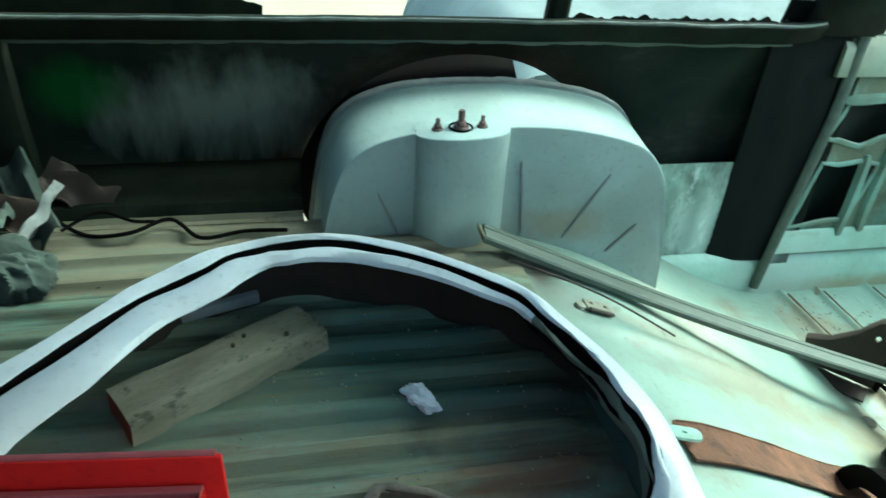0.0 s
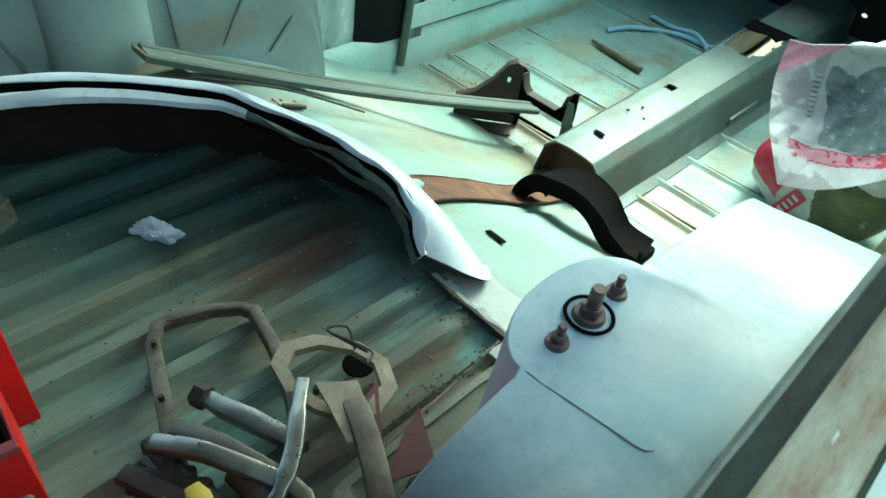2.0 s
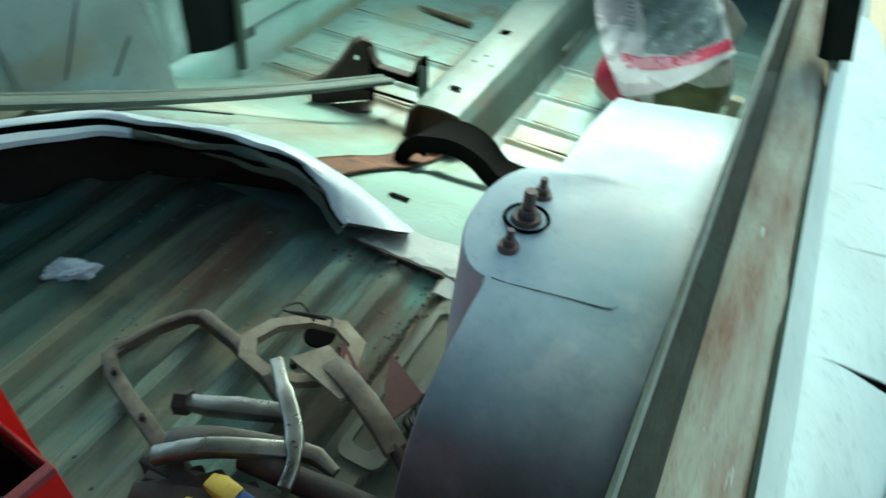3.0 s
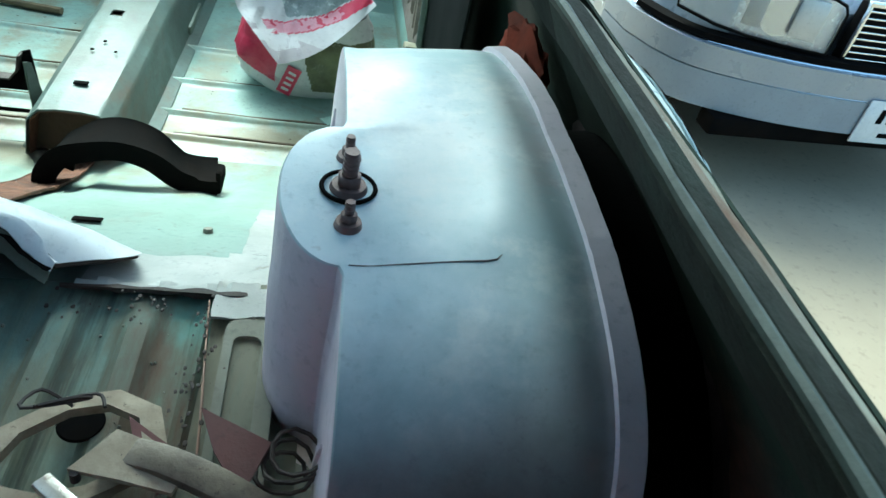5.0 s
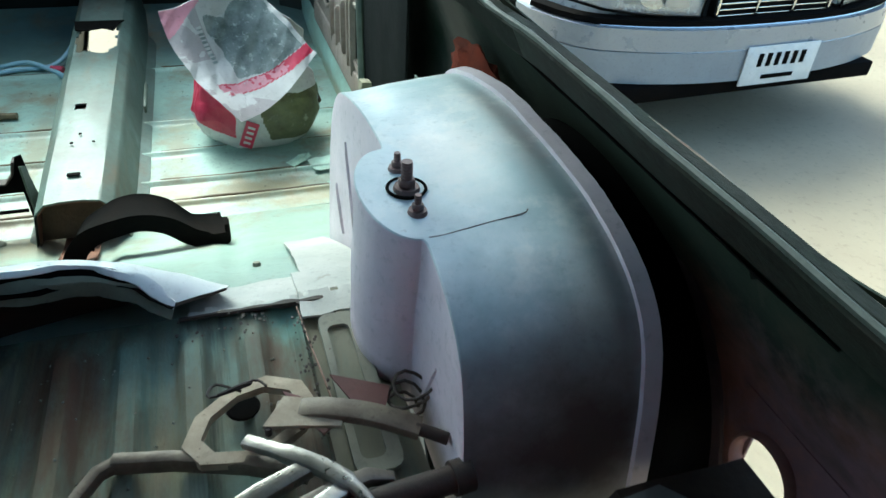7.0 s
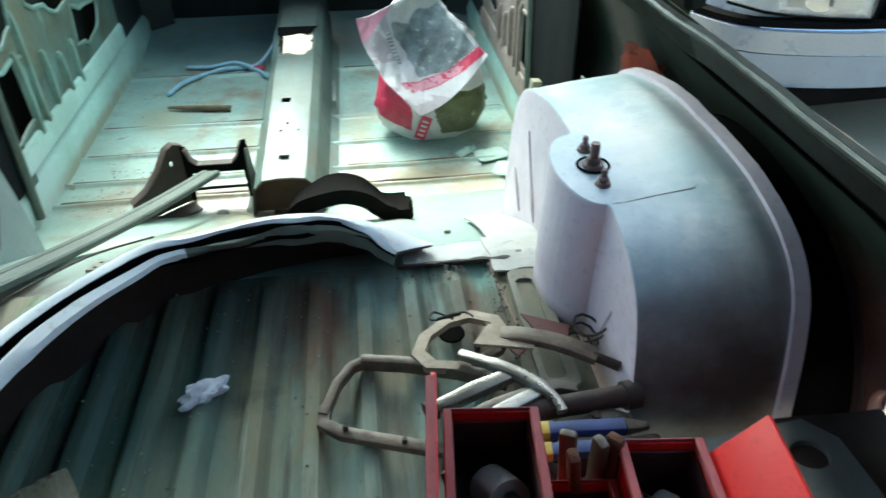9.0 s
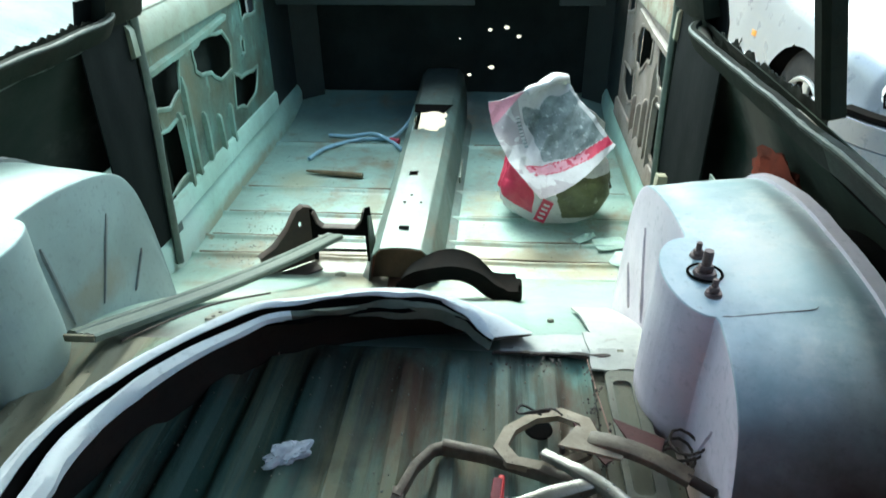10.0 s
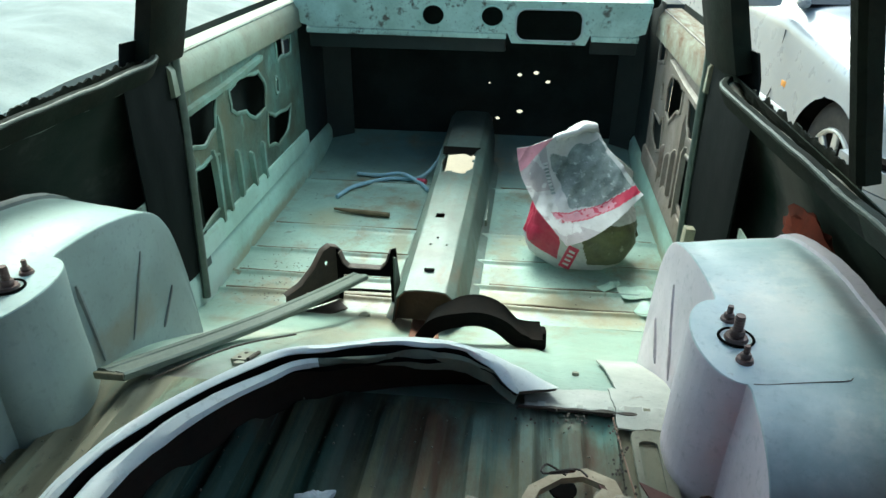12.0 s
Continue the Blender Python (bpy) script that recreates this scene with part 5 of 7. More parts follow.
# ---- loose things on the load floor ----
# cut-out wheel arch panel lying in a bow over the load floor
R = thing("fender_arch", (0, 0, 0.0), "white painted wheel arch panel cut in a bow", "fender")
line = smooth_line([(0.075, -0.655, 0.115), (-0.022, -0.578, 0.119), (-0.165, -0.452, 0.123), (-0.226, -0.35, 0.130), (-0.238, -0.25, 0.136), (-0.204, -0.14, 0.138), (-0.115, 0.003, 0.126), (-0.03, 0.058, 0.114), (0.067, 0.095, 0.104), (0.125, 0.106, 0.090), (0.172, 0.101, 0.068), (0.207, 0.084, 0.040)], 8)
along = []
for i, p in enumerate(line):
    d = (line[min(i + 1, len(line) - 1)] - line[max(i - 1, 0)]).normalized()
    along.append((p, Vector((d.y, -d.x, 0)).normalized(), i / (len(line) - 1)))


def bow(i, rows):
    """Points across the bow at station i: rows of (inward, drop)."""
    p, side, t = along[int(i)]
    out = []
    for k, (u, drop) in enumerate(rows):
        wob = 0.0075 * noise.noise((t * 17, k * 0.5, 0)) + 0.0018 * noise.noise((t * 55, k, 0))
        q = p + side * (u + wob)
        q.z = p.z - drop + 0.002 * noise.noise((t * 18, k * 0.5, 2))
        out.append(q)
    return out


def bow_strip(name, make, label="", mm=M_WHITE):
    bm = bmesh.new()
    n = len(make(0))
    sheet(bm, lambda i, k: bow(i, make(along[int(i)][2]))[int(k)], range(len(along)), range(n), 0.0015, (0, 0, -1))
    for f in bm.faces:
        c = f.calc_center_median()
        # front part of the inner band takes the shaded tone
        f.material_index = 1 if name == "inner_band" and c.y > -0.1 and c.x + 0.02 * noise.noise(c * 30) > -0.06 else 0
    part(name, bm, [mm, M_BOWIN], R, label)


def kink(t, k):
    """Uneven cut: straight runs between sharp little corners, -1 to 1."""
    a = t * 26 + 0.9 * noise.noise((t * 9, k, 4))
    i = math.floor(a)
    u, v = (2.2 * noise.noise((j * 3.71, k * 5.3, 1.5)) for j in (i, i + 1))
    return max(-1, min(1, u + (v - u) * (a - i)))


def late(t, t0=0.6):
    return max(0.0, (t - t0) / (1 - t0))


def thin(t):
    return (1 + 1.9 * max(0, 1 - t / 0.44)) if t < 0.5 else max(0.12, 1 - (t - 0.5) / 0.14)


def upright(t):
    """How far the inner band has turned from lying flat to standing on edge."""
    return min(1, max(0, (t - 0.6) / 0.12))


def floor_at(q):
    return bed_height(q.x, q.y) + 0.003 if q.y < BED_Y1 else slope_surface(q.x, q.y)[2] + 0.004


def skirt(name, inset, mm, label=""):
    bm = bmesh.new()

    def at(i, k):
        p, side, t = along[int(i)]
        end = late(t, 0.72)
        w = 0.016 + 0.02 * math.sin(math.pi * t) + 0.09 * late(t, 0.5) ** 1.5
        out = (-side).lerp(Vector((0.22, 0.97, 0)), end).normalized()
        ahead = Vector((0.97, -0.22, 0)) * (0.044 * math.sin(math.pi * k ** 1.1) - 0.012 * k ** 4) * end ** 1.5
        run = math.sin(k * math.pi / 2) * (1 - end) + k * end
        fall = (1 - math.cos(k * math.pi / 2)) * (1 - end) + k ** 1.15 * end
        q = p + out * (w * run) + side * inset + ahead
        foot = floor_at(q) - 0.012 + 0.012 * end
        q.z = p.z - 0.003 - (p.z - 0.003 - foot) * fall - inset * 0.3
        return q + side * 0.002 * noise.noise((t * 25, k * 3, 1))

    sheet(bm, at, range(len(along)), lin(0, 1, 12), 0.001, (0, 0, -1))
    part(name, bm, mm, R, label)


def lip(t):
    """Width of the outer lip, wider towards the rear end."""
    return 0.0132 + 0.016 * max(0, (0.4 - t) / 0.4) - 0.008 * late(t, 0.7) + 0.0035 * kink(t, 1) * (1 - late(t))


bow_strip("outer_lip", lambda t: [(-0.002, 0.004), (0.001, 0.0), (0.55 * lip(t), 0.0), (lip(t), 0.003 + 0.003 * late(t))])
def shut(t):
    """The fold closes towards the front end."""
    return 1 - 0.85 * late(t, 0.74)


# black strip laid in the gap between lip and band for its shade
bow_strip("fold", lambda t: [(lip(t) - 0.004, 0.006 * shut(t)), (lip(t) - 0.003, 0.019 * shut(t)), (lip(t) + 0.013 - 0.011 * late(t), 0.022 * shut(t)), (lip(t) + 0.014 - 0.011 * late(t), 0.017 * shut(t))], "fold in the panel, blackened for the shade in its gap", M_BLACK)


def inner_rows(t):
    e, v, n = lip(t) + 0.0075 - 0.0045 * late(t) + 0.0045 * kink(t, 2) * (1 - late(t)), upright(t), thin(t)
    flat = [(0, 0.0095), (0.008 * n, 0.006), (0.018 * n, 0.010), (0.022 * n + 0.004 * kink(t, 3), 0.016)]
    return [(e + u * (1 - v) + 0.0015 * i * v, d * (1 - 0.4 * late(t)) + 0.007 * i * v * (1 - 0.8 * late(t, 0.82))) for i, (u, d) in enumerate(flat)]


bow_strip("inner_band", inner_rows)
skirt("outer_skin", 0.0, M_WHITE)
# inner side of the skin, darkened for the shade below the bow
skirt("inner_skin", 0.005, M_BOWBACK, "inside of the panel darkened for the shade under it")

# timber offcut
B = thing("timber_block", pose(-0.1005, -0.3595, 0.0085, 0, 0, 121.5), "weathered timber offcut with a red painted end", "wood")
bm = bmesh.new()
box(bm, (0, 0, 0.0175), (0.262, 0.072, 0.035))
bmesh.ops.subdivide_edges(bm, edges=bm.edges[:], cuts=7, use_grid_fill=True)
crumple(bm, 0.003, 22, 3)
for f in bm.faces:
    f.material_index = 1 if f.calc_center_median().x < -0.129 else 0
part("block", bm, [M_WOOD, M_ENDWOOD], B)
for x, y in ((0.02, 0.012), (0.085, -0.01), (0.04, 0.02)):
    part("nail", cyl(bmesh.new(), (x, y, 0.03), (x, y, 0.0385), 0.0022, 0.003, 8), M_DARKRUST, B, "small rusty nail head")
bm = bmesh.new()
sweep(bm, [(-0.19, -0.52, 0.018), (-0.228, -0.425, 0.02), (-0.262, -0.325, 0.02)], rounded(-0.012, -0.009, 0.012, 0.009, 0.003, 2))
solo("wood_strip", bm, M_GREY, (0, 0, 0), "dark grey wooden strip lying under the bow", "wood")


def wad(name, place, size, seed, mm, label):
    bm = bmesh.new()
    bmesh.ops.create_icosphere(bm, subdivisions=4, radius=1)
    for v in bm.verts:
        n1 = noise.noise(v.co * 1.6 + Vector((seed, 0, 0)))
        n2 = abs(noise.noise(v.co * 3.7 + Vector((0, seed, 0))))
        v.co = v.co * (0.75 + 0.55 * n1 - 0.35 * n2)
        v.co = Vector((v.co.x * size[0], v.co.y * size[1], max(v.co.z, -0.45) * size[2]))
    lo = min(v.co.z for v in bm.verts)
    for v in bm.verts:
        v.co.z -= lo
    return solo(name, bm, mm, place, label, name.split("_")[0] if "rag" not in name else "rag", angle=25)


wad("paper_scrap", pose(-0.030, -0.122, 0.008, 0, 0, 35), (0.034, 0.021, 0.013), 4.0, M_PAPER, "crumpled white scrap of paper on the load floor")

# rag and scrap metal in the rear corner
bm = bmesh.new()
bmesh.ops.create_icosphere(bm, subdivisions=5, radius=1)
for v in bm.verts:
    n1 = noise.noise(v.co * 1.3 + Vector((2, 0, 0)))
    fold = abs(noise.noise(Vector((v.co.x * 1.6, v.co.y * 3.6, v.co.z * 1.6)) + Vector((0, 4, 0))))
    v.co = v.co * (0.85 + 0.3 * n1 - 0.45 * fold)
    v.co = Vector((v.co.x * 0.12, v.co.y * 0.07, max(v.co.z, -0.4) * 0.05 + 0.018))
solo("cloth_rag", bm, M_RAG, pose(-0.36, -0.70, 0.004, 0, 0, 62), "grey green crumpled rag lying on the floor", "rag", angle=50)
for x, y, a, b, l, w, c in ((-0.53, -0.70, 28, 22, 0.19, 0.05, M_RAG), (-0.475, -0.66, -30, 34, 0.13, 0.04, M_GREY), (-0.50, -0.75, 60, 10, 0.17, 0.06, M_DARKRUST), (-0.44, -0.72, 10, -14, 0.16, 0.05, M_RAG), (-0.56, -0.64, 75, 28, 0.12, 0.04, M_DARKRUST)):
    bm = bmesh.new()
    sheet(bm, lambda u, v: (u * l, v * w, 0.03 + 0.02 * math.sin(v * 5) + 0.025 * noise.noise((u * 3, v * 3, x * 9))), lin(-0.5, 0.5, 20), lin(-0.5, 0.5, 10), 0.003)
    solo("scrap_strip", bm, c, pose(x, y, 0.025, 0, b, a), "bent strip of dark scrap sheet metal in the corner", "scrap metal", "scrap in the corner")
pts = smooth_line([(-0.50, -0.66, 0.03), (-0.46, -0.6, 0.015), (-0.45, -0.53, 0.022), (-0.475, -0.47, 0.03), (-0.44, -0.42, 0.012), (-0.455, -0.35, 0.012), (-0.445, -0.28, 0.016)], 6)
solo("cable", sweep(bmesh.new(), pts, circle(0.0035, 7)), M_BLACK, (0, 0, 0), "thin black cable lying along the floor edge", "cable")
pts = smooth_line([(-0.47, -0.64, 0.02), (-0.5, -0.585, 0.035), (-0.475, -0.53, 0.03), (-0.49, -0.5, 0.018)], 6)
solo("cable", sweep(bmesh.new(), pts, circle(0.003, 7)), M_BLACK, (0, 0, 0), "thin black cable lying along the floor edge", "cable")

# trim rod from the load floor down to the crossmember
A, E = Vector((-0.358, 0.04, 0.045)), Vector((-0.215, 0.885, -0.262))
rod = thing("trim_rail", (0, 0, 0), "long grey green metal trim rail lying across the floor", "metal rail")
pts = [A.lerp(E, t) + Vector((0, 0, -0.012 * math.sin(math.pi * t))) for t in lin(0, 1, 24)]
part("channel", sweep(bmesh.new(), pts, [(-0.023, -0.006), (0.023, -0.006), (0.023, 0.003), (0.020, 0.006), (0.008, 0.0065), (0.0065, 0.0045), (-0.008, 0.0045), (-0.0095, 0.0065), (-0.020, 0.006), (-0.023, 0.003)]), M_GALV, rod)
part("end_cap", box(bmesh.new(), A + Vector((0.0, -0.004, 0.0)), (0.044, 0.005, 0.012), 0.002), M_BEDSIDE, rod)
pts = [(-0.33, 0.08, 0.004), (-0.262, 0.22, -0.03), (-0.20, 0.34, -0.082)]
solo("wire", sweep(bmesh.new(), smooth_line(pts, 5), circle(0.0018, 6)), M_DARKRUST, (0, 0.0, 0.004), "thin dark wire lying beside the rail", "wire")

# rusted patch and hinge plate on the floor edge
hp = thing("hinge_plate", pose(-0.243, 0.212, slope_z(0.212) + 0.002, 0, 22, 90), "small pale painted hinge plate on the heelboard", "hinge")
part("leaf", plate(bmesh.new(), rounded(-0.026, -0.014, 0.026, 0.014, 0.004, 3), [], 0.004, Matrix.Translation((0, 0, 0.001))), M_STRIP, hp)
part("pin", cyl(bmesh.new(), (-0.024, -0.015, 0.005), (0.024, -0.015, 0.005), 0.0035, seg=10), M_DARKRUST, hp)
for x in (-0.014, 0.014):
    part("screw", cyl(bmesh.new(), (x, 0.003, 0.004), (x, 0.003, 0.0065), 0.0035, 0.003, 10), M_DARKRUST, hp)
for x, y, r in ((-0.238, 0.178, 0.010), (-0.196, 0.832, 0.016), (0.30, 0.27, 0.006)):
    z = slope_z(y) if y < SLOPE_Y1 else ZF
    bm = cyl(bmesh.new(), (0, 0, 0), (0, 0, 0.005), r, r * 0.85, 20)
    solo("floor_disc", bm, M_STRIP, pose(x, y, z + 0.001, -20 if y < 0.7 else 0, 0, 0), "small pale round plug in the floor", "plug", "plugs in the floor")
# black disc laid on the bed in place of the drain hole
solo("floor_disc", cyl(bmesh.new(), (0, 0, 0), (0, 0, 0.002), 0.017, 0.016, 24), M_BLACK, (0.262, -0.060, 0.0105), "round black disc standing in for the drain hole", "plug", "plugs in the floor")

# flat patch over the floor edge, and the strip beside the housing
def draped(x, y, lift):
    return (x, y, (0.010 if y < BED_Y1 else slope_surface(x, y)[2] + 0.010) + lift + 0.002 * noise.noise((x * 20, y * 20, 0)))


for (xa, xb, ya, yb), lift, lean, lab in (((0.215, 0.345, 0.088, 0.168), 0.0, 0.0, "pale grey flat sheet patch over the floor edge"), ((0.338, 0.424, 0.055, 0.172), 0.004, 0.10, "pale pinkish sheet patch at the housing foot"), ((0.350, 0.442, 0.176, 0.40), 0.002, -0.12, "pale dusty sheet patch on the heelboard")):
    bm = sheet(bmesh.new(), lambda x, y: draped(x + lean * (y - ya) * (x - xa) / (xb - xa) + 0.003 * noise.noise((y * 40, x * 40, 5)), y + 0.004 * noise.noise((x * 40, y * 9, 2)), lift), lin(xa, xb, 16), lin(ya, yb, 14), 0.003)
    solo("patch_plate", bm, M_PATCH, (0, 0, 0), lab, "metal patch", "patches by the housing")
solo("trim_floor_edge", sweep(bmesh.new(), [(x, 0.084 + 0.003 * noise.noise((x * 30, 0, 0)), 0.0125) for x in lin(0.205, 0.40, 30)], [(-0.004, -0.004), (0.004, -0.004), (0.003, 0.002), (-0.003, 0.002)], scales=[0.5 + abs(noise.noise((k * 0.8, 2, 1))) for k in range(30)]), M_DARKRUST, (0, 0, 0), "dark dirty edge of the load floor", "seam", kind="structure")
# solid black plate in place of the slot's dark hollow
solo("floor_slot", box(bmesh.new(), (0, 0, 0), (0.032, 0.012, 0.003), 0.001), M_BLACK, pose(0.165, 0.278, slope_z(0.278) + 0.004, -20, 0, 0), "small black plate standing in for a slot in the heelboard", "slot")
bm = bmesh.new()
plate(bm, rounded(0.352, -0.17, 0.398, 0.05, 0.012, 3), [rounded(0.360, -0.155, 0.384, 0.03, 0.008, 3)], 0.006, Matrix.Translation((0, 0, 0.010)))
solo("pressed_frame", bm, M_STRIP, (0, 0, 0), "dusty raised pressing on the floor beside the housing", "metal pressing")
pts = smooth_line([(0.333, 0.075, 0.012), (0.338, 0.02, 0.011), (0.345, -0.05, 0.012), (0.349, -0.10, 0.011)], 6)
solo("copper_rod", sweep(bmesh.new(), pts, circle(0.0011, 6)), M_COPPER, (0, 0, 0), "thin copper welding rod on the floor", "welding rod")
bm = bmesh.new()
rng = random.Random(5)
for i in range(120):
    y = rng.uniform(-0.12, 0.09)
    x = 0.335 + rng.gauss(0, 0.006) if rng.random() < 0.6 else rng.uniform(0.2, 0.40)
    y = y if abs(x - 0.335) < 0.02 else rng.gauss(0.066, 0.012)
    r = rng.uniform(0.0007, 0.0022)
    bmesh.ops.create_icosphere(bm, subdivisions=1, radius=r, matrix=Matrix.Translation((x, y, 0.012 + r * 0.4)) @ Matrix.Diagonal((1, 1.4, 0.6, 1)))
solo("grit", bm, M_DARKRUST, (0, 0, 0), "dark rust flakes and grit along the floor seam", "debris", kind="stuff")
bm = bmesh.new()
for i in range(420):
    x, y = rng.uniform(-0.4, 0.33), rng.uniform(-0.6, 0.08)
    r = rng.uniform(0.0006, 0.002)
    bmesh.ops.create_icosphere(bm, subdivisions=1, radius=r, matrix=Matrix.Translation((x, y, bed_height(x, y) + r * 0.5)))
solo("crumbs", bm, M_STRIP, (0, 0, 0), "pale crumbs of dirt on the load floor", "debris", kind="stuff")
bm = bmesh.new()
for i in range(320):
    left = rng.random() < 0.6
    x = rng.gauss(-0.45, 0.08) if left else rng.uniform(-0.6, 0.6)
    y = rng.gauss(0.98, 0.08) if left else rng.uniform(0.85, 1.7)
    if abs(x) < 0.62 and abs(x + 0.02) > 0.14 and y > 0.83:
        r = rng.uniform(0.0006, 0.0022)
        bmesh.ops.create_icosphere(bm, subdivisions=1, radius=r, matrix=Matrix.Translation((x, y, ZF + 0.003 + r * 0.3)) @ Matrix.Diagonal((1.3, 1, 0.5, 1)))
solo("rust_flakes", bm, M_DARKRUST, (0, 0, 0), "scattered brown rust flakes on the cabin floor", "debris", kind="stuff")

# rusty trough running down the heelboard into the tunnel
TR = thing("rusty_trough", (0, 0, 0), "rusty brown pressed trough running into the tunnel", "metal trough")


def trough_x(y):
    return -0.03 + 0.07 * (0.80 - y) / 0.57


bm = bmesh.new()
sheet(bm, lambda x, y: (trough_x(y) + x * (0.034 + 0.0012 * noise.noise((y * 40, x * 2, 2))), y, slope_surface(trough_x(y), y)[2] + 0.004 + 0.006 * x * x + 0.003 * noise.noise((x * 3, y * 24, 0)) + 0.002 * noise.noise((x * 9, y * 90, 0))), lin(-1, 1, 14), lin(0.22, 0.86, 50), 0.004)
part("channel", bm, M_RUST, TR)
for k in (-1, 1):
    pts = [(trough_x(y) + k * 0.034, y, slope_surface(trough_x(y), y)[2] + 0.0105 + 0.002 * noise.noise((y * 20, k, 0))) for y in lin(0.225, 0.85, 40)]
    part("edge_lip", sweep(bmesh.new(), pts, circle(0.0014, 6)), M_RUST, TR)
solo("bracket_tab", plate(bmesh.new(), rounded(-0.022, -0.016, 0.022, 0.016, 0.012, 4), [[(0.004 * math.cos(a), 0.004 * math.sin(a)) for a in lin(0, 6.28, 11)[:-1]]], 0.004, Matrix()), M_MINT, pose(0.035, 0.222, slope_z(0.222) + 0.012, -18, 0, 70),
     "small mint bracket tab with a hole", "bracket")

# black arched gearbox bridge beside the tunnel mouth
K = thing("gearbox_bridge", (0.113, 0.60, slope_z(0.62) + 0.012), "black oily arched steel bridge bracket", "bracket")
arc = smooth_line([(-0.125, 0.02, -0.01), (-0.115, 0.018, 0.02), (-0.09, 0.012, 0.055), (-0.045, 0.0, 0.086), (0.005, 0.0, 0.095), (0.05, 0.005, 0.078), (0.085, 0.012, 0.042), (0.11, 0.02, 0.024), (0.145, 0.025, 0.02)], 6)
part("strap", sweep(bmesh.new(), arc, [(-0.036, -0.026), (-0.031, -0.026), (-0.030, 0.001), (0.030, 0.001), (0.031, -0.026), (0.036, -0.026), (0.037, 0.009), (0.032, 0.006), (-0.032, 0.006), (-0.037, 0.009)], up=(0, 0, 1)), M_BLACK, K)
part("foot", box(bmesh.new(), (0.135, 0.022, 0.012), (0.04, 0.062, 0.026), 0.006), M_BLACK, K)
part("ear", box(bmesh.new(), (0.15, 0.0, 0.03), (0.008, 0.012, 0.024), 0.002), M_BLACK, K)

# rusty seat crossmember standing left of the tunnel
C = thing("crossmember_bracket", (-0.285, 0.92, ZF + 0.004), "dark rusty pressed crossmember bracket with two ears", "bracket")
cheek = [(0, 0), (0, 0.06), (0.045, 0.078), (0.085, 0.115), (0.115, 0.16), (0.135, 0.168), (0.157, 0.158), (0.157, 0)]
hl = [[(u + 0.005 * math.cos(a), z + 0.008 * math.sin(a)) for a in lin(0, 6.28, 9)[:-1]] for u, z in ((0.122, 0.12), (0.06, 0.045))]
part("cheek", plate(bmesh.new(), rough_loop(cheek, 0.003, 3), hl, 0.004, Matrix(((0.738, 0, 0.674, -0.115), (0.674, 0, -0.738, -0.105), (0, 1, 0, 0), (0, 0, 0, 1)))), M_DARKRUST, C)
part("cheek_flange", sweep(bmesh.new(), [Vector((-0.115 + 0.738 * u, -0.105 + 0.674 * u, z)) for u, z in cheek[1:7]], rounded(-0.012, -0.003, 0.012, 0.003, 0.002, 2)), M_DARKRUST, C)
saddle = [(-0.004, 0), (-0.004, 0.158), (0.012, 0.152), (0.022, 0.122), (0.036, 0.108), (0.122, 0.108), (0.138, 0.126), (0.147, 0.16), (0.162, 0.165), (0.166, 0.1), (0.16, 0), (0.148, 0), (0.144, 0.078), (0.016, 0.078), (0.010, 0)]
part("saddle", plate(bmesh.new(), rough_loop(saddle, 0.002, 2), [], 0.005, Matrix(((1, 0, 0, 0), (0, 0, -1, 0), (0, 1, 0, 0), (0, 0, 0, 1)))), M_BLACK, C, "black oily saddle between the ears")
part("saddle_lip", sweep(bmesh.new(), [(0.012, -0.012, 0.152), (0.022, -0.012, 0.122), (0.036, -0.012, 0.109), (0.122, -0.012, 0.109), (0.138, -0.012, 0.127), (0.147, -0.012, 0.16)], rounded(-0.012, -0.002, 0.012, 0.002, 0.001, 2)), M_DARKRUST, C)
part("lower_bar", sweep(bmesh.new(), [(0.0, -0.03, 0.045), (0.07, -0.034, 0.05), (0.15, -0.03, 0.048)], circle(0.004, 8)), M_BLACK, C)
part("right_flange", plate(bmesh.new(), rough_loop([(0, 0), (0.05, 0), (0.045, 0.06), (0.02, 0.15), (0, 0.16)], 0.003, 3), [], 0.004, pose(0.162, -0.045, 0, 90, 0, 82)), M_GALV, C, "grey flange of the ear")
part("foot", box(bmesh.new(), (-0.06, -0.04, 0.002), (0.10, 0.05, 0.004), 0.001, pose(0, 0, 0, 0, 0, 42)), M_DARKRUST, C)

# stick, hoses
solo("stick", crumple(sweep(bmesh.new(), [(-0.452, 1.492, ZF + 0.012), (-0.40, 1.478, ZF + 0.013), (-0.33, 1.468, ZF + 0.013), (-0.25, 1.46, ZF + 0.012)], circle(0.008, 8), scales=[0.5, 0.9, 1.2, 1.3]), 0.002, 40), M_STICK, (0, 0, 0), "short bare wooden stick on the cabin floor", "stick")
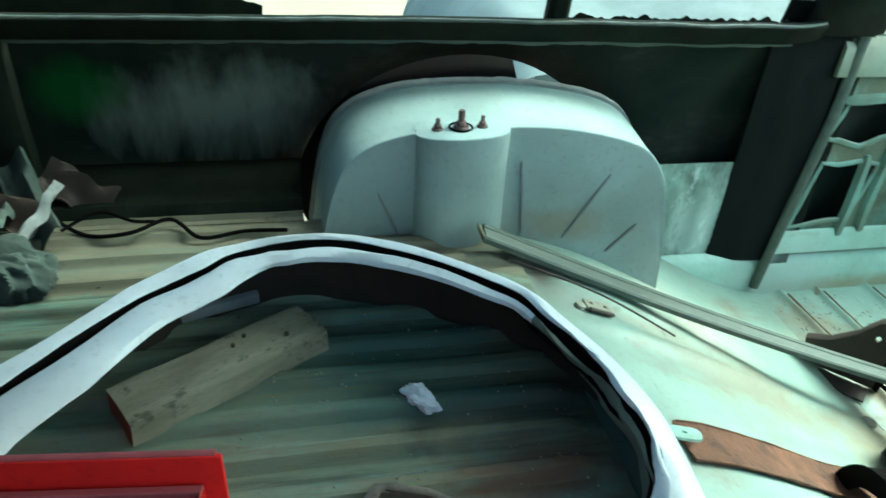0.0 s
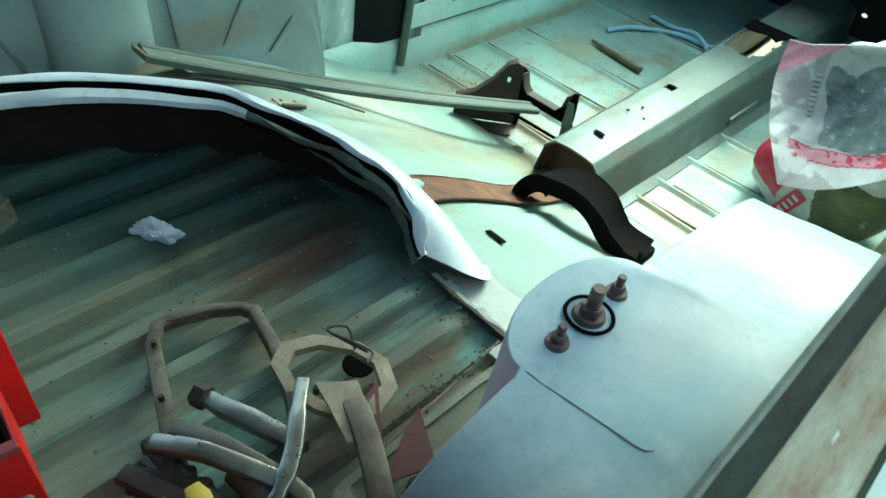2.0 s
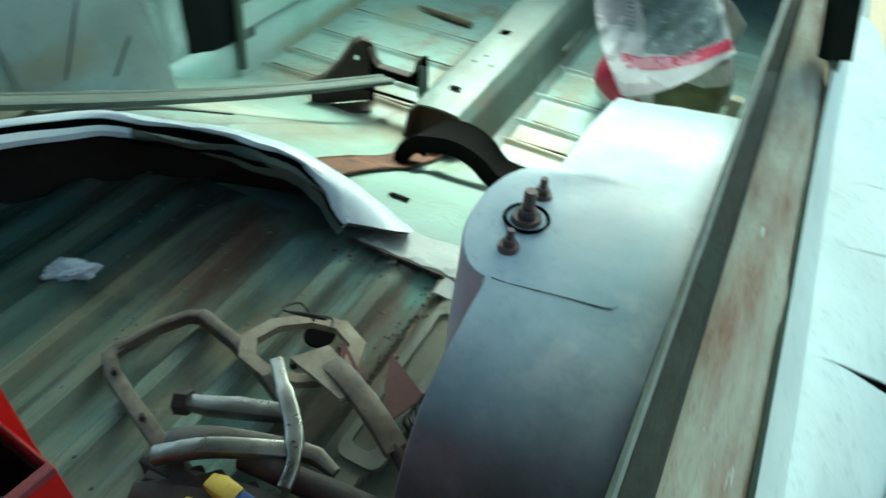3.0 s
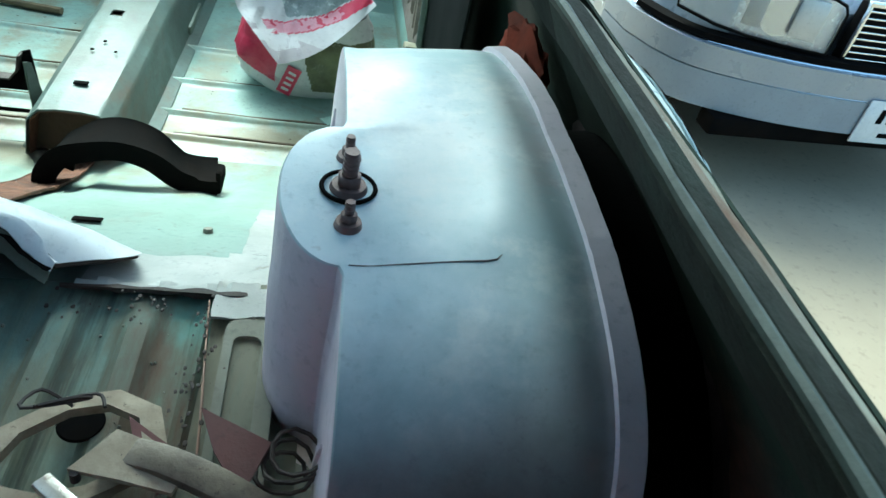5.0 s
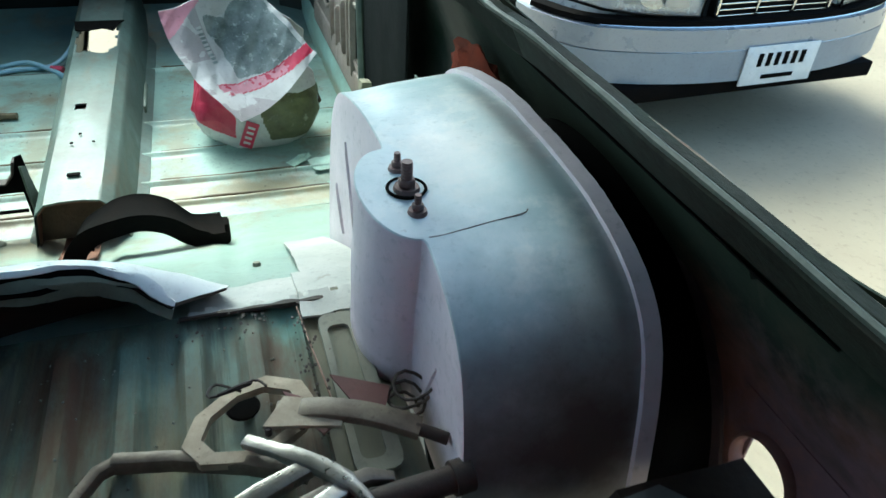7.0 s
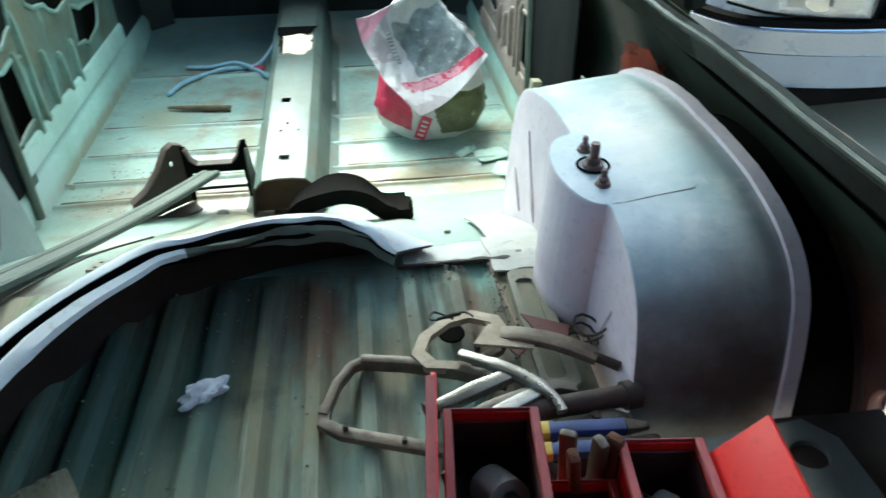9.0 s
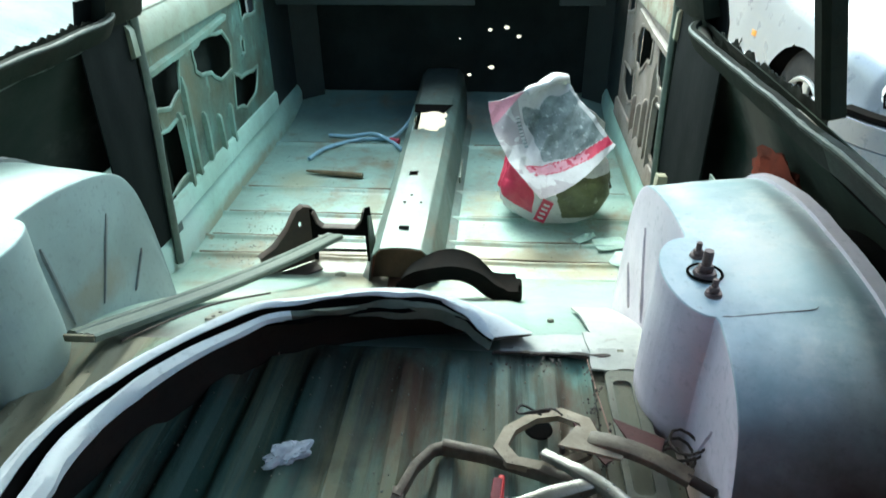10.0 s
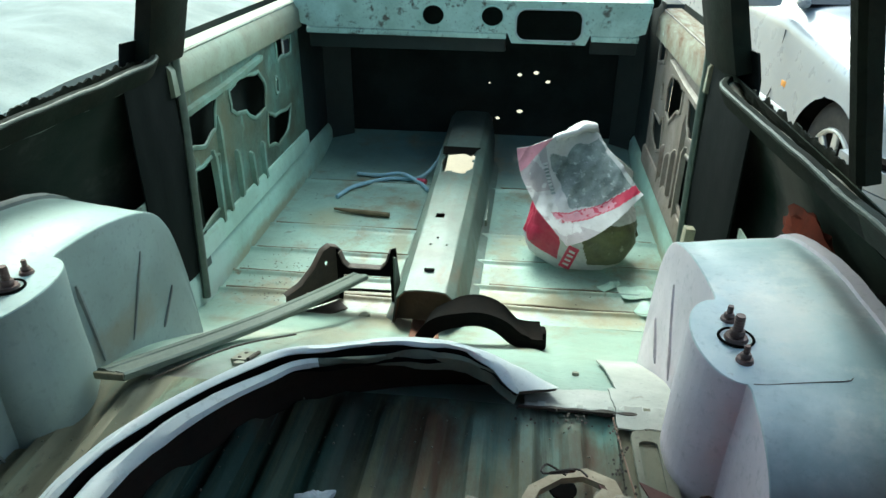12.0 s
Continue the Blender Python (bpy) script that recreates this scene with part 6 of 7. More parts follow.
for pts, tip in (([(-0.47, 1.60, 0.010), (-0.43, 1.70, 0.012), (-0.32, 1.80, 0.010), (-0.20, 1.82, 0.012), (-0.14, 1.90, 0.05), (-0.125, 1.98, 0.075), (-0.112, 2.04, 0.09)], None),
                 ([(-0.45, 1.84, 0.010), (-0.36, 1.83, 0.011), (-0.27, 1.82, 0.026), (-0.19, 1.77, 0.012), (-0.145, 1.70, 0.010)], 1)):
    h = thing("hose", (0, 0, ZF), "pale blue rubber hose lying on the cabin floor", "hose", "hoses on the cabin floor")
    ln = smooth_line([(x, y, z + (0.6 * (y - 1.9) ** 2 if y > 1.9 else 0)) for x, y, z in pts], 8)
    part("tube", sweep(bmesh.new(), ln, circle(0.0075, 9)), M_HOSE, h)
    if tip:
        part("fitting", cyl(bmesh.new(), (-0.20, 1.785, 0.014), (-0.165, 1.775, 0.014), 0.011, seg=12), M_BAGRED, h, "dark red hose fitting")

# bag
G = thing("paper_bag", (0.39, 1.24, ZF + 0.003), "crumpled half-empty bag printed crimson, white and olive, standing open", "bag", )
BELLY = [(0.0, -0.105, 0.085, 0.072), (0.02, -0.135, 0.11, 0.085), (0.05, -0.16, 0.132, 0.094), (0.09, -0.172, 0.15, 0.096), (0.13, -0.17, 0.15, 0.088), (0.17, -0.158, 0.14, 0.072), (0.20, -0.14, 0.125, 0.06)]


def facet(a, b, seed):
    """Flat facets between random corners, as in crushed paper."""
    i, j = math.floor(a), math.floor(b)
    f, g = a - i, b - j
    h = lambda x, y: 2.2 * noise.noise((x * 3.71 + 0.5, y * 5.13 + 0.5, seed))
    if f + g < 1:
        return h(i, j) + f * (h(i + 1, j) - h(i, j)) + g * (h(i, j + 1) - h(i, j))
    return h(i + 1, j + 1) + (1 - f) * (h(i, j + 1) - h(i + 1, j + 1)) + (1 - g) * (h(i + 1, j) - h(i + 1, j + 1))


def belly(a, k):
    """Round the bag at angle a, at height step k."""
    i = min(int(k), len(BELLY) - 2)
    z, x0, x1, d = (BELLY[i][c] + (BELLY[i + 1][c] - BELLY[i][c]) * (k - i) for c in range(4))
    c, s_ = math.cos(a), math.sin(a)
    r = 1 / (abs(c) ** 3.2 + abs(s_) ** 3.2) ** (1 / 3.2)
    x, y = (x0 + x1) / 2 + (x1 - x0) / 2 * r * c, d * r * s_
    q = Vector((x * 8, y * 8, z * 8))
    w = 0.014 * facet(a * 3.2, z * 22, 3.0) + 0.006 * facet(a * 7, z * 44, 8.0)
    return (x * (1 + 4 * w * min(1, k)), y * (1 + 4 * w * min(1, k)), z + 0.012 * noise.noise(q * 1.5) * min(1, k))


bm = sheet(bmesh.new(), belly, lin(0, 2 * math.pi, 217), lin(0, 6, 97))
bmesh.ops.remove_doubles(bm, verts=bm.verts, dist=0.0004)
for f in bm.faces:
    c = f.calc_center_median()
    wob = 0.006 * noise.noise(c * 30)
    red = c.x < -0.075 + wob and c.z > 0.055 - 0.45 * (c.x + 0.11) + wob
    olive = c.x > -0.005 - 0.25 * (c.z - 0.08) + wob and 0.025 + wob < c.z < 0.152 + wob and c.y < 0.02
    f.material_index = 1 if red else (2 if olive else 0)
part("body", bm, [M_BAGWHITE, M_BAGRED, M_BAGOLIVE], G, angle=14)
part("base", plate(bmesh.new(), rounded(-0.10, -0.07, 0.08, 0.07, 0.03, 4), [], 0.003, Matrix.Translation((0, 0, 0.001))), M_BAGWHITE, G)


def flap_mesh(corners, n, fold, seed, hollow=0.045):
    """A creased sheet between four corners; its faces come in order of u, then v."""
    bm = bmesh.new()
    a, b, c, d = (Vector(p) for p in corners)
    nrm = (b - a).cross(d - a).normalized()

    def at(u, v):
        p = a.lerp(b, u).lerp(d.lerp(c, u), v)
        crease = facet(u * 5 + 1.5 * v, v * 5, seed) * 0.8 + 0.3 * facet(u * 12 + 3 * v, v * 12, seed + 5)
        bowl = math.sin(math.pi * v) * math.sin(math.pi * u)
        p.z -= 0.030 * v * math.sin(math.pi * u)
        p.x -= 0.030 * math.sin(math.pi * v) * (1 - u)
        return p + nrm * (fold * crease + hollow * bowl)

    sheet(bm, at, lin(0, 1, n), lin(0, 1, n), 0.0015, (0, 0.8, 0.4))
    return bm


N = 97
bm = flap_mesh([(-0.215, -0.06, 0.362), (0.0, 0.05, 0.40), (0.135, -0.12, 0.268), (-0.065, -0.215, 0.146)], N, 0.012, 2.0)
bm.faces.ensure_lookup_table()
for i in range((N - 1) ** 2):
    u, v = (i // (N - 1) + 0.5) / (N - 1), (i % (N - 1) + 0.5) / (N - 1)
    m = 0
    wob = 0.02 * noise.noise((u * 6, v * 6, 9))
    band = 0.72 + 0.22 * (u - 0.16) + wob
    if u / 0.46 + v / 0.24 + 2 * wob < 1:
        m = 1
    elif u > 0.16 and abs(v - band) < 0.052:
        m = 3 if u > 0.78 or abs(v - band) > 0.042 or noise.noise((u * 24, v * 24, 2)) > 0.22 else 1
    elif v > band and u < 0.47 - 0.9 * (1 - v) + wob:
        m = 4
    elif 0.42 + 4 * wob < u < 0.97 + wob and 0.15 + 3 * wob < v < band - 0.06 + 2 * wob:
        m = 2
    elif abs(u - 0.33) < 0.024 and 0.20 < v < 0.52:
        m = 2 if int(v * 60) % 2 else 0
    # shading of the mouth's left part put into its colour
    elif u < 0.36 and v < 0.46 and noise.noise((u * 7, v * 7, 6)) > -0.12:
        m = 4
    bm.faces[i].material_index = m
part("mouth", bm, [M_BAGWHITE, M_BAGPINK, M_BAGPRINT, M_BAGRED, M_BAGSHADE], G, "white crumpled mouth with grey print and pink corner", angle=14)
bm = flap_mesh([(-0.19, -0.02, 0.31), (-0.02, 0.075, 0.39), (0.13, 0.05, 0.27), (0.10, 0.06, 0.12)], 40, 0.010, 7.0, 0.02)
part("back_panel", bm, M_BAGWHITE, G, angle=30)
roll = smooth_line([(-0.115, -0.005, 0.375), (-0.07, 0.015, 0.392), (-0.03, 0.03, 0.408), (0.0, 0.045, 0.40), (0.008, 0.045, 0.375)], 5)
part("rolled_edge", crumple(sweep(bmesh.new(), roll, circle(0.02, 12, 0.7), scales=[0.3] + [0.8] * 5 + [1.1] * 10 + [0.9] * 4 + [0.5]), 0.008, 25, 2), M_BAGWHITE, G, "white rolled edge of the mouth")
m = pose(-0.045, -0.0985, 0.052, 84, 22, -4)
part("printed_label", box(bmesh.new(), (0, 0, 0), (0.034, 0.07, 0.003), 0.001, m), M_BAGRED, G, "small red printed label with worn lettering")
for k in range(4):
    part("lettering_bar", box(bmesh.new(), (0.0, -0.022 + 0.014 * k, 0.002), (0.018, 0.006, 0.002), 0, m), M_BAGWHITE, G)
# paper scraps by the sill
for x, y, a, w, h in ((0.53, 1.04, 15, 0.09, 0.06), (0.555, 0.95, -25, 0.07, 0.07), (0.46, 1.07, 40, 0.07, 0.03)):
    bm = bmesh.new()
    sheet(bm, lambda u, v: (u * w, v * h, 0.004 + 0.012 * max(0, noise.noise((u * 3, v * 3, x * 9)))), lin(-0.5, 0.5, 9), lin(-0.5, 0.5, 9), 0.001)
    solo("torn_paper", bm, M_MINT, pose(x, y, ZF + 0.005, 0, 0, a), "torn pale green paper scrap on the cabin floor", "paper", "torn paper scraps")
# timber pieces standing by the right door pillar
for x, y, a in ((0.57, 0.66, 8), (0.545, 0.72, -6)):
    solo("wood_batten", box(bmesh.new(), (0, 0, 0.15), (0.022, 0.03, 0.30), 0.003), M_WOOD, pose(x, y, slope_z(y) + 0.005, a, 4, 0), "short wooden batten leaning by the pillar", "wood", "battens by the pillar")
# rusty cloth-like scrap behind the right housing
bm = bmesh.new()
bmesh.ops.create_icosphere(bm, subdivisions=3, radius=1)
for v in bm.verts:
    v.co = Vector((v.co.x * 0.02, v.co.y * 0.085, v.co.z * 0.034)) * (1 + 0.6 * noise.noise(v.co * 2.4))
solo("rusty_scrap", bm, M_REDCLOTH, (0.665, 0.41, 0.14), "crumpled reddish rusty scrap behind the housing", "scrap metal")


# ---- tools by the right housing ----
def lay(points, z=0.0):
    return [Vector((x, y, zz + z)) for x, y, zz in points]


FLAT = lambda w, h: rounded(-w / 2, -h / 2, w / 2, h / 2, min(w, h) * 0.25, 2)
# large locking C-clamp, rusty
c1 = thing("c_clamp", (0, 0, 0.012), "rusty brown locking C-clamp lying on the floor", "clamp", "locking clamps")
part("jaw", sweep(bmesh.new(), lay([(0.27, -0.255, 0.012), (0.215, -0.238, 0.01), (0.125, -0.205, 0.008), (0.106, -0.190, 0.008), (0.108, -0.168, 0.008)]), FLAT(0.015, 0.010)), M_OLDCLAMP, c1, "dull worn jaw")
part("back", sweep(bmesh.new(), lay([(0.106, -0.180, 0.008), (0.120, -0.14, 0.01), (0.138, -0.115, 0.012), (0.160, -0.105, 0.012)]), FLAT(0.011, 0.014)), M_OLDCLAMP, c1)
part("jaw", sweep(bmesh.new(), lay([(0.150, -0.108, 0.012), (0.20, -0.118, 0.012), (0.26, -0.14, 0.014), (0.31, -0.165, 0.016)]), FLAT(0.013, 0.018)), M_OLDCLAMP, c1)
for x, y in ((0.13, -0.205), (0.19, -0.23)):
    part("rivet", cyl(bmesh.new(), (x, y, 0.014), (x, y, 0.021), 0.003, 0.0025, 10), M_DARKRUST, c1)
# hexagon-jawed locking clamp with bright handles
c2 = thing("locking_pliers", (0, 0, 0.02), "worn nickel locking pliers with hexagon jaws", "pliers", "locking clamps")
hexa = [(0.215, -0.112), (0.226, -0.084), (0.256, -0.060), (0.286, -0.053), (0.314, -0.066), (0.323, -0.094), (0.310, -0.116), (0.288, -0.130), (0.258, -0.138), (0.228, -0.132)]
mid = sum((Vector(p) for p in hexa), Vector((0, 0))) / len(hexa)
part("jaw", plate(bmesh.new(), [mid + (Vector(p) - mid) * 1.14 for p in hexa], [[mid + (Vector(p) - mid) * 0.84 for p in hexa]], 0.009, pose(0, 0, 0.006, 0, 0, 0)), M_CLAMP, c2)
part("handle", sweep(bmesh.new(), smooth_line(lay([(0.262, -0.128, 0.022), (0.288, -0.152, 0.03), (0.322, -0.182, 0.034), (0.345, -0.212, 0.036), (0.352, -0.235, 0.034)]), 5), FLAT(0.014, 0.010), scales=[0.9] * 6 + [1.1] * 8 + [0.8] * 7), M_STEEL, c2, "bright chrome lever handle")
part("arm", plate(bmesh.new(), rough_loop([(0.278, -0.126), (0.300, -0.096), (0.326, -0.106), (0.352, -0.126), (0.344, -0.142), (0.310, -0.134)], 0.002, 2), [], 0.004, Matrix.Translation((0, 0, 0.031))), M_CLAMP, c2, "pale worn pivot plate")
part("handle", sweep(bmesh.new(), smooth_line(lay([(0.292, -0.104, 0.024), (0.330, -0.118, 0.034), (0.372, -0.138, 0.036), (0.412, -0.160, 0.030)]), 5), FLAT(0.022, 0.010)), M_OLDCLAMP, c2)
part("adjusting_screw", cyl(bmesh.new(), (0.408, -0.158, 0.030), (0.434, -0.175, 0.026), 0.006, seg=12), M_DARKRUST, c2)
for x, y in ((0.282, -0.128), (0.300, -0.118), (0.312, -0.128)):
    part("rivet", cyl(bmesh.new(), (x, y, 0.026), (x, y, 0.034), 0.0035, 0.003, 10), M_DARKRUST, c2)
tw = smooth_line([Vector((0.243 + 0.02 * math.cos(k * 1.9) + 0.004 * k, -0.068 + 0.012 * math.sin(k * 2.3), 0.022 + 0.006 * (k % 3))) for k in range(8)], 4)
part("wire_wrap", sweep(bmesh.new(), tw, circle(0.0014, 5)), M_DARKRUST, c2, "twisted rusty wire")
# more pliers and wrenches in the heap
w1 = thing("wrench", (0, 0, 0.03), "grey steel tube-handled wrench in the heap", "wrench")
part("shaft", sweep(bmesh.new(), lay([(0.222, -0.205, 0.014), (0.245, -0.199, 0.016), (0.268, -0.190, 0.018), (0.318, -0.172, 0.02)]), FLAT(0.017, 0.013), scales=[0.8, 1, 1.1, 0.9]), M_STEEL, w1)
part("head", cyl(bmesh.new(), (0.214, -0.208, 0.013), (0.226, -0.204, 0.014), 0.0115, seg=6), M_DARKRUST, w1)
for (a, b, c), mm, lab in ((((0.236, -0.240, 0.022), (0.275, -0.222, 0.03), (0.335, -0.200, 0.026)), M_STEEL, "bright chrome locking pliers in the heap"), (((0.238, -0.268, 0.01), (0.30, -0.252, 0.014), (0.385, -0.235, 0.012)), M_DARKRUST, "dark rusty pliers in the heap")):
    w = thing("pliers", (0, 0, 0.022), lab, "pliers", "pliers in the heap")
    for k in (0, 1):
        off = Vector((0.004, -0.014, 0.006)) * k
        bend = [Vector(a) + off * 1.6, Vector(b) + off, Vector(c) + off * 0.2]
        part("handle", sweep(bmesh.new(), smooth_line(bend, 6), FLAT(0.016, 0.012)), mm if k else M_TOOL, w)
    tip = Vector(c)
    part("jaw", sweep(bmesh.new(), [tip, tip + Vector((0.022, 0.004, 0)), tip + Vector((0.042, 0.0, -0.003))], FLAT(0.016, 0.014), scales=[1, 0.9, 0.6]), M_TOOL, w)
    part("rivet", cyl(bmesh.new(), tip + Vector((0.004, 0, -0.004)), tip + Vector((0.004, 0, 0.011)), 0.005, seg=12), M_DARKRUST, w)
t1 = thing("pipe_bar", (0, 0, 0.012), "dark brown rusty round bar with a collar", "metal bar")
part("bar", sweep(bmesh.new(), lay([(0.30, -0.222, 0.03), (0.35, -0.218, 0.03), (0.432, -0.212, 0.03)]), circle(0.012, 12)), M_DARKRUST, t1)
part("collar", cyl(bmesh.new(), (0.425, -0.2125, 0.03), (0.442, -0.211, 0.03), 0.0155, seg=14), M_DARKRUST, t1)
# red sheet scraps
for a, b, c, z in (((0.300, -0.070), (0.356, -0.112), (0.330, -0.130), 0.022), ((0.348, -0.060), (0.402, -0.090), (0.384, -0.132), 0.018)):
    bm = bmesh.new()
    plate(bm, [a, b, c, ((a[0] + c[0]) / 2 - 0.004, (a[1] + c[1]) / 2)], [], 0.0025, Matrix())
    solo("red_sheet_scrap", bm, M_REDSCRAP, pose(0, 0, z, 4, -3, 0), "dull red painted triangular sheet scrap", "scrap metal", "red sheet scraps")
# wire coil by the housing foot
pts = [Vector((0.408 + 0.020 * math.cos(k * 0.55) + 0.0005 * k, -0.105 + 0.020 * math.sin(k * 0.55), 0.012 + 0.0012 * k + 0.004 * math.sin(k))) for k in range(34)]
solo("wire_coil", sweep(bmesh.new(), pts, circle(0.0018, 6)), M_DARKRUST, (0, 0, 0), "small coil of rusty wire at the housing foot", "wire")
# yellow and blue gripped pliers
for x0, y, z in ((0.300, -0.262, 0.060), (0.296, -0.288, 0.062)):
    p = thing("grip_pliers", (x0, y, z), "pliers with yellow and dark blue plastic grips", "pliers", "gripped pliers")
    part("grip_end", sweep(bmesh.new(), lay([(0.0, 0.003, -0.004), (0.012, 0.002, 0.0), (0.03, 0.0, 0.001)]), FLAT(0.018, 0.015), scales=[0.75, 1, 0.9]), M_YELLOW, p, "yellow grip end")
    part("grip", sweep(bmesh.new(), lay([(0.028, 0.0, 0.001), (0.06, -0.002, 0.002), (0.105, -0.004, 0.0)]), FLAT(0.015, 0.012)), M_BLUE, p, "dark blue grip")
    part("jaw", sweep(bmesh.new(), lay([(0.105, -0.004, 0.0), (0.13, -0.003, -0.004)]), FLAT(0.016, 0.012), scales=[1, 0.5]), M_TOOL, p)
heap = bmesh.new()
for k in range(22):
    x, y = 0.25 + 0.008 * k, -0.262 + 0.03 * noise.noise((k * 1.3, 0, 0))
    box(heap, (0, 0, 0.02), (0.05, 0.012, 0.036), 0.004, pose(x, y, 0.004, 0, 10 * math.sin(k), 50 * math.sin(k * 2.1)))
solo("scrap_tools", heap, M_DARKRUST, (0, 0, 0), "heap of dark rusty small tools under the pliers", "tools", kind="stuff")

# red cantilever toolbox, open
X = thing("toolbox", Matrix.Translation((0.30, -0.36, 0.01)) @ Matrix.Rotation(radians(-6), 4, "Z") @ Matrix.Translation((-0.30, 0.36, 0)), "open red enamelled steel cantilever toolbox full of tools", "toolbox")


def tray(x0, x1, y0, y1, z0, z1, name):
    t = 0.0035
    tr = part(name, box(bmesh.new(), ((x0 + x1) / 2, (y0 + y1) / 2, z0), (x1 - x0, y1 - y0, t)), M_REDIN, X, "red tray bottom darkened for the shade inside")
    for x in (x0, x1):
        part("tray_side", box(bmesh.new(), (x, (y0 + y1) / 2, (z0 + z1) / 2), (t, y1 - y0 + t, z1 - z0), 0.001), M_RED, tr)
    for y in (y0, y1):
        part("tray_end", box(bmesh.new(), ((x0 + x1) / 2, y, (z0 + z1) / 2), (x1 - x0 - t, t, z1 - z0), 0.001), M_RED, tr)
    # thin walls added inside each tray to carry its shade
    for x, k in ((x0, 1), (x1, -1)):
        part("shade_liner", box(bmesh.new(), (x + k * 0.0035, (y0 + y1) / 2, (z0 + z1) / 2 - 0.004), (0.002, y1 - y0 - 0.006, z1 - z0 - 0.008)), M_REDIN, tr, "inside wall darkened for the tray's shade")
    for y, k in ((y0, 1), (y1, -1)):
        part("shade_liner", box(bmesh.new(), ((x0 + x1) / 2, y + k * 0.0035, (z0 + z1) / 2 - 0.004), (x1 - x0 - 0.010, 0.002, z1 - z0 - 0.008)), M_REDIN, tr, "inside wall darkened for the tray's shade")
    part("rolled_rim", sweep(bmesh.new(), [(x0, y1, z1), (x1, y1, z1), (x1, y0, z1), (x0, y0, z1)], rounded(-0.0035, -0.004, 0.0035, 0.0035, 0.001, 1), closed=True), M_REDFADE, tr, "worn pinkish rim")
    return tr


tray(0.218, 0.284, -0.74, -0.346, 0.108, 0.184, "upper_tray")
tray(0.352, 0.412, -0.74, -0.358, 0.088, 0.158, "upper_tray")
tray(0.244, 0.384, -0.74, -0.385, 0.0, 0.082, "lower_tray")
tray(0.290, 0.346, -0.74, -0.372, 0.07, 0.128, "middle_tray")
part("lid", box(bmesh.new(), (0.208, -0.535, 0.158), (0.005, 0.41, 0.108), 0.0015), M_RED, X)
part("lid_lip", sweep(bmesh.new(), [(0.2055, -0.335, 0.209), (0.2055, -0.74, 0.209)], FLAT(0.007, 0.008)), M_REDFADE, X, "worn pinkish lip of the lid")
bm = bmesh.new()
box(bm, (0, -0.555, 0), (0.066, 0.375, 0.005), 0.0015, pose(0.433, 0, 0.172, 0, -52, 0))
part("lid", bm, M_RED, X)
for x0, x1, z0, z1 in ((0.216, 0.244, 0.12, 0.03), (0.414, 0.384, 0.11, 0.03)):
    part("hinge_arm", sweep(bmesh.new(), [(x0, -0.352, z0), (x1, -0.38, z1)], FLAT(0.010, 0.003)), M_TOOL, X)
for (x, y, z, r), mm in (((0.252, -0.384, 0.152, 0.017), M_ALLOY), ((0.236, -0.39, 0.133, 0.011), M_TOOL), ((0.386, -0.402, 0.128, 0.012), M_ALLOY), ((0.376, -0.388, 0.112, 0.009), M_STEEL)):
    s_ = thing("socket", pose(x, y, z, 62, 0, 20), "steel wrench socket lying in the toolbox tray", "socket", "sockets in the toolbox")
    ring = [(r * 0.78 * math.cos(a), r * 0.78 * math.sin(a), 0.006) for a in lin(0, 2 * math.pi, 25)[:-1]]
    part("ring", sweep(bmesh.new(), ring, [(-r * 0.25, -0.012), (r * 0.25, -0.012), (r * 0.25, 0.012), (-r * 0.25, 0.012)], closed=True), mm, s_)
    part("base", cyl(bmesh.new(), (0, 0, -0.014), (0, 0, -0.004), r, seg=20), mm, s_)
for k, (x, y) in enumerate(((0.325, -0.352), (0.338, -0.349), (0.346, -0.358), (0.315, -0.36))):
    solo("chisel", box(bmesh.new(), (0, 0, 0.05), (0.009, 0.014, 0.12), 0.003), M_OLDCLAMP if k % 2 else M_RUST, pose(x, y - 0.012, 0.068, 6 - 4 * k, 5 * k - 8, 20 * k), "worn brown steel chisel standing in the toolbox", "chisel", "chisels in the toolbox")
for k in range(9):
    x, y = 0.228 + 0.016 * (k % 3), -0.44 - 0.025 * k
    solo("bolt", cyl(bmesh.new(), (0, 0, 0), (0.03, 0.004, 0.004), 0.005, seg=6), M_DARKRUST if k % 2 else M_TOOL, pose(x, y, 0.127, 0, 0, 47 * k), "loose bolt in the toolbox tray", "bolt", "loose bolts")

# grey plate with holes beside the toolbox
bm = plate(bmesh.new(), [(0.47, -0.275), (0.60, -0.262), (0.625, -0.29), (0.64, -0.62), (0.47, -0.62)], [[(x + 0.02 * math.cos(a), y + 0.017 * math.sin(a)) for a in lin(0, 6.28, 17)[:-1]] for x, y in ((0.585, -0.305), (0.53, -0.345), (0.57, -0.43))], 0.012, Matrix.Translation((0, 0, 0.024)))
solo("gasket_plate", bm, M_GREY, (0, 0, 0), "dark grey flat plate with round holes", "metal plate")
bm = bmesh.new()
ring = [(0.722, -0.264 + 0.036 * math.cos(a), 0.012 + 0.036 * math.sin(a)) for a in lin(0, 2 * math.pi, 33)[:-1]]
sweep(bm, ring, [(0.003 * math.cos(a), 0.009 * math.sin(a)) for a in lin(0, 6.283, 9)[:-1]], up=(1, 0, 0), closed=True)
solo("trim_hole_ring", bm, M_RUSTSKIN, (-0.004, 0, 0), "rusty ring round a hole in the body side", "trim", kind="structure")


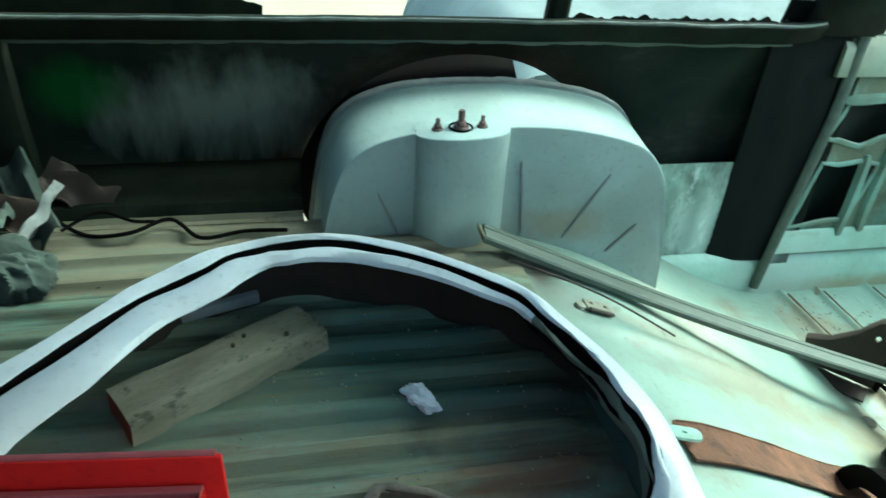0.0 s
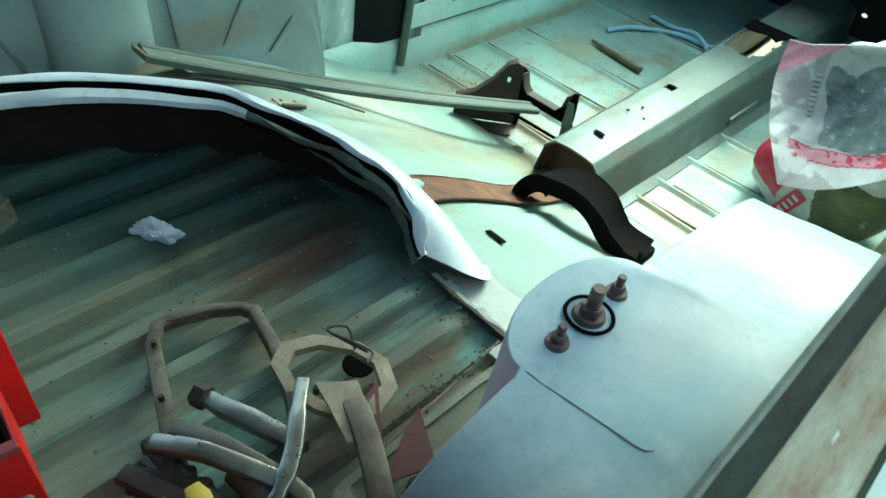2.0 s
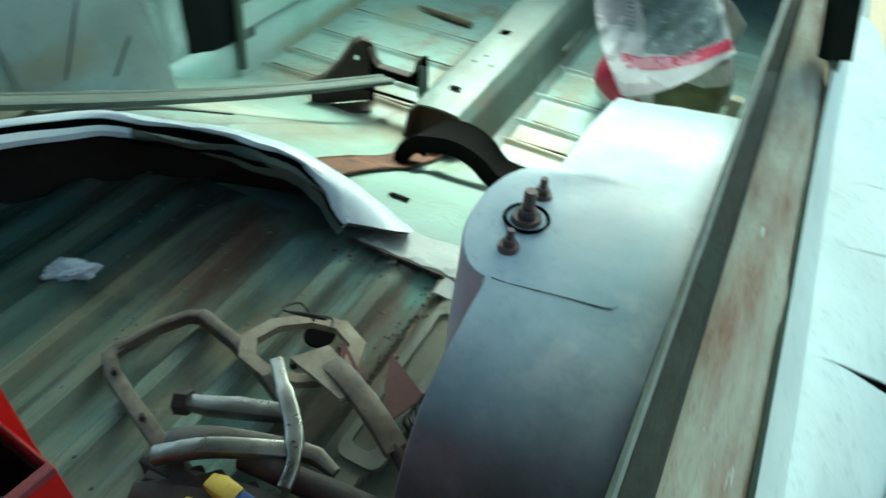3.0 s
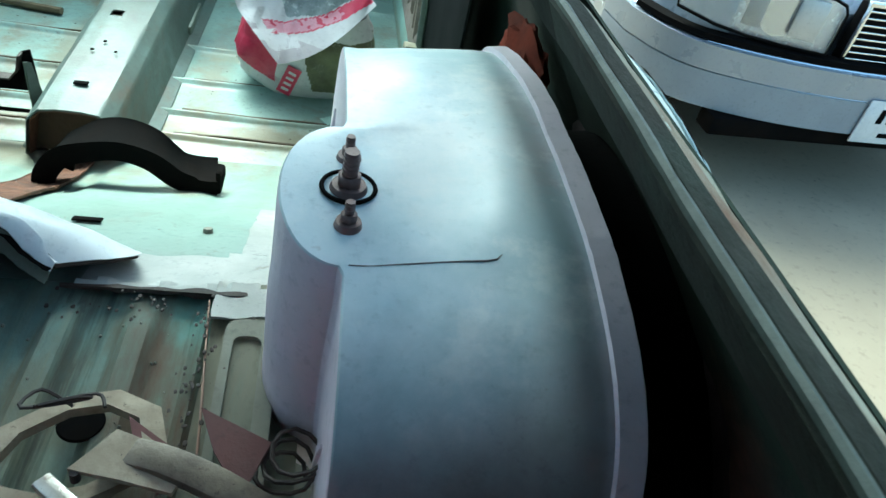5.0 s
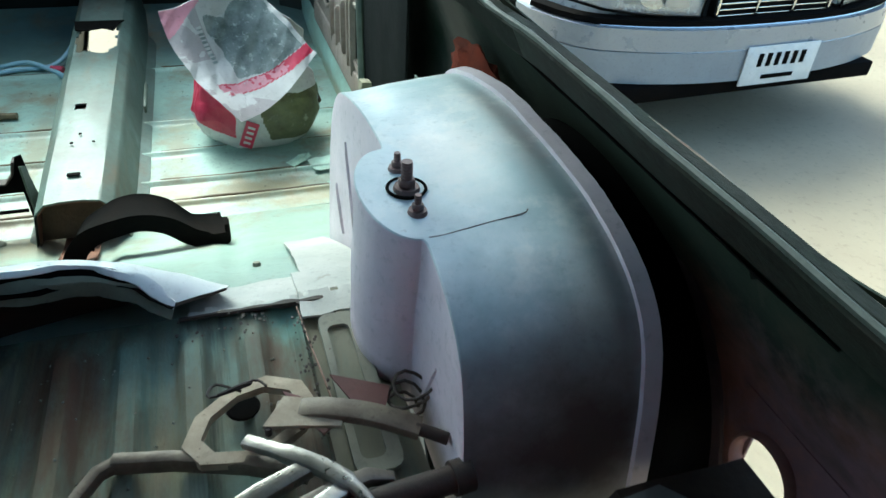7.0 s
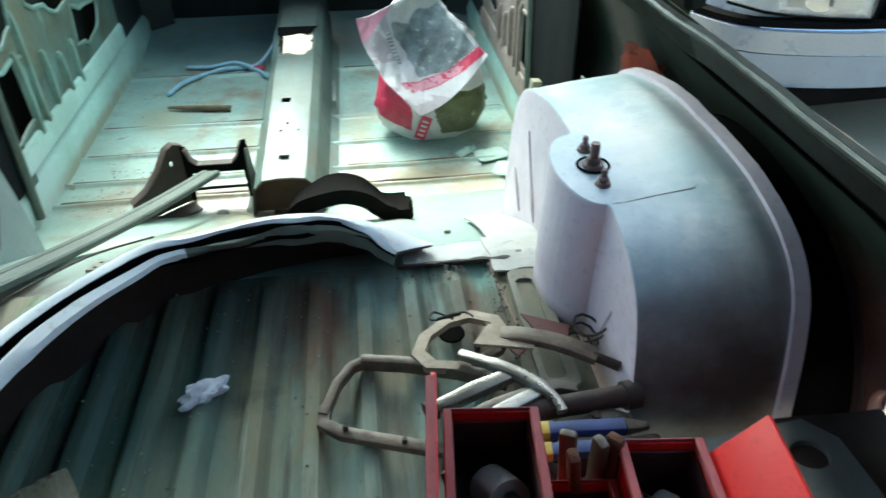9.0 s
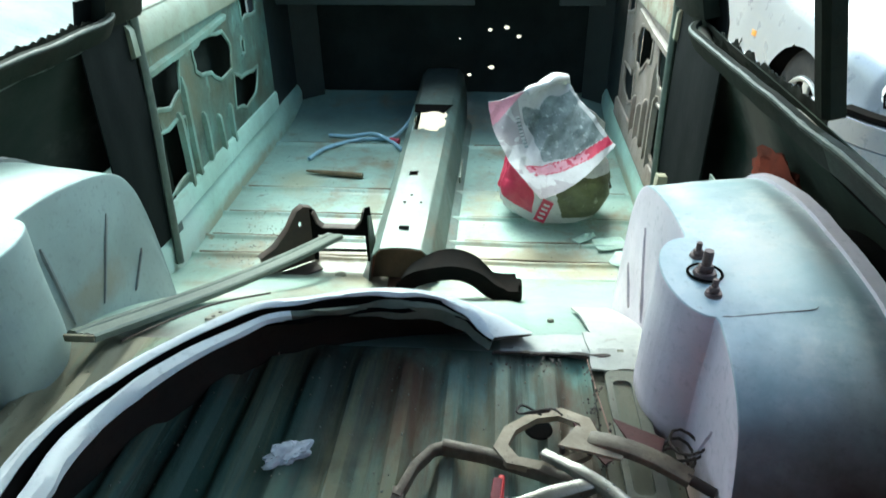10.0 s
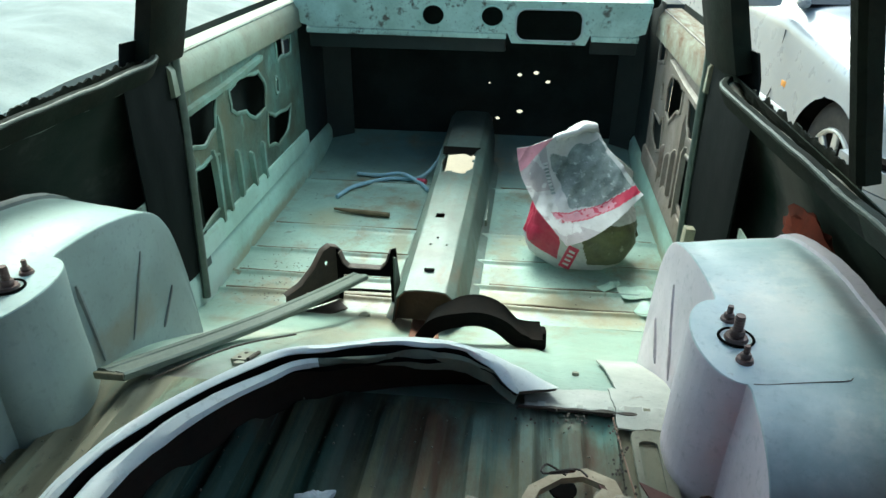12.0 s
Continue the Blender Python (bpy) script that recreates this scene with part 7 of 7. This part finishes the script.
# ---- outside ----
def saloon_car():
    GZ = -0.798
    car = thing("parked_car", pose(2.446, 1.757, GZ, 0, 0, 3.7), "silver blue saloon car parked facing the tail", "car")
    # stations: y back from the nose; (half width at bumper, half width at waist, sill z, waist z, bonnet z)
    st = [(0.00, 0.66, 0.60, 0.42, 0.60, 0.68), (0.05, 0.76, 0.72, 0.32, 0.62, 0.73), (0.16, 0.82, 0.80, 0.24, 0.63, 0.76), (0.35, 0.85, 0.84, 0.22, 0.66, 0.80), (0.9, 0.86, 0.85, 0.22, 0.74, 0.88), (1.35, 0.86, 0.85, 0.22, 0.80, 0.94), (1.6, 0.86, 0.85, 0.22, 0.82, 0.96), (3.2, 0.86, 0.85, 0.22, 0.84, 0.97), (4.1, 0.84, 0.82, 0.25, 0.84, 0.97), (4.45, 0.75, 0.72, 0.4, 0.8, 0.92)]

    def section(y):
        for k in range(len(st) - 1):
            if y <= st[k + 1][0]:
                break
        a, b = st[k], st[k + 1]
        t = (y - a[0]) / (b[0] - a[0])
        wb, ww, zs, zw, zb = (a[i] + (b[i] - a[i]) * t for i in range(1, 6))
        half = [(wb - 0.06, zs), (wb, zs + 0.06), (wb + 0.01, zs + 0.5 * (zw - zs)), (ww, zw), (ww - 0.05, zw + 0.55 * (zb - zw)), (ww - 0.16, zb - 0.01), (ww * 0.4, zb), (0, zb + 0.005)]
        pts = smooth_line([(x, 0, z) for x, z in half], 7)
        return [(p.x, p.z) for p in pts]

    def nose(x, y):
        """The front end is bowed in plan."""
        return y + 0.20 * (min(abs(x), 0.88) / 0.88) ** 2.6 * max(0, 1 - y / 1.2)

    ys = sorted(set(lin(0, 0.35, 12) + lin(0.35, 1.5, 60) + lin(1.5, 4.45, 40)))
    bm = bmesh.new()
    rows = []
    for y in ys:
        s = section(y)
        full = s + [(-x, z) for x, z in reversed(s[:-1])]
        row = []
        for x, z in full:
            y2, z2 = nose(x, y), z
            for wy in (0.80, 3.5):
                d = math.hypot(y2 - wy, z2 - 0.30)
                if abs(x) > 0.7 and 0.30 < d < 0.335 and z2 > 0.2:
                    y2, z2 = wy + (y2 - wy) * 0.335 / d, 0.30 + (z2 - 0.30) * 0.335 / d
            row.append(bm.verts.new((x, y2, z2)))
        rows.append(row)
    for i in range(len(ys) - 1):
        for j in range(len(rows[0]) - 1):
            q = (rows[i][j], rows[i + 1][j], rows[i + 1][j + 1], rows[i][j + 1])
            c = sum((v.co for v in q), Vector()) / 4
            wheel = abs(c.x) > 0.7 and min(math.hypot(c.y - 0.80, c.z - 0.30), math.hypot(c.y - 3.5, c.z - 0.30)) < 0.33
            if not wheel:
                bm.faces.new(q)
    bm.faces.new(rows[0])
    for v in [v for v in bm.verts if not v.link_faces]:
        bm.verts.remove(v)
    part("body", bm, M_CARPAINT, car)
    part("underside", box(bmesh.new(), (0, 2.2, 0.32), (1.42, 4.0, 0.16), 0.02), M_BLACK, car, "dark underside")
    # bumper with a plate; gap and slot are solid pieces blackened for shade
    bpts = [(x, nose(x, -0.06) + 0.16 * max(0, (abs(x) - 0.7) / 0.17) ** 3, 0) for x in lin(-0.87, 0.87, 41)]
    bpts = [(-0.878, 0.5, 0)] + bpts + [(0.878, 0.5, 0)]
    bmp = part("bumper", sweep(bmesh.new(), bpts, [(-0.02, 0.30), (0.06, 0.30), (0.06, 0.425), (-0.03, 0.425), (-0.04, 0.36)]), M_CARTRIM, car, "grey painted bumper")
    part("bumper_face", sweep(bmesh.new(), bpts, [(-0.05, 0.43), (0.06, 0.43), (0.06, 0.515), (-0.02, 0.518), (-0.05, 0.50), (-0.058, 0.465)]), M_CARPAINT, bmp, "silver blue upper half of the bumper")
    for u, z, r in ((-0.054, 0.428, 0.006), (-0.03, 0.517, 0.007)):
        part("chrome_line", sweep(bmesh.new(), [(x, y + u, z) for x, y, _ in bpts], circle(r, 6)), M_CHROME, bmp, "thin chrome line along the bumper")
    part("gap", sweep(bmesh.new(), [(x, y + 0.015, 0.532) for x, y, _ in bpts[1:-1]], [(-0.01, -0.010), (0.05, -0.010), (0.05, 0.010), (-0.01, 0.010)]), M_BLACK, bmp, "black strip standing in for the gap above the bumper")
    part("air_intake", box(bmesh.new(), (0, -0.03, 0.262), (1.36, 0.10, 0.07), 0.01), M_BLACK, bmp, "black box standing in for the air intake")
    pl = part("number_plate", box(bmesh.new(), (0.045, -0.128, 0.36), (0.38, 0.008, 0.165), 0.003), M_PLATE, car, "white number plate with dark bars")
    for k in range(6):
        part("plate_bar", box(bmesh.new(), (-0.07 + 0.045 * k, -0.1335, 0.385), (0.024, 0.003, 0.055), 0.001), M_BLACK, pl)
    part("plate_bar", box(bmesh.new(), (0.045, -0.1335, 0.312), (0.17, 0.003, 0.018), 0.001), M_BLACK, pl)
    # grille with chrome frame
    gr = part("grille", box(bmesh.new(), (0, -0.02, 0.632), (0.58, 0.05, 0.21), 0.01), M_BLACK, car, "black grille with chrome frame and slats")
    for k in range(8):
        part("slat", box(bmesh.new(), (0, -0.048, 0.548 + 0.0235 * k), (0.56, 0.008, 0.007), 0.002), M_CHROME, gr)
    for x in (-0.29, 0.29, -0.095, 0.095):
        part("bar", box(bmesh.new(), (x, -0.052, 0.632), (0.012, 0.014, 0.21), 0.003), M_CHROME, gr)
    for z in (0.527, 0.737):
        part("bar", box(bmesh.new(), (0, -0.052, z), (0.60, 0.018, 0.018), 0.004), M_CHROME, gr)
    for s in (-1, 1):
        m = pose(s * 0.60, nose(0.60, 0.0) + 0.02, 0.642, 0, 0, s * 17)
        lay_flat = m @ Matrix(((1, 0, 0, 0), (0, 0, -1, 0), (0, 1, 0, 0), (0, 0, 0, 1)))
        shape = [(-0.265, -0.088), (-0.265, 0.05), (-0.25, 0.074), (-0.21, 0.086), (0.0, 0.09), (0.12, 0.088), (0.205, 0.075), (0.25, 0.045), (0.268, 0.0), (0.26, -0.038), (0.12, -0.072), (0.0, -0.085), (-0.12, -0.09)]
        ring = lambda g: [(s * x * g, z * g) for x, z in shape]
        hl = part("headlight", plate(bmesh.new(), ring(1), [], 0.05, lay_flat), M_LAMP, car, "clear glass headlight")
        clear = [(0.07, -0.076), (0.07, 0.087), (0.12, 0.086), (0.203, 0.072), (0.246, 0.043), (0.262, 0.0), (0.254, -0.035), (0.12, -0.068)]
        part("clear_reflector", plate(bmesh.new(), [(s * x, z) for x, z in clear], [], 0.004, lay_flat @ Matrix.Translation((0, 0, 0.0505))), M_PLATE, hl, "white reflector of the outer lamp")
        part("bowl", cyl(bmesh.new(), m @ Vector((-s * 0.08, -0.045, 0)), m @ Vector((-s * 0.08, -0.056, 0)), 0.055, 0.072, 24), M_CHROME, hl)
        for x, w in ((-0.17, 0.09), (0.0, 0.06)):
            part("reflector_facet", box(bmesh.new(), (s * x, -0.056, 0.01), (w, 0.008, 0.13), 0.003, m @ Matrix.Rotation(radians(s * 9), 4, "Z")), M_ALLOY, hl)
        part("lens", plate(bmesh.new(), ring(1), [], 0.006, lay_flat @ Matrix.Translation((0, 0, 0.068))), M_GLASS, hl)
        part("surround", sweep(bmesh.new(), [lay_flat @ Vector((x, z, 0.072)) for x, z in ring(1.02)], circle(0.0055, 6), up=(0, 1, 0), closed=True), M_BLACK, hl)
        part("indicator", box(bmesh.new(), (s * 0.862, 1.33, 0.58), (0.014, 0.07, 0.04), 0.008), M_AMBER, car, "amber side indicator")
        part("side_strip", box(bmesh.new(), (s * 0.868, 2.25, 0.34), (0.025, 2.05, 0.26), 0.01), M_PLATE, car, "pale grey lower side cladding")
        for y in (0.80, 3.5):
            wh = part("wheel", cyl(bmesh.new(), (s * 0.70, y, 0.30), (s * 0.80, y, 0.30), 0.2, seg=32), M_BLACK, car)
            ring = [(s * 0.765, y + 0.248 * math.cos(a), 0.30 + 0.248 * math.sin(a)) for a in lin(0, 2 * math.pi, 41)[:-1]]
            part("tyre", sweep(bmesh.new(), ring, [(u * 1.7, v) for u, v in circle(0.052, 12)], up=(1, 0, 0), closed=True), M_RUBBER, wh)
            bm = bmesh.new()
            cyl(bm, (s * 0.80, y, 0.30), (s * 0.815, y, 0.30), 0.07, 0.06, 20)
            for k in range(8):
                a = 2 * math.pi * k / 8
                box(bm, (0, 0, 0.13), (0.02, 0.05, 0.15), 0.006, Matrix.Translation((s * 0.805, y, 0.30)) @ Matrix.Rotation(a, 4, "X"))
            ringr = [(s * 0.81, y + 0.195 * math.cos(a), 0.30 + 0.195 * math.sin(a)) for a in lin(0, 2 * math.pi, 33)[:-1]]
            sweep(bm, ringr, circle(0.013, 8), up=(1, 0, 0), closed=True)
            part("rim", bm, M_ALLOY, wh, "silver eight-spoked alloy rim")
        # wheel well filled with solid black for the shade inside
        part("wheel_well", cyl(bmesh.new(), (s * 0.45, 0.80, 0.30), (s * 0.69, 0.80, 0.30), 0.345, seg=32), M_BLACK, car, "black solid filling the wheel well")
        part("mirror", box(bmesh.new(), (s * 0.95, 1.62, 0.98), (0.20, 0.09, 0.13), 0.03), M_CARPAINT, car)
        part("door_seam", sweep(bmesh.new(), [(s * 0.884, 1.46, 0.25), (s * 0.884, 1.46, 0.47), (s * 0.862, 1.46, 0.55), (s * 0.852, 1.48, 0.82)], circle(0.003, 5), up=(0, 1, 0)), M_BLACK, car)
    bm = bmesh.new()
    gh = [(1.45, 0.78, 0.95), (2.1, 0.62, 1.36), (3.0, 0.62, 1.38), (3.75, 0.74, 0.97)]
    rows = []
    for y, w, z in gh:
        rows.append([bm.verts.new(p) for p in ((w + 0.03, y, 0.93 if z > 1 else z - 0.02), (w, y, z), (-w, y, z), (-w - 0.03, y, 0.93 if z > 1 else z - 0.02))])
    for i in range(3):
        for j in range(3):
            bm.faces.new((rows[i][j], rows[i + 1][j], rows[i + 1][j + 1], rows[i][j + 1]))
    part("windows", bm, M_CARGLASS, car, "dark car windows")
    part("roof", box(bmesh.new(), (0, 2.55, 1.385), (1.2, 0.95, 0.03), 0.012), M_CARPAINT, car)
    for s in (-1, 1):
        part("pillar", sweep(bmesh.new(), [(s * 0.80, 1.45, 0.95), (s * 0.64, 2.1, 1.37)], circle(0.03, 8)), M_CARPAINT, car)
        part("pillar", sweep(bmesh.new(), [(s * 0.80, 2.6, 0.95), (s * 0.64, 2.55, 1.37)], circle(0.03, 8)), M_CARPAINT, car)


saloon_car()


# car under a pale cover on the other side
def covered_car():
    bm = bmesh.new()
    us, vs = lin(-1, 1, 44), lin(0, 1, 90)

    def at(u, v):
        y = 0.2 + 4.4 * v
        roof = 0.56 + 0.12 * max(0, 1 - ((v - 0.52) / 0.36) ** 4) if abs(v - 0.52) < 0.36 else 0.56
        nose = min(1, v / 0.06, (1 - v) / 0.06)
        top = roof * (0.35 + 0.65 * nose ** 0.5) + 0.22
        w = 0.88 * (0.8 + 0.2 * nose)
        a = abs(u)
        x = w * (min(1, a / 0.62) ** 0.8) + 0.03 * max(0, a - 0.62)
        z = top * (1 - 0.16 * (a / 0.62) ** 3) if a < 0.62 else top * 0.84 * (1 - (a - 0.62) / 0.38) + 0.05
        k = 0.035 * noise.noise((u * 3, v * 9, 0)) + 0.018 * noise.noise((u * 9, v * 26, 3)) + 0.02 * math.sin(v * 40 + 5 * noise.noise((v * 5, u, 1))) * max(0, a - 0.5)
        return ((x + k) * (1 if u > 0 else -1), y, z + k * 0.6)

    sheet(bm, at, us, vs, 0.004)
    cc = thing("covered_car", pose(-2.45, 0.1, -0.80, 0, 0, 0), "parked car under a pale wrinkled cloth cover", "car")
    part("cover", bm, M_COVER, cc)
    for x, y in ((0.78, 1.0), (0.78, 3.7), (-0.78, 1.0), (-0.78, 3.7)):
        ring = [(x, y + 0.21 * math.cos(a), 0.27 + 0.21 * math.sin(a)) for a in lin(0, 2 * math.pi, 33)[:-1]]
        part("tyre", sweep(bmesh.new(), ring, circle(0.06, 10), up=(1, 0, 0), closed=True), M_RUBBER, cc)


covered_car()
solo("wooden_pole", cyl(bmesh.new(), (0, 0, 0), (0.165, 0.016, 0.0), 0.016, seg=10), M_STICK, (1.28, 0.508, -0.782), "short brown wooden pole on the yard ground", "wood")
